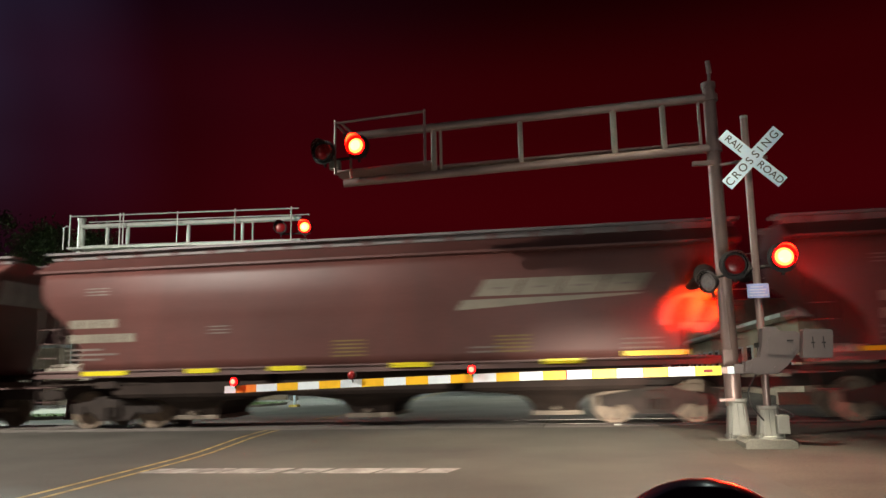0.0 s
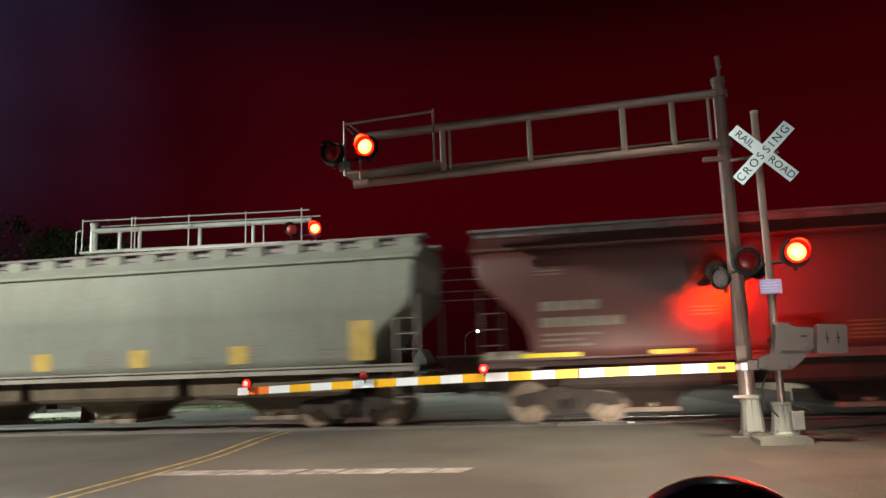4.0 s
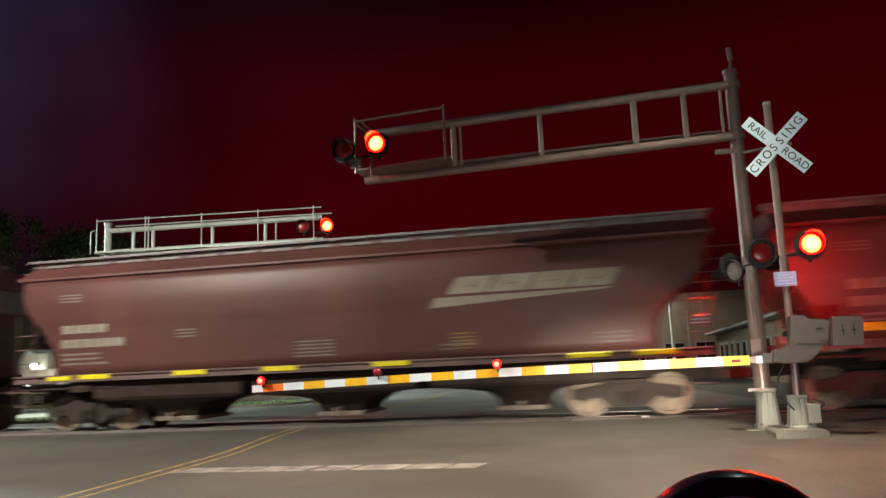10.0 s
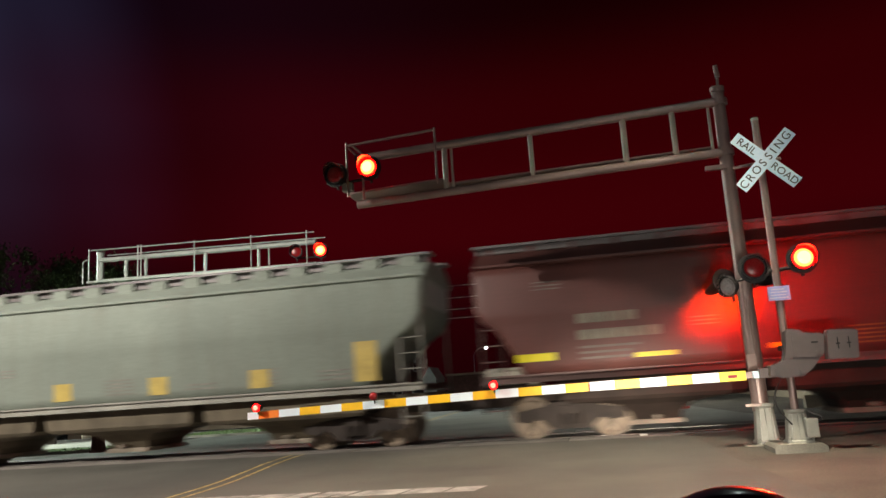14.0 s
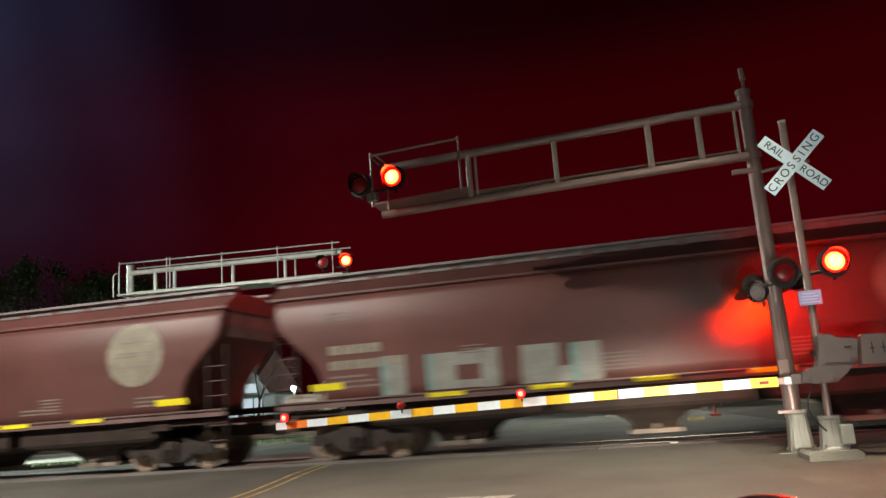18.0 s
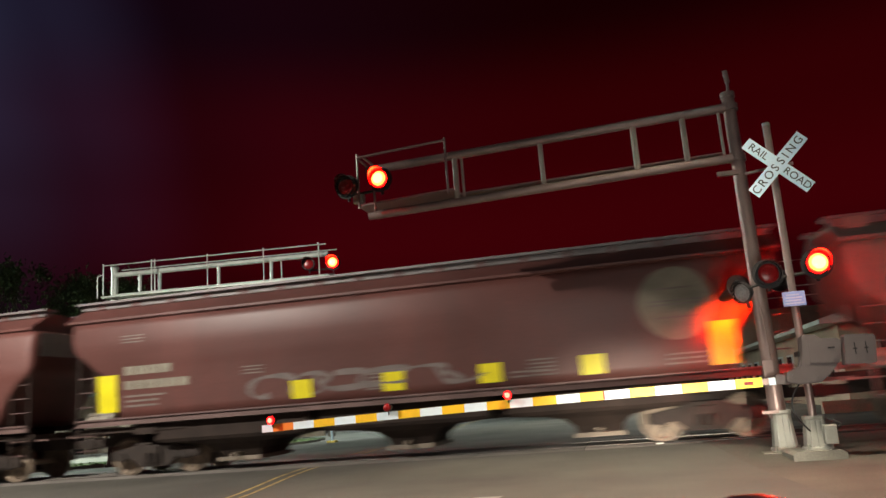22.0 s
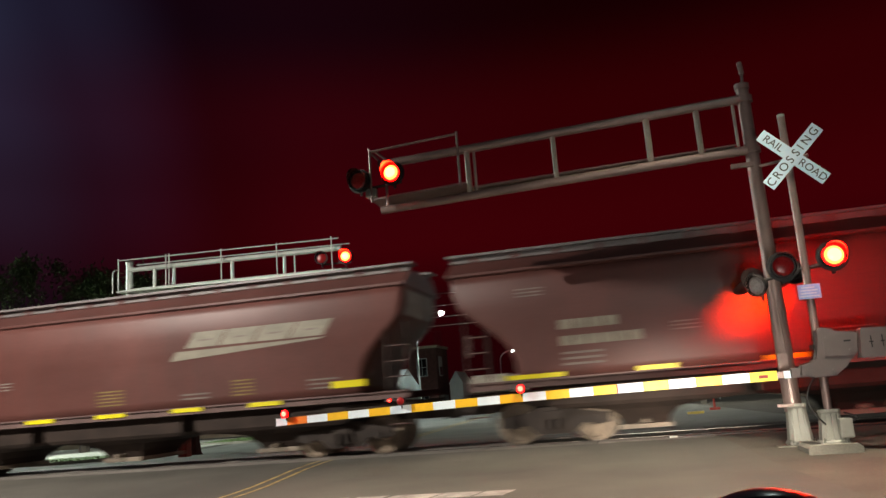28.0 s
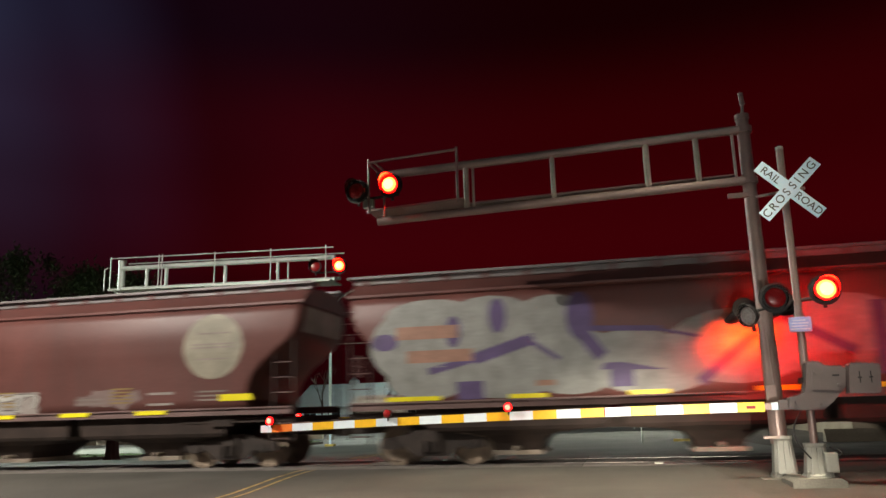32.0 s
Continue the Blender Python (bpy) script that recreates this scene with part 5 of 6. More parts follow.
tubed("flasher_arm", (2.5, PY, 2.92), (3.42, PY, 3.0), 0.03, BLACK_IRON, post)
flasher(post, 2.56, 13.42, 3.0, 0, False)
flasher(post, 3.33, 13.42, 3.09, 0, True)
flasher(post, 2.13, 13.5, 2.74, -48, False, r=0.15, disc=0.19, dull=True, tilt=8, visor=0.3)
tubed("side_arm", (2.15, 13.66, 2.80), (2.86, 13.6, 2.96), 0.025, BLACK_IRON, post)
# gate machine
bm = bmesh.new()
prism(bm, [(2.55, 1.23), (2.75, 1.18), (3.05, 1.19), (3.20, 1.31), (3.40, 1.53), (3.44, 1.82), (3.36, 1.86), (3.12, 1.86), (3.08, 1.93), (2.93, 1.95), (2.87, 1.92), (2.84, 1.56), (2.81, 1.45), (2.57, 1.39)], 13.22, 13.50)
bmesh.ops.bevel(bm, geom=[e for e in bm.edges if abs(e.verts[0].co.y - e.verts[1].co.y) < 0.01], offset=0.018, segments=2, affect="EDGES")
machine = part("gate_machine", bm, BOXGREY, post, "grey gate machine housing")
bm = bmesh.new()
prism(bm, [(2.92, 1.50), (3.30, 1.48), (3.37, 1.62), (3.38, 1.78), (3.10, 1.80), (3.0, 1.86), (2.93, 1.85)], 13.206, 13.222)
part("cover_plate", bm, BOXGREY, machine)
boxed("slot", (3.22, 3.32, 13.196, 13.204, 1.70, 1.725), BLACK, machine)
for k in range(3):
    bm = bmesh.new()
    prism(bm, [(3.42, 1.43), (3.84, 1.42), (3.87, 1.45), (3.90, 1.84), (3.87, 1.87), (3.48, 1.89), (3.46, 1.86)], 13.12 + k * 0.075, 13.19 + k * 0.075)
    weight = part("counterweight", bm, BOXGREY, post, "grey counterweight plate")
    if k == 0:
        for sx in (3.58, 3.74):
            boxed("slot", (sx, sx + 0.014, 13.108, 13.116, 1.58, 1.76), BLACK, weight)
            boxed("slot", (sx - 0.022, sx + 0.036, 13.110, 13.118, 1.655, 1.675), BLACK, weight)
for sx, sz in ((2.98, 1.78), (2.66, 1.32), (3.02, 1.28), (3.30, 1.56)):
    bm = bmesh.new()
    tube(bm, (sx, 13.19, sz), (sx, 13.225, sz), 0.026, 8)
    part("bolt", bm, BOXGREY, machine)
boxed("mount_clamp", (2.82, 3.05, 13.45, 13.72, 1.62, 1.70), BLACK_IRON, post)
boxed("mount_clamp", (2.82, 3.05, 13.45, 13.72, 1.22, 1.30), BLACK_IRON, post)
gate_arm(post, 2.44, 1.262, -6.56, 1.105, 13.45, [(-6.34, 0.14, True, False), (-1.93, 0.15, True, True), (-4.10, 0.145, False, True)], -0.31, 0.035)
boxed("arm_root", (2.42, 2.66, 13.38, 13.50, 1.20, 1.36), BOXGREY, post, "grey bracket that holds the arm", bevel=0.01)
for dx, bow, z1 in ((-0.12, -0.22, 1.25), (0.16, 0.16, 0.62)):
    bm = bmesh.new()
    pipe(bm, [(PX + dx + bow * math.sin(math.pi * k / 8), 13.36 - 0.05 * math.sin(math.pi * k / 8), 0.45 + (z1 - 0.45) * k / 8) for k in range(9)], 0.014, 6)
    part("cable", bm, BLACK, post, "drooping black cable")


def cantilever(name, mx, my, zb, x_tip, z_up, z_lo, z_up_tip, z_lo_tip, struts, metal, label, rails, strut_metal, foot=GALV):
    th = thing(name, (0, 0, 0), label, "signal bridge")
    tubed("mast", (mx, my, zb + 0.55), (mx, my, z_up + 0.28), 0.145, metal, th, n=24, r2=0.115)
    tubed("mast_collar", (mx, my, z_up + 0.20), (mx, my, z_up + 0.30), 0.135, metal, th, n=24)
    if rails:
        tubed("finial", (mx + 0.02, my, z_up + 0.30), (mx + 0.04, my, z_up + 0.52), 0.03, metal, th)
        tubed("finial_tip", (mx + 0.04, my, z_up + 0.50), (mx + 0.02, my, z_up + 0.74), 0.05, metal, th)
    cast_base(th, mx + 0.04, my, zb, 0.44, 0.68, foot)
    tubed("upper_chord", (mx, my - 0.05, z_up), (x_tip, my - 0.05, z_up_tip), 0.085, metal, th, n=16)
    tubed("lower_chord", (mx, my - 0.05, z_lo), (x_tip, my - 0.05, z_lo_tip), 0.085, metal, th, n=16)
    tubed("lower_chord", (mx, my + 0.45, z_lo + 0.12), (x_tip, my + 0.45, z_lo_tip + 0.12), 0.06, metal, th, n=12)
    for sx, w in struts:
        k = (sx - mx) / (x_tip - mx)
        tubed("strut", (sx, my - 0.05, z_lo + (z_lo_tip - z_lo) * k), (sx, my - 0.05, z_up + (z_up_tip - z_up) * k), w, strut_metal, th)
    return th


# near cantilever over the lane
near_c = cantilever("signal_cantilever", 2.58, 14.6, rise(14.6), -4.60, 6.35, 5.36, 6.13, 5.165,
                    [(2.36, 0.028), (1.70, 0.055), (0.78, 0.06), (-1.01, 0.05), (-2.74, 0.06), (-2.60, 0.03)], ALU,
                    "dull aluminium signal cantilever reaching over the road", True, STRUTM)
tubed("back_lamp_arm", (2.22, 14.78, 2.98), (3.06, 14.78, 3.04), 0.03, BLACK_IRON, near_c)
beam_flasher(near_c, 2.30, 14.85, 3.0, 194, 9, False)
beam_flasher(near_c, 2.98, 14.85, 3.06, 192, 9.5, True)
for zc in (5.36, 6.35):
    tubed("mast_clamp", (2.58, 14.6, zc - 0.06), (2.58, 14.6, zc + 0.06), 0.158, ALU, near_c, n=20)
tubed("sign_stub", (2.58, 14.55, 5.02), (3.45, 14.3, 5.05), 0.03, ALU, near_c)
boxed("bracket", (2.14, 2.52, 14.28, 14.36, 4.98, 5.06), ALU, near_c)
for a, b in (((-4.73, 14.35, 5.30), (-4.73, 14.35, 6.44)), ((-2.88, 14.35, 5.36), (-2.88, 14.35, 6.52)), ((-4.73, 14.35, 6.37), (-2.88, 14.35, 6.47)), ((-4.73, 15.1, 6.37), (-4.73, 14.35, 6.37)), ((-2.88, 15.1, 5.4), (-2.88, 15.1, 6.46)), ((-4.40, 14.35, 5.2), (-4.40, 14.35, 5.75)), ((-4.6, 14.35, 6.36), (-4.42, 14.5, 6.2))):
    tubed("rail_post", a, b, 0.026, ALU, near_c)
bm = bmesh.new()
prism(bm, [(-4.75, 5.34), (-4.75, 5.38), (-2.78, 5.46), (-2.78, 5.42)], 14.35, 15.1)
part("walkway", bm, ALU, near_c, "narrow service walkway grating")
bm = bmesh.new()
prism(bm, [(-2.78, 5.42), (-2.78, 5.46), (2.4, 5.56), (2.4, 5.53)], 14.75, 15.05)
part("walkway", bm, ALU, near_c, "long thin walkway beam")
flasher(near_c, -4.22, 14.22, 5.80, -6, True)
flasher(near_c, -4.93, 14.22, 5.74, -6, False)
tubed("lamp_arm", (-5.0, 14.4, 5.60), (-4.1, 14.4, 5.66), 0.03, BLACK_IRON, near_c)
boxed("lamp_box", (-4.86, -4.64, 14.34, 14.50, 5.42, 5.60), GALV, near_c, "pale junction box between the lamps", bevel=0.02)
bm = bmesh.new()
tube(bm, (2.58, 14.4, 1.4), (2.54, 14.38, 2.6), 0.018, 6)
box(bm, 2.42, 2.58, 14.36, 14.42, 1.30, 1.62)
part("conduit", bm, ALU, near_c, "conduit strapped to the mast")
bm = bmesh.new()
box(bm, 2.30, 2.56, 14.36, 14.42, 0.72, 0.77)
part("conduit_strap", bm, ALU, near_c)
boxed("concrete_foot", (2.2, 3.0, 14.25, 15.0, -0.1, rise(14.6)), CONCRETE, near_c, bevel=0.02)
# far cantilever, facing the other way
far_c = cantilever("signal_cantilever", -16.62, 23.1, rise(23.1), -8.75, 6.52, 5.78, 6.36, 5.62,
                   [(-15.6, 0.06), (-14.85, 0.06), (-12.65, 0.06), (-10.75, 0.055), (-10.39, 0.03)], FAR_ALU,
                   "pale lit signal cantilever beyond the track", False, FAR_ALU, DARK_RED_IRON)
for a, b in (((-16.85, 22.8, 5.7), (-16.85, 22.8, 6.90)), ((-15.0, 22.8, 5.7), (-15.0, 22.8, 6.86)), ((-14.88, 22.8, 5.7), (-14.88, 22.8, 6.86)), ((-12.92, 22.8, 5.7), (-12.92, 22.8, 6.80)), ((-10.9, 22.8, 5.65), (-10.9, 22.8, 6.76)), ((-8.98, 22.8, 5.6), (-8.98, 22.8, 6.72)),
             ((-16.85, 22.8, 6.84), (-8.72, 22.8, 6.64)), ((-16.85, 23.8, 6.84), (-8.72, 23.8, 6.64)), ((-17.0, 22.7, 5.7), (-17.0, 22.7, 6.45)), ((-17.0, 22.7, 6.45), (-16.85, 22.7, 6.50)), ((-16.4, 22.7, 5.75), (-16.4, 22.7, 6.45))):
    tubed("rail_post", a, b, 0.022, FAR_ALU, far_c)
bm = bmesh.new()
prism(bm, [(-16.9, 5.72), (-16.9, 5.78), (-8.8, 5.60), (-8.8, 5.54)], 22.75, 23.8)
part("walkway", bm, FAR_ALU, far_c, "pale service walkway")
flasher(far_c, -8.48, 22.72, 5.98, 10, True)
flasher(far_c, -9.30, 22.72, 6.02, 10, False, disc=0.20)
tubed("lamp_arm", (-9.4, 22.95, 5.86), (-8.4, 22.95, 5.84), 0.03, BLACK_IRON, far_c)
# far signal post and its gate
FX, FY = -14.8, 24.0
far_s = thing("crossing_signal", (0, 0, 0), "far crossing signal post with lowered gate beyond the track", "railway signal")
cast_base(far_s, FX, FY, rise(FY), 0.52, 0.62, DARK_RED_IRON)
tubed("pole", (FX, FY, 0.6), (FX, FY, 4.9), 0.062, ALU, far_s)
boxed("gate_machine", (FX - 0.5, FX + 0.4, FY - 0.4, FY - 0.1, 1.1, 1.8), BOXGREY, far_s, bevel=0.05)
boxed("crossbuck_blade", (-0.61, 0.61, -0.004, 0.004, -0.11, 0.11), SIGN_WHITE, far_s, m=pose(FX, FY + 0.1, 4.4, 0, 45, 0))
boxed("crossbuck_blade", (-0.61, 0.61, -0.004, 0.004, -0.11, 0.11), SIGN_WHITE, far_s, m=pose(FX, FY + 0.12, 4.4, 0, -45, 0))
gate_arm(far_s, -7.4, 1.22, -14.6, 1.15, FY - 0.3, [(-7.6, 0.14, True, False), (-10.2, 0.15, True, True), (-12.4, 0.14, False, True)], -11.0)
boxed("relay_stand", (FX + 0.45, FX + 0.75, FY - 1.6, FY - 1.3, 0.1, 1.2), RED_PAINT, far_s, "dark red relay box by the mast", bevel=0.02)

# ---- beyond the track ----
def street_lamp(x, y, z, side, label="tall curved street lamp with a lit white head"):
    """A tapered pole with an arm that curves over the road; side tells on which side of the head the pole stands."""
    th = thing("street_lamp", (x + side * 2.2, y, rise(y)), label, "street lamp", "street lamps")
    px = 0.0
    h = z - rise(y)
    boxed("foot", (-0.16, 0.16, -0.16, 0.16, 0, 0.25), CONCRETE, th, bevel=0.02)
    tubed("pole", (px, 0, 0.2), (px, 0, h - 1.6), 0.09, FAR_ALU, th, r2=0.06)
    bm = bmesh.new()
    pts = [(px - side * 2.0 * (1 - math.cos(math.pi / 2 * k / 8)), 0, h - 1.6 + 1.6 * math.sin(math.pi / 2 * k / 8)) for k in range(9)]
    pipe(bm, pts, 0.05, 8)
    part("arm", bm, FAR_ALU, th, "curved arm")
    bm = bmesh.new()
    box(bm, -side * 2.65, -side * 1.9, -0.16, 0.16, h - 0.06, h + 0.06) if side < 0 else box(bm, -2.65, -1.9, -0.16, 0.16, h - 0.06, h + 0.06)
    head = part("lamp_head", bm, ALU, th, "flat lamp head")
    bm = bmesh.new()
    hx = -side * 2.3
    bmesh.ops.create_uvsphere(bm, u_segments=12, v_segments=8, radius=0.22, matrix=Matrix.Translation((hx, 0, h - 0.11)) @ Matrix.Diagonal((1.1, 1, 0.95, 1)))
    part("lamp_glass", bm, LAMP_WHITE, head, "lit white lamp glass", smooth=True)
    return th


for x, y, z, side in FAR_LAMPS:
    street_lamp(x, y, z, side)
street_lamp(NEAR_LAMP[0], NEAR_LAMP[1] - 0.5, NEAR_LAMP[2] + 0.3, -1)
# out of view: posts for the added far west and east lamps
street_lamp(-33.0, 27.6, 9.8, -1)
street_lamp(EAST_FILL[0], EAST_FILL[1] - 0.3, EAST_FILL[2] + 0.3, 1)

# overhead wires across the far road
for k, (za, zb, y) in enumerate(((9.3, 9.6, 62.0), (8.2, 8.35, 60.0), (7.6, 7.6, 60.5), (10.2, 10.4, 61.0))):
    bm = bmesh.new()
    pts = [(-60 + 120 * j / 24, y, za + (zb - za) * j / 24 - 0.5 * math.sin(math.pi * j / 24)) for j in range(25)]
    pipe(bm, pts, 0.028, 5)
    tagged(part("power_line", bm, FAR_ALU), "thin overhead wire crossing the street", "power line", "overhead wires")
for x in (-60.0, 60.0):
    bm = bmesh.new()
    tube(bm, (x, 61, 0), (x, 61, 11), 0.16, 10, 0.11)
    box(bm, x - 0.06, x + 0.06, 59.8, 62.2, 9.2, 9.35)
    tagged(part("utility_pole", bm, BARK), "wooden utility pole carrying overhead wires", "utility pole", "utility poles")


def window(parent, x, y, z, w, h, lit):
    fr = boxed("window", (x - w / 2 - 0.08, x + w / 2 + 0.08, y - 0.04, y + 0.02, z - h / 2 - 0.08, z + h / 2 + 0.08), HOUSE_WHITE, parent)
    boxed("pane", (x - w / 2, x + w / 2, y - 0.055, y - 0.042, z - h / 2, z + h / 2), WINDOW_LIT if lit else GLASS_DARK, fr)
    boxed("glazing_bar", (x - 0.02, x + 0.02, y - 0.07, y - 0.056, z - h / 2, z + h / 2), HOUSE_WHITE, fr)
    boxed("glazing_bar", (x - w / 2, x + w / 2, y - 0.072, y - 0.0565, z - 0.02, z + 0.02), HOUSE_WHITE, fr)


def house(x0, x1, y0, y1, eave, ridge, wall, roof, label, windows, cupola=False, door=None):
    th = thing("house", (0, 0, 0), label, "house", "buildings beyond the track")
    bm = bmesh.new()
    box(bm, x0, x1, y0, y1, -0.1, eave)
    part("wall", bm, wall, th)
    bm = bmesh.new()
    ym = (y0 + y1) / 2
    prism(bm, [(y0 - 0.4, eave - 0.05), (y0 - 0.4, eave + 0.08), (ym, ridge), (y1 + 0.4, eave + 0.08), (y1 + 0.4, eave - 0.05)], x0 - 0.3, x1 + 0.3, "x")
    part("roof", bm, roof, th)
    if cupola:
        cx = x0 + 0.52 * (x1 - x0)
        boxed("cupola", (cx - 0.35, cx + 0.35, ym - 0.35, ym + 0.35, ridge - 0.3, ridge + 0.22), wall, th)
        bm = bmesh.new()
        tube(bm, (cx, ym, ridge + 0.22), (cx, ym, ridge + 0.55), 0.5, 4, 0.02)
        part("cupola_roof", bm, roof, th)
    for w in windows:
        window(th, w[0], y0, w[1], w[2], w[3], w[4])
    if door:
        boxed("door", (door - 0.5, door + 0.5, y0 - 0.05, y0 + 0.02, 0, 2.1), GLASS_DARK, th)
    return th


house(-25.6, -18.65, 58.5, 66.4, 2.0, 3.98, HOUSE_WHITE, ROOF_PALE, "low white building with a pale metal roof and a cupola", [(-24.3, 1.4, 1.0, 0.9, False), (-20.2, 1.4, 1.0, 0.9, False)], True, -22.3)
house(-40.0, -26.5, 50.0, 58.0, 3.1, 6.2, HOUSE_WHITE, BRICKM, "white house with lit windows behind a bare tree", [(-28.9, 2.2, 1.5, 1.5, True), (-27.6, 1.9, 0.7, 1.5, True), (-33, 1.9, 1.2, 1.4, False)], False, -31)
porch = thing("porch", (-25.85, 49.6, 0), "white gabled porch with bright lit glazing", "porch")
boxed("wall", (-0.9, 0.9, 0.0, 0.3, 0, 2.9), HOUSE_WHITE, porch)
bm = bmesh.new()
prism(bm, [(-1.1, 2.85), (1.1, 2.85), (0.0, 4.45)], -0.3, 0.35)
part("gable", bm, HOUSE_WHITE, porch)
for wx in (-0.42, 0.42):
    boxed("column", (wx * 2 - 0.09, wx * 2 + 0.09, -0.25, -0.08, 0, 2.85), HOUSE_WHITE, porch)
    for z0, z1 in ((0.5, 1.35), (1.5, 2.6)):
        boxed("pane", (wx - 0.34, wx + 0.34, -0.02, -0.004, z0, z1), WINDOW_LIT, porch, "lit pane")
boxed("fanlight", (-0.5, 0.5, -0.32, -0.304, 3.0, 3.6), WINDOW_LIT, porch, "lit fanlight")
# tan flat-roofed shop with parapet
shop = thing("shop_building", (0, 0, 0), "tan flat-roofed shop building with a parapet", "building", "buildings beyond the track")
boxed("wall", (3.8, 18.0, 68.0, 82.0, -0.1, 6.4), TANWALL, shop)
boxed("parapet", (3.6, 18.2, 67.8, 68.3, 6.4, 6.95), TANWALL, shop)
for wx in (5.4, 7.9):
    window(shop, wx, 68.0, 2.0, 1.5, 1.5, False)
# small tan shop with a lamp over its lit sign, far to the west
kiosk = thing("shop_building", (0, 0, 0), "small tan building with a bright wall lamp and lit sign", "building", "buildings beyond the track")
boxed("wall", (-35.6, -29.8, 40.0, 46.0, -0.1, 3.3), TANWALL, kiosk)
boxed("roof_edge", (-35.8, -29.6, 39.8, 46.2, 3.3, 3.5), HOUSE_WHITE, kiosk, bevel=0.02)
boxed("sign_panel", (-33.9, -32.7, 39.9, 39.98, 1.15, 1.72), WINDOW_WHITE, kiosk, "lit white sign panel")
boxed("lamp_bracket", (-33.4, -33.1, 39.72, 39.99, 2.62, 2.70), BLACK_IRON, kiosk)
bm = bmesh.new()
bmesh.ops.create_uvsphere(bm, u_segments=12, v_segments=8, radius=0.17, matrix=Matrix.Translation((-33.25, 39.66, 2.55)))
part("wall_lamp", bm, LAMP_WHITE, kiosk, "round lit wall lamp", smooth=True)
boxed("door", (-31.6, -30.7, 39.95, 40.02, 0, 2.1), GLASS_DARK, kiosk)
boxed("window", (-35.2, -34.3, 39.94, 40.02, 1.0, 2.1), GLASS_DARK, kiosk)
sheet("pavement", [-60, -40, -30, -24, -18.4], [27.2, 30, 34, 39.8], 0.03, PALE_PAVE, "pale lit concrete lot behind the lawn", "pavement")
# long low building along the east side of the far road
depot = thing("depot_building", (0, 0, 0), "long low building with a pale overhanging eave", "building", "buildings beyond the track")
boxed("wall", (8.4, 20.0, 32.5, 65.0, -0.1, 3.2), TANWALL, depot)
bm = bmesh.new()
prism(bm, [(7.6, 3.22), (7.6, 3.38), (14.2, 5.2), (20.8, 3.38), (20.8, 3.22)], 31.8, 65.5)
part("roof", bm, FAR_ALU, depot, "pale metal roof")
for k in range(12):
    wy = 34.2 + k * 2.5
    fr = boxed("window", (8.32, 8.42, wy - 0.6, wy + 0.6, 1.1, 2.4), HOUSE_WHITE, depot)
    boxed("pane", (8.30, 8.318, wy - 0.5, wy + 0.5, 1.2, 2.3), GLASS_DARK, fr)
for k in range(3):
    window(depot, 10.5 + k * 3.2, 32.5, 1.8, 1.4, 1.3, False)
# dark brick block down the street
brickb = thing("brick_building", (0, 0, 0), "dark brick building with tall windows", "building", "buildings beyond the track")
boxed("wall", (-21.0, -18.25, 72.0, 76.6, -0.1, 6.2), BRICKM, brickb)
boxed("cornice", (-21.15, -18.1, 71.85, 76.75, 6.2, 6.45), TANWALL, brickb)
for wz in (1.4, 4.4):
    window(brickb, -19.7, 72.0, wz, 0.9, 1.6, False)
fr = boxed("window", (-18.27, -18.21, 72.9, 74.1, 3.5, 5.4), HOUSE_WHITE, brickb, "pale window with the blind down")
boxed("pane", (-18.208, -18.198, 73.0, 74.0, 3.6, 4.4), GLASS_DARK, fr)
boxed("door", (-18.27, -18.20, 72.3, 75.8, -0.05, 1.7), HOUSE_WHITE, brickb, "white doors")
shed = thing("shed", (0, 0, 0), "narrow grey gabled shed beside the brick building", "shed", "buildings beyond the track")
boxed("wall", (-17.1, -15.85, 72.0, 76.0, -0.1, 2.7), HOUSE_WHITE, shed)
bm = bmesh.new()
prism(bm, [(-17.2, 2.62), (-15.75, 2.62), (-16.45, 3.8)], 71.9, 76.1)
part("roof", bm, HOUSE_WHITE, shed)
far_row = thing("shed", (0, 0, 0), "long low dark shed with a pale roof edge", "shed", "buildings beyond the track")
boxed("wall", (-15.6, -11.2, 76.0, 84.0, -0.1, 2.9), BRICKM, far_row)
boxed("roof_edge", (-15.7, -11.1, 75.8, 84.2, 2.9, 3.1), TANWALL, far_row)
# lit canopy far down the road
can = thing("station_canopy", (0, 0, 0), "white lit canopy far down the street", "canopy")
boxed("roof", (5.2, 9.8, 150, 156, 3.1, 3.9), WINDOW_WHITE, can)
for px in (5.5, 9.5):
    boxed("post", (px - 0.15, px + 0.15, 152.9, 153.2, 0, 3.1), FAR_ALU, can)
# wall lamp with a lit panel by the lot
lit = thing("lit_sign", (-20.3, 45.0, 0), "lit white sign panel on a post with a lamp above", "sign")
tubed("post", (-0.35, 0, 0), (-0.35, 0, 3.0), 0.05, FAR_ALU, lit)
boxed("panel", (-0.3, 0.42, -0.05, 0.05, 1.62, 2.25), WINDOW_WHITE, lit, "lit white panel")
bm = bmesh.new()
bmesh.ops.create_uvsphere(bm, u_segments=10, v_segments=8, radius=0.16, matrix=Matrix.Translation((-0.35, -0.1, 2.9)))
part("lamp_globe", bm, LAMP_WHITE, lit, "lit globe", smooth=True)
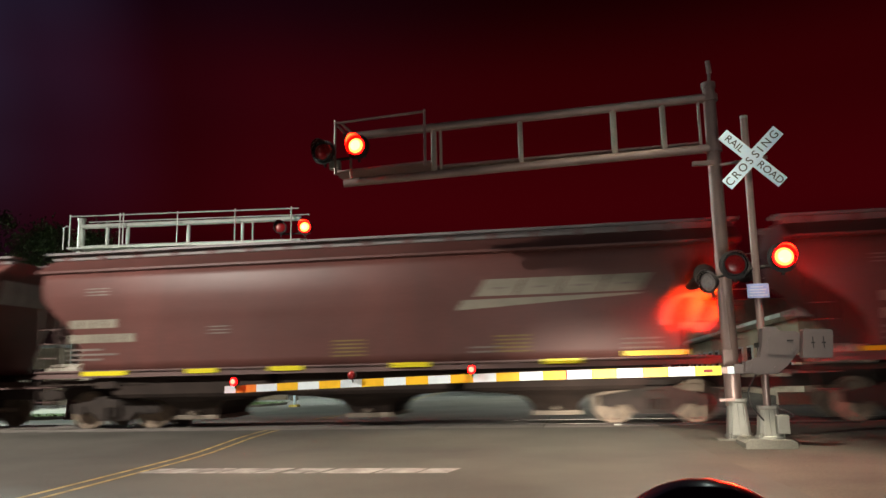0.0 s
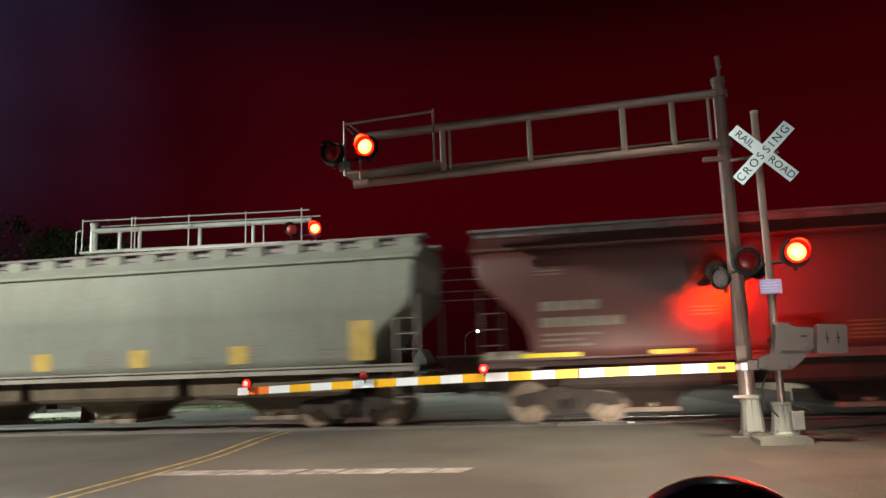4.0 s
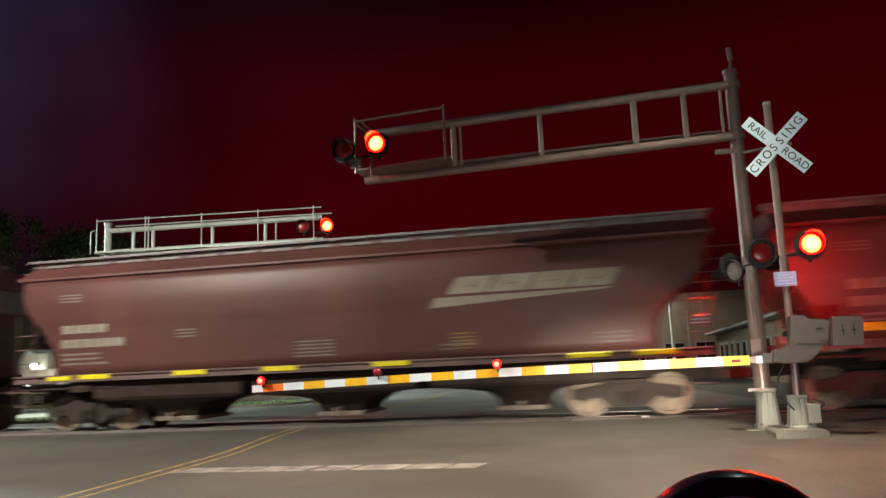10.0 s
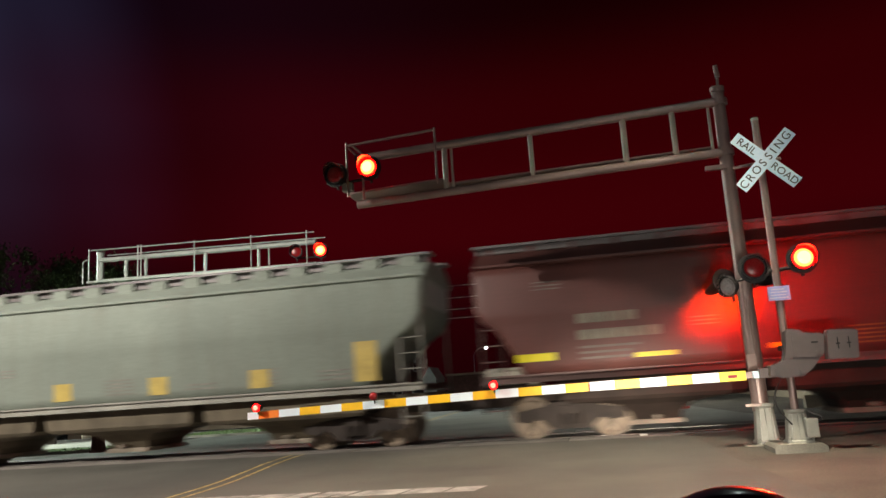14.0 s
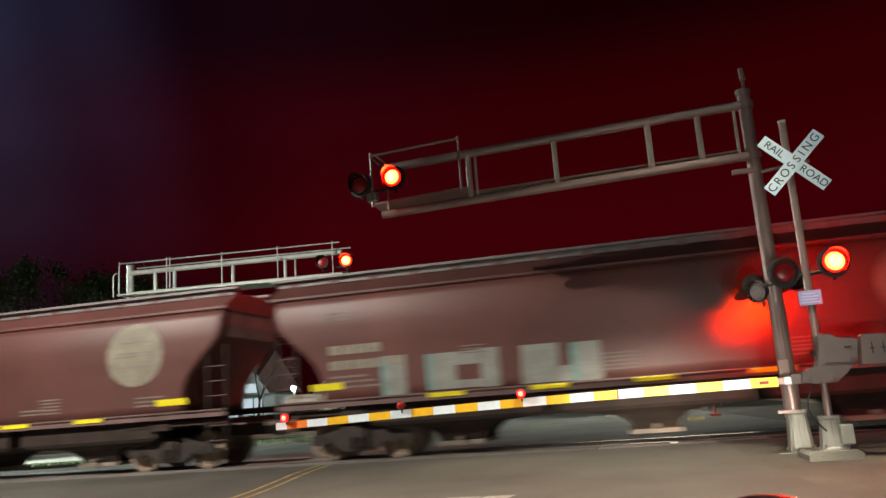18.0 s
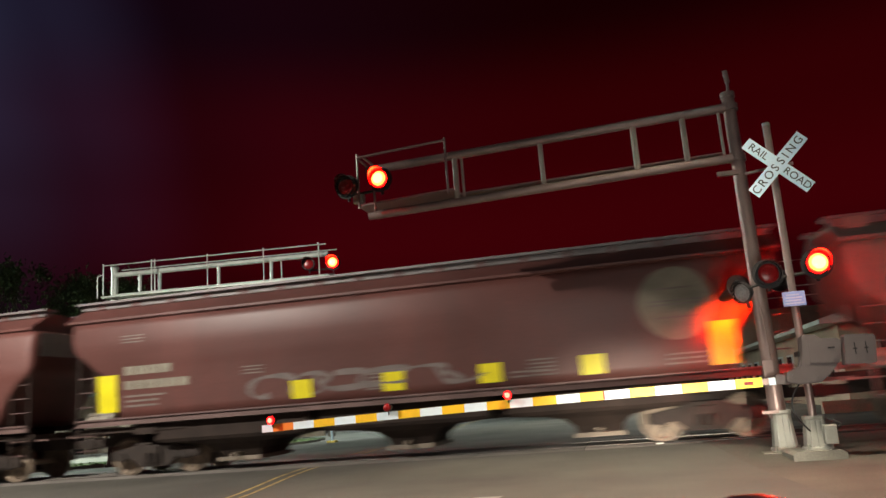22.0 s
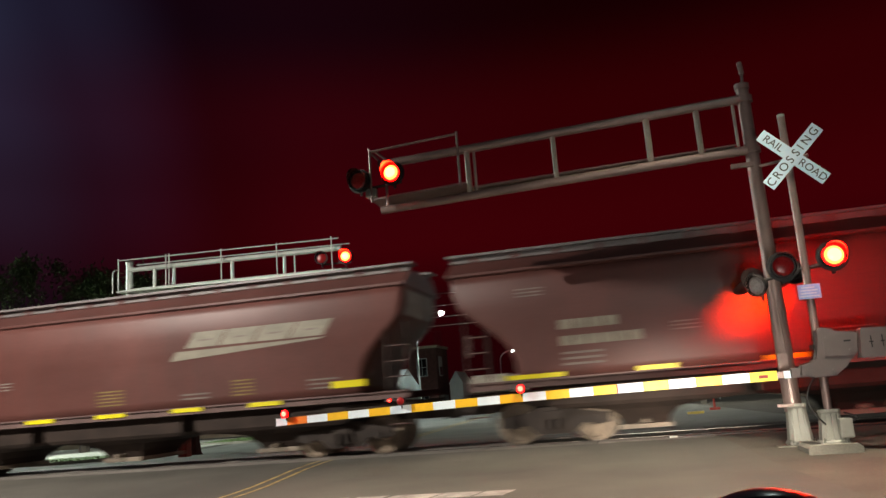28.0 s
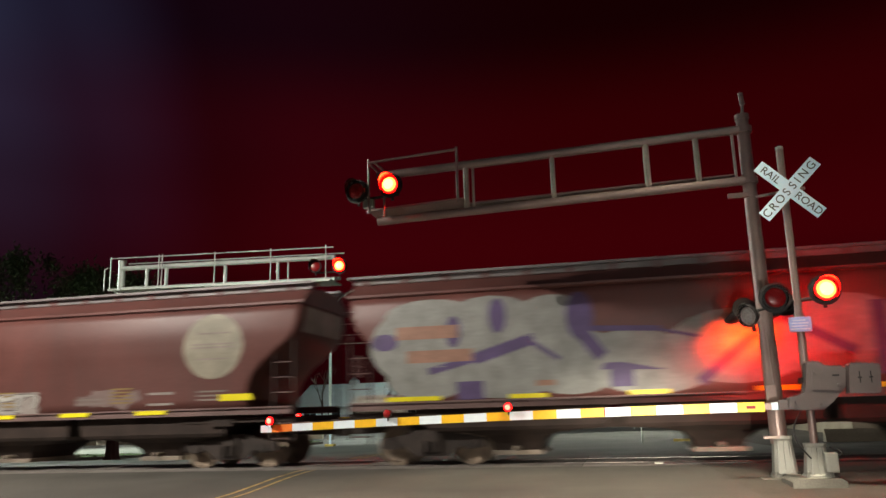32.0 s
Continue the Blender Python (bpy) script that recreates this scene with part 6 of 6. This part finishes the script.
# verges, kerbs and small street things
def verge(name, x0, x1, y0, y1, label):
    bm = bmesh.new()
    r = random.Random(len(name) + int(x0))
    n = 10
    outer = []
    for k in range(28):
        a = 2 * math.pi * k / 28
        outer.append(((x0 + x1) / 2 + (x1 - x0) / 2 * math.copysign(abs(math.cos(a)) ** 0.6, math.cos(a)), (y0 + y1) / 2 + (y1 - y0) / 2 * math.copysign(abs(math.sin(a)) ** 0.6, math.sin(a))))
    lo = [bm.verts.new((px, py, rise(py) - 0.02)) for px, py in outer]
    hi = [bm.verts.new((px, py, rise(py) + 0.10)) for px, py in outer]
    for k in range(28):
        bm.faces.new((lo[k], lo[(k + 1) % 28], hi[(k + 1) % 28], hi[k]))
    bm.faces.new(hi)
    tagged(part(name, bm, GRASS), label, "grass", kind="structure")
    bm = bmesh.new()
    for k in range(700):
        px, py = r.uniform(x0 + 0.3, x1 - 0.3), r.uniform(y0 + 0.2, y1 - 0.2)
        z = rise(py) + 0.10
        a = r.uniform(0, math.pi)
        h = r.uniform(0.015, 0.04)
        dx, dy = 0.05 * math.cos(a), 0.05 * math.sin(a)
        vs = [bm.verts.new(v) for v in ((px - dx, py - dy, z), (px + dx, py + dy, z), (px + r.uniform(-0.04, 0.04), py + r.uniform(-0.04, 0.04), z + h))]
        bm.faces.new(vs)
    tagged(part("grass_blades", bm, GRASS), "short mown grass blades", "grass", kind="stuff")
    bm = bmesh.new()
    prev = None
    ring = []
    for px, py in outer:
        cx, cy = (x0 + x1) / 2, (y0 + y1) / 2
        d = Vector((px - cx, py - cy)).normalized()
        ring.append((Vector((px, py)), Vector((px + d.x * 0.10, py + d.y * 0.10))))
    v_in = [bm.verts.new((a.x, a.y, rise(a.y) + 0.105)) for a, b in ring]
    v_out = [bm.verts.new((b.x, b.y, rise(b.y) + 0.105)) for a, b in ring]
    v_low = [bm.verts.new((b.x, b.y, rise(b.y) - 0.02)) for a, b in ring]
    for k in range(28):
        j = (k + 1) % 28
        bm.faces.new((v_in[k], v_in[j], v_out[j], v_out[k]))
        bm.faces.new((v_out[k], v_out[j], v_low[j], v_low[k]))
    tagged(part("kerb", bm, CONCRETE), "pale concrete kerb round the grass", "kerb", kind="structure")


verge("verge_west", -27.0, -16.9, 22.7, 27.0, "green lawn verge beyond the track")
verge("verge_island", -20.5, -14.4, 32.6, 37.5, "green grass island at the corner")
def bollard(x, y, h, base_m, pole_m, label):
    th = thing("traffic_post", (x, y, rise(y)), label, "post")
    boxed("base", (-0.2, 0.2, -0.18, 0.18, 0, 0.10), base_m, th, bevel=0.03)
    tubed("pole", (0, 0, 0.1), (0, 0, h), 0.05, pole_m, th)


bollard(-12.6, 32.6, 1.1, YEL_PAINT, SIGN_WHITE, "white post on a yellow painted base")
bollard(3.0, 33.6, 0.9, RED_PAINT, RED_PAINT, "short dark red post")
mk = thing("marker_post", (0.6, 30.0, rise(30.0)), "short post with an orange reflector plate", "marker post")
tubed("pole", (0, 0.03, 0), (0, 0.03, 1.05), 0.025, FAR_ALU, mk)
boxed("reflector", (-0.11, 0.11, -0.01, 0.005, 0.80, 1.04), ARM_RED, mk, "orange reflector plate")
boxed("band", (-0.11, 0.11, -0.016, -0.011, 0.90, 0.94), BLACK, mk)
sp = thing("sign_post", (0.57, 50.0, 0.0), "thin pale street sign post", "sign post")
tubed("pole", (0, 0, 0), (0, 0, 2.9), 0.03, FAR_ALU, sp)
boxed("blade", (-0.02, 0.02, -0.3, 0.3, 2.6, 2.85), FAR_ALU, sp, "sign blade seen edge-on")
bm = bmesh.new()
prism(bm, [(1.75, 0.0), (1.75, 0.12), (2.35, 0.12), (2.35, 0.0)], 30.8, 31.0)
tagged(part("yellow_kerb", bm, YEL_PAINT), "short yellow painted kerb", "kerb")
for k in range(3):
    bm = bmesh.new()
    x0 = 6.4 + k * 3.02
    prism(bm, [(28.0, 0.0), (28.06, 0.30), (28.12, 0.44), (28.32, 0.44), (28.38, 0.30), (28.44, 0.0)], x0, x0 + 3.0, "x")
    tagged(part("concrete_barrier", bm, TANWALL), "low tan concrete barrier on the far side", "barrier", "concrete barriers")
bm = bmesh.new()
box(bm, -40, -17.5, 44.0, 44.25, -0.1, 0.95)
tagged(part("garden_wall", bm, TANWALL), "low tan wall behind the lawn", "wall", kind="structure")
flagp = thing("flag", (5.6, 50.0, 0), "small striped flag on a thin pole", "flag")
tubed("pole", (-0.75, 0, 0), (-0.75, 0, 4.4), 0.035, FAR_ALU, flagp)
bm = bmesh.new()
prev = None
for j in range(9):
    x = -0.7 + j * 0.17
    y = 0.05 * math.sin(j * 1.1)
    row = [bm.verts.new((x, y, 3.5 - 0.02 * j + 0.02 * math.sin(j))), bm.verts.new((x, y, 4.25 - 0.03 * j))]
    if prev:
        bm.faces.new((prev[0], row[0], row[1], prev[1]))
    prev = row
part("cloth", bm, FLAG, flagp, "faded red and white cloth")
for j in range(3):
    boxed("stripe", (-0.65, 0.6, -0.075, -0.07, 3.55 + j * 0.22, 3.62 + j * 0.22), SIGN_WHITE, flagp)


def tree(x, y, h, seed, leaves, spread, label, lean=(0, 0), leaf_box=None):
    r = random.Random(seed)
    th = thing("tree", (x, y, 0), label, "tree", "trees")
    bm = bmesh.new()
    tips = []

    def limb(p, d, length, rad, depth):
        steps = 4
        for k in range(steps):
            q = p + d * (length / steps)
            tube(bm, p, q, rad * (1 - 0.14 * k), 7 if depth < 2 else 5, rad * (1 - 0.14 * (k + 1)))
            d = (d + Vector((r.uniform(-1, 1), r.uniform(-1, 1), r.uniform(-0.5, 0.8))) * 0.14).normalized()
            p = q
            if depth >= 2:
                tips.append(p.copy())
        if depth < 4:
            for k in range(3 if depth < 3 else 2):
                nd = (d + Vector((r.uniform(-1, 1) * spread, r.uniform(-1, 1) * spread, r.uniform(-0.1, 0.7)))).normalized()
                limb(p, nd, length * r.uniform(0.55, 0.75), rad * 0.5, depth + 1)
    limb(Vector((0, 0, -0.1)), Vector((lean[0], lean[1], 1)).normalized(), h * 0.38, h * 0.024, 0)
    part("trunk", bm, BARK, th)
    if leaves:
        bm = bmesh.new()
        for k in range(leaves):
            c = r.choice(tips) + Vector((r.gauss(0, 0.3), r.gauss(0, 0.3), r.gauss(0, 0.25)))
            a, b = Euler((r.uniform(0, 6), r.uniform(0, 6), r.uniform(0, 6))).to_matrix() @ Vector((0.11, 0, 0)), Euler((r.uniform(0, 6), r.uniform(0, 6), r.uniform(0, 6))).to_matrix() @ Vector((0, 0.07, 0))
            vs = [bm.verts.new(c + v) for v in (-a, b, a, -b)]
            bm.faces.new(vs)
        part("crown", bm, LEAF, th, "dense summer leaves")
    return th


tree(-24.0, 46.5, 6.5, 5, 0, 0.9, "bare dark tree before the lit house")
tree(-21.5, 54.0, 5.5, 8, 0, 0.8, "bare small tree beside the white building")
tree(-27.5, 45.5, 5.0, 9, 0, 0.9, "bare dark tree before the lit house")
tree(-27.0, 34.0, 11.0, 12, 9000, 0.9, "dark leafy tree on the far lawn")

# ---- near the eye ----
# dark parked car whose door mirror rises into view
car = thing("parked_car", (0.0, 0.0, 0.0), "black parked car with a glossy door mirror", "car")
CX = 1.23


def car_shell(name, rings, material, parent, label=""):
    """A hull lofted along y from (y, half width, bottom, top, half width at the top)."""
    b = bmesh.new()
    loops = []
    for y, w, z0, z1, wt in rings:
        sec = [(-w * 0.9, z0), (-w, z0 + 0.1 * (z1 - z0)), (-w, z0 + 0.62 * (z1 - z0)), (-(w + wt) / 2, z0 + 0.88 * (z1 - z0)), (-wt * 0.9, z1), (wt * 0.9, z1), ((w + wt) / 2, z0 + 0.88 * (z1 - z0)), (w, z0 + 0.62 * (z1 - z0)), (w, z0 + 0.1 * (z1 - z0)), (w * 0.9, z0)]
        loops.append([b.verts.new((CX + a, y, z)) for a, z in sec])
    for p, q in zip(loops, loops[1:]):
        for k in range(10):
            b.faces.new((p[k], p[(k + 1) % 10], q[(k + 1) % 10], q[k]))
    b.faces.new(loops[0])
    b.faces.new(loops[-1])
    return part(name, b, material, parent, label, smooth=False)


car_shell("body", [(2.10, 0.62, 0.36, 0.60, 0.58), (2.04, 0.78, 0.26, 0.72, 0.68), (1.80, 0.86, 0.22, 0.79, 0.74), (0.95, 0.88, 0.22, 0.93, 0.78), (-0.4, 0.88, 0.22, 0.95, 0.80), (-1.8, 0.88, 0.22, 0.97, 0.80), (-2.32, 0.84, 0.26, 0.94, 0.74), (-2.44, 0.74, 0.34, 0.86, 0.66)], CARBLACK, car)
car_shell("cabin", [(0.90, 0.72, 0.90, 0.95, 0.66), (0.10, 0.74, 0.92, 1.38, 0.56), (-0.55, 0.74, 0.93, 1.43, 0.58), (-1.25, 0.73, 0.93, 1.39, 0.55), (-2.02, 0.68, 0.93, 0.98, 0.60)], GLASS_DARK, car, "dark glazed cabin")
car_shell("roof", [(0.08, 0.53, 1.375, 1.40, 0.50), (-0.55, 0.56, 1.42, 1.45, 0.54), (-1.24, 0.53, 1.385, 1.41, 0.50)], CARBLACK, car)
for sx in (-1, 1):
    for yp, lean in ((0.52, 0.36), (-0.55, 0.0), (-1.62, -0.36)):
        bm = bmesh.new()
        tube(bm, (CX + sx * 0.745, yp + lean, 0.94), (CX + sx * 0.575, yp - lean * 0.9, 1.40), 0.026, 8)
        part("pillar", bm, CARBLACK, car)
    for yh in (0.05, -1.0):
        boxed("door_handle", (CX + sx * 0.885 - 0.012, CX + sx * 0.885 + 0.012, yh - 0.45, yh - 0.28, 0.76, 0.79), CARBLACK, car, bevel=0.005)
    boxed("tail_light", (CX + sx * 0.62 - 0.12, CX + sx * 0.62 + 0.12, -2.46, -2.40, 0.70, 0.82), RED_PAINT, car, "red tail light", bevel=0.02)
    for wy in (1.35, -1.5):
        x0, x1 = CX + sx * 0.68, CX + sx * 0.90
        bm = bmesh.new()
        tube(bm, (x0, wy, 0.32), (x1, wy, 0.32), 0.32, 28)
        w = part("wheel", bm, RUBBER, car)
        bm = bmesh.new()
        tube(bm, (x0, wy, 0.32), (x1 + sx * 0.012, wy, 0.32), 0.21, 20)
        rim = part("rim", bm, ALU, w)
boxed("grille", (CX - 0.42, CX + 0.42, 2.06, 2.118, 0.40, 0.54), BLACK, car, "black front grille", bevel=0.01)
boxed("number_plate", (CX - 0.16, CX + 0.16, 2.118, 2.126, 0.42, 0.50), SIGN_WHITE, car, "plain pale plate")
for hx in (0.62, 1.84):
    boxed("headlight", (hx - 0.15, hx + 0.15, 2.00, 2.10, 0.60, 0.72), LAMP_WHITE, car, "lit headlight", bevel=0.03)
bm = bmesh.new()
bmesh.ops.create_uvsphere(bm, u_segments=36, v_segments=20, radius=1.0, matrix=Matrix.Translation((0.116, 0.90, 1.078)) @ Matrix.Diagonal((0.112, 0.075, 0.104, 1)))
bmesh.ops.bisect_plane(bm, geom=bm.verts[:] + bm.edges[:] + bm.faces[:], plane_co=(0.116, 0.875, 1.08), plane_no=(0, -1, 0), clear_outer=True)
bmesh.ops.holes_fill(bm, edges=[e for e in bm.edges if e.is_boundary])
mir = part("door_mirror", bm, CARBLACK, car, "glossy black mirror housing", smooth=True)
bm = bmesh.new()
tube(bm, (0.116, 0.874, 1.075), (0.116, 0.868, 1.075), 0.085, 24)
part("mirror_glass", bm, MIRROR, mir)
bm = bmesh.new()
tube(bm, (0.19, 0.91, 1.02), (0.40, 0.88, 0.90), 0.022, 10)
part("mirror_arm", bm, BLACK, mir)


# unseen leafy tree added beside the near street lamp; its bough is shaped to shade the train
shade_tree = thing("tree", (-9.5, 2.5, 0), "leafy roadside tree with a bough before the street lamp", "tree", "trees")
bm = bmesh.new()
pipe(bm, [(0, 0, -0.1), (0.05, 0.05, 2.4), (-0.1, 0.2, 4.6), (-0.15, 0.3, 7.0)], 0.17, 10)
part("trunk", bm, BARK, shade_tree)
rt = random.Random(31)
for pts in ([(-0.15, 0.3, 6.6), (-0.2, 2.2, 7.4), (-0.5, 4.2, 8.0), (-1.1, 5.5, 8.3), (-2.4, 5.8, 8.5)], [(-0.15, 0.3, 6.8), (0.6, -0.4, 8.0), (1.3, -1.0, 9.0)], [(-0.15, 0.3, 6.9), (-0.4, -0.6, 8.2), (-0.6, -1.5, 9.4)], [(-0.15, 0.3, 6.9), (0.3, 0.9, 8.6), (0.8, 1.2, 9.8)]):
    bm = bmesh.new()
    pipe(bm, pts, 0.055, 7)
    part("limb", bm, BARK, shade_tree)


def leaf(b, p, size):
    rot = Euler((rt.uniform(0, 6), rt.uniform(0, 6), rt.uniform(0, 6))).to_matrix()
    b.faces.new([b.verts.new(p + rot @ Vector(v) * size) for v in ((-1, 0, 0), (0, 0.6, 0.1), (1, 0, 0), (0, -0.6, 0.1))])


# leaves fill just the wedge whose shadow must fall on the train
bm = bmesh.new()
for i in range(2300):
    x = -10.6 - 2.1 * (1 - math.sqrt(rt.random()))
    k = (x + 12.7) / 2.1
    lo, hi = 8.70 - 0.62 * k - 0.12 * k * (1 - k), 8.66 + 0.26 * min(1.0, k * 2.2)
    leaf(bm, Vector((x + 9.5, 5.77 + rt.gauss(0, 0.12), rt.uniform(lo, max(lo + 0.01, hi)) + rt.gauss(0, 0.012))), 0.055)
part("bough_leaves", bm, LEAF, shade_tree, "leaves of the hanging bough")
bm = bmesh.new()
for i in range(2600):
    d = Vector((rt.gauss(0, 1), rt.gauss(0, 1), rt.gauss(0, 0.7))).normalized() * rt.uniform(0.5, 1.0)
    leaf(bm, Vector((0.5, -1.2, 9.2)) + Vector((d.x * 2.2, d.y * 1.9, d.z * 1.7)), 0.11)
part("crown", bm, LEAF, shade_tree, "dense dark leaves")
# ---- pieces of the track ----
bm = bmesh.new()
box(bm, -0.115, 0.115, -1.3, 1.3, -0.18, 0.0, 0.008)
tie_me = mesh_of("tie", bm, TIE)
bed = bpy.data.objects["track_bed_east"]
for i in range(60):
    put("tie", tie_me, bed, pose(2.2 + i * 0.5, TRACK_Y, 0.056))
bed = bpy.data.objects["track_bed_west"]
for i in range(30):
    put("tie", tie_me, bed, pose(-18.6 - i * 0.5, TRACK_Y, 0.056))
deck = tagged(new("crossing_deck"), "worn concrete crossing panels between and beside the rails", "crossing", kind="structure")
for j, (y0, y1) in enumerate(((16.95, 17.98), (18.18, 19.46), (19.66, 20.72))):
    bm = bmesh.new()
    box(bm, -1.21, 1.21, y0, y1, -0.06, 0.132, 0.012)
    me = mesh_of("panel", bm, PANEL)
    for i in range(8):
        put("panel", me, deck, pose(-16.8 + i * 2.44, 0, 0.0))


def motions():
    rows = [(t, train_run(t)) for t in range(0, 33)]
    for hopper, gap in CARS:
        walk(hopper, [(t, pose(gap - run, TRACK_Y, RAIL_Z)) for t, run in rows])
    # wheels roll with the train; those with the same place on their truck share the same keys
    first = {}
    for ob, dx in WHEELS:
        if dx not in first:
            keyed = []
            for k in range(32 * FPS + 1):
                t = k / FPS
                keyed.append((t, Matrix.Translation((dx, 0, 0.457)) @ Matrix.Rotation(-train_run(t) / 0.457, 4, "Y")))
            walk(ob, keyed)
            first[dx] = ob.animation_data
        else:
            ob.rotation_mode = "QUATERNION"
            ob.animation_data_create()
            ob.animation_data.action = first[dx].action
            ob.animation_data.action_slot = first[dx].action_slot
    # the flashers: each lens turns its lit or its unlit face to the road, once a second
    for ob, lit in FLASH:
        place = ob.matrix_basis.translation.copy()
        base = 0 if lit else 180
        keyed = [(0.0, base)]
        for n in range(32):
            for t, a in ((0.21, 0), (0.2367, 60), (0.2633, 120), (0.29, 180), (0.71, 180), (0.7367, 240), (0.7633, 300), (0.79, 360)):
                keyed.append((n + t, base + a))
        keyed.append((32.0, base + 360))
        walk(ob, [(t, Matrix.Translation(place) @ pose(0, 0, 0, 0, 0, a)) for t, a in keyed])


motions()
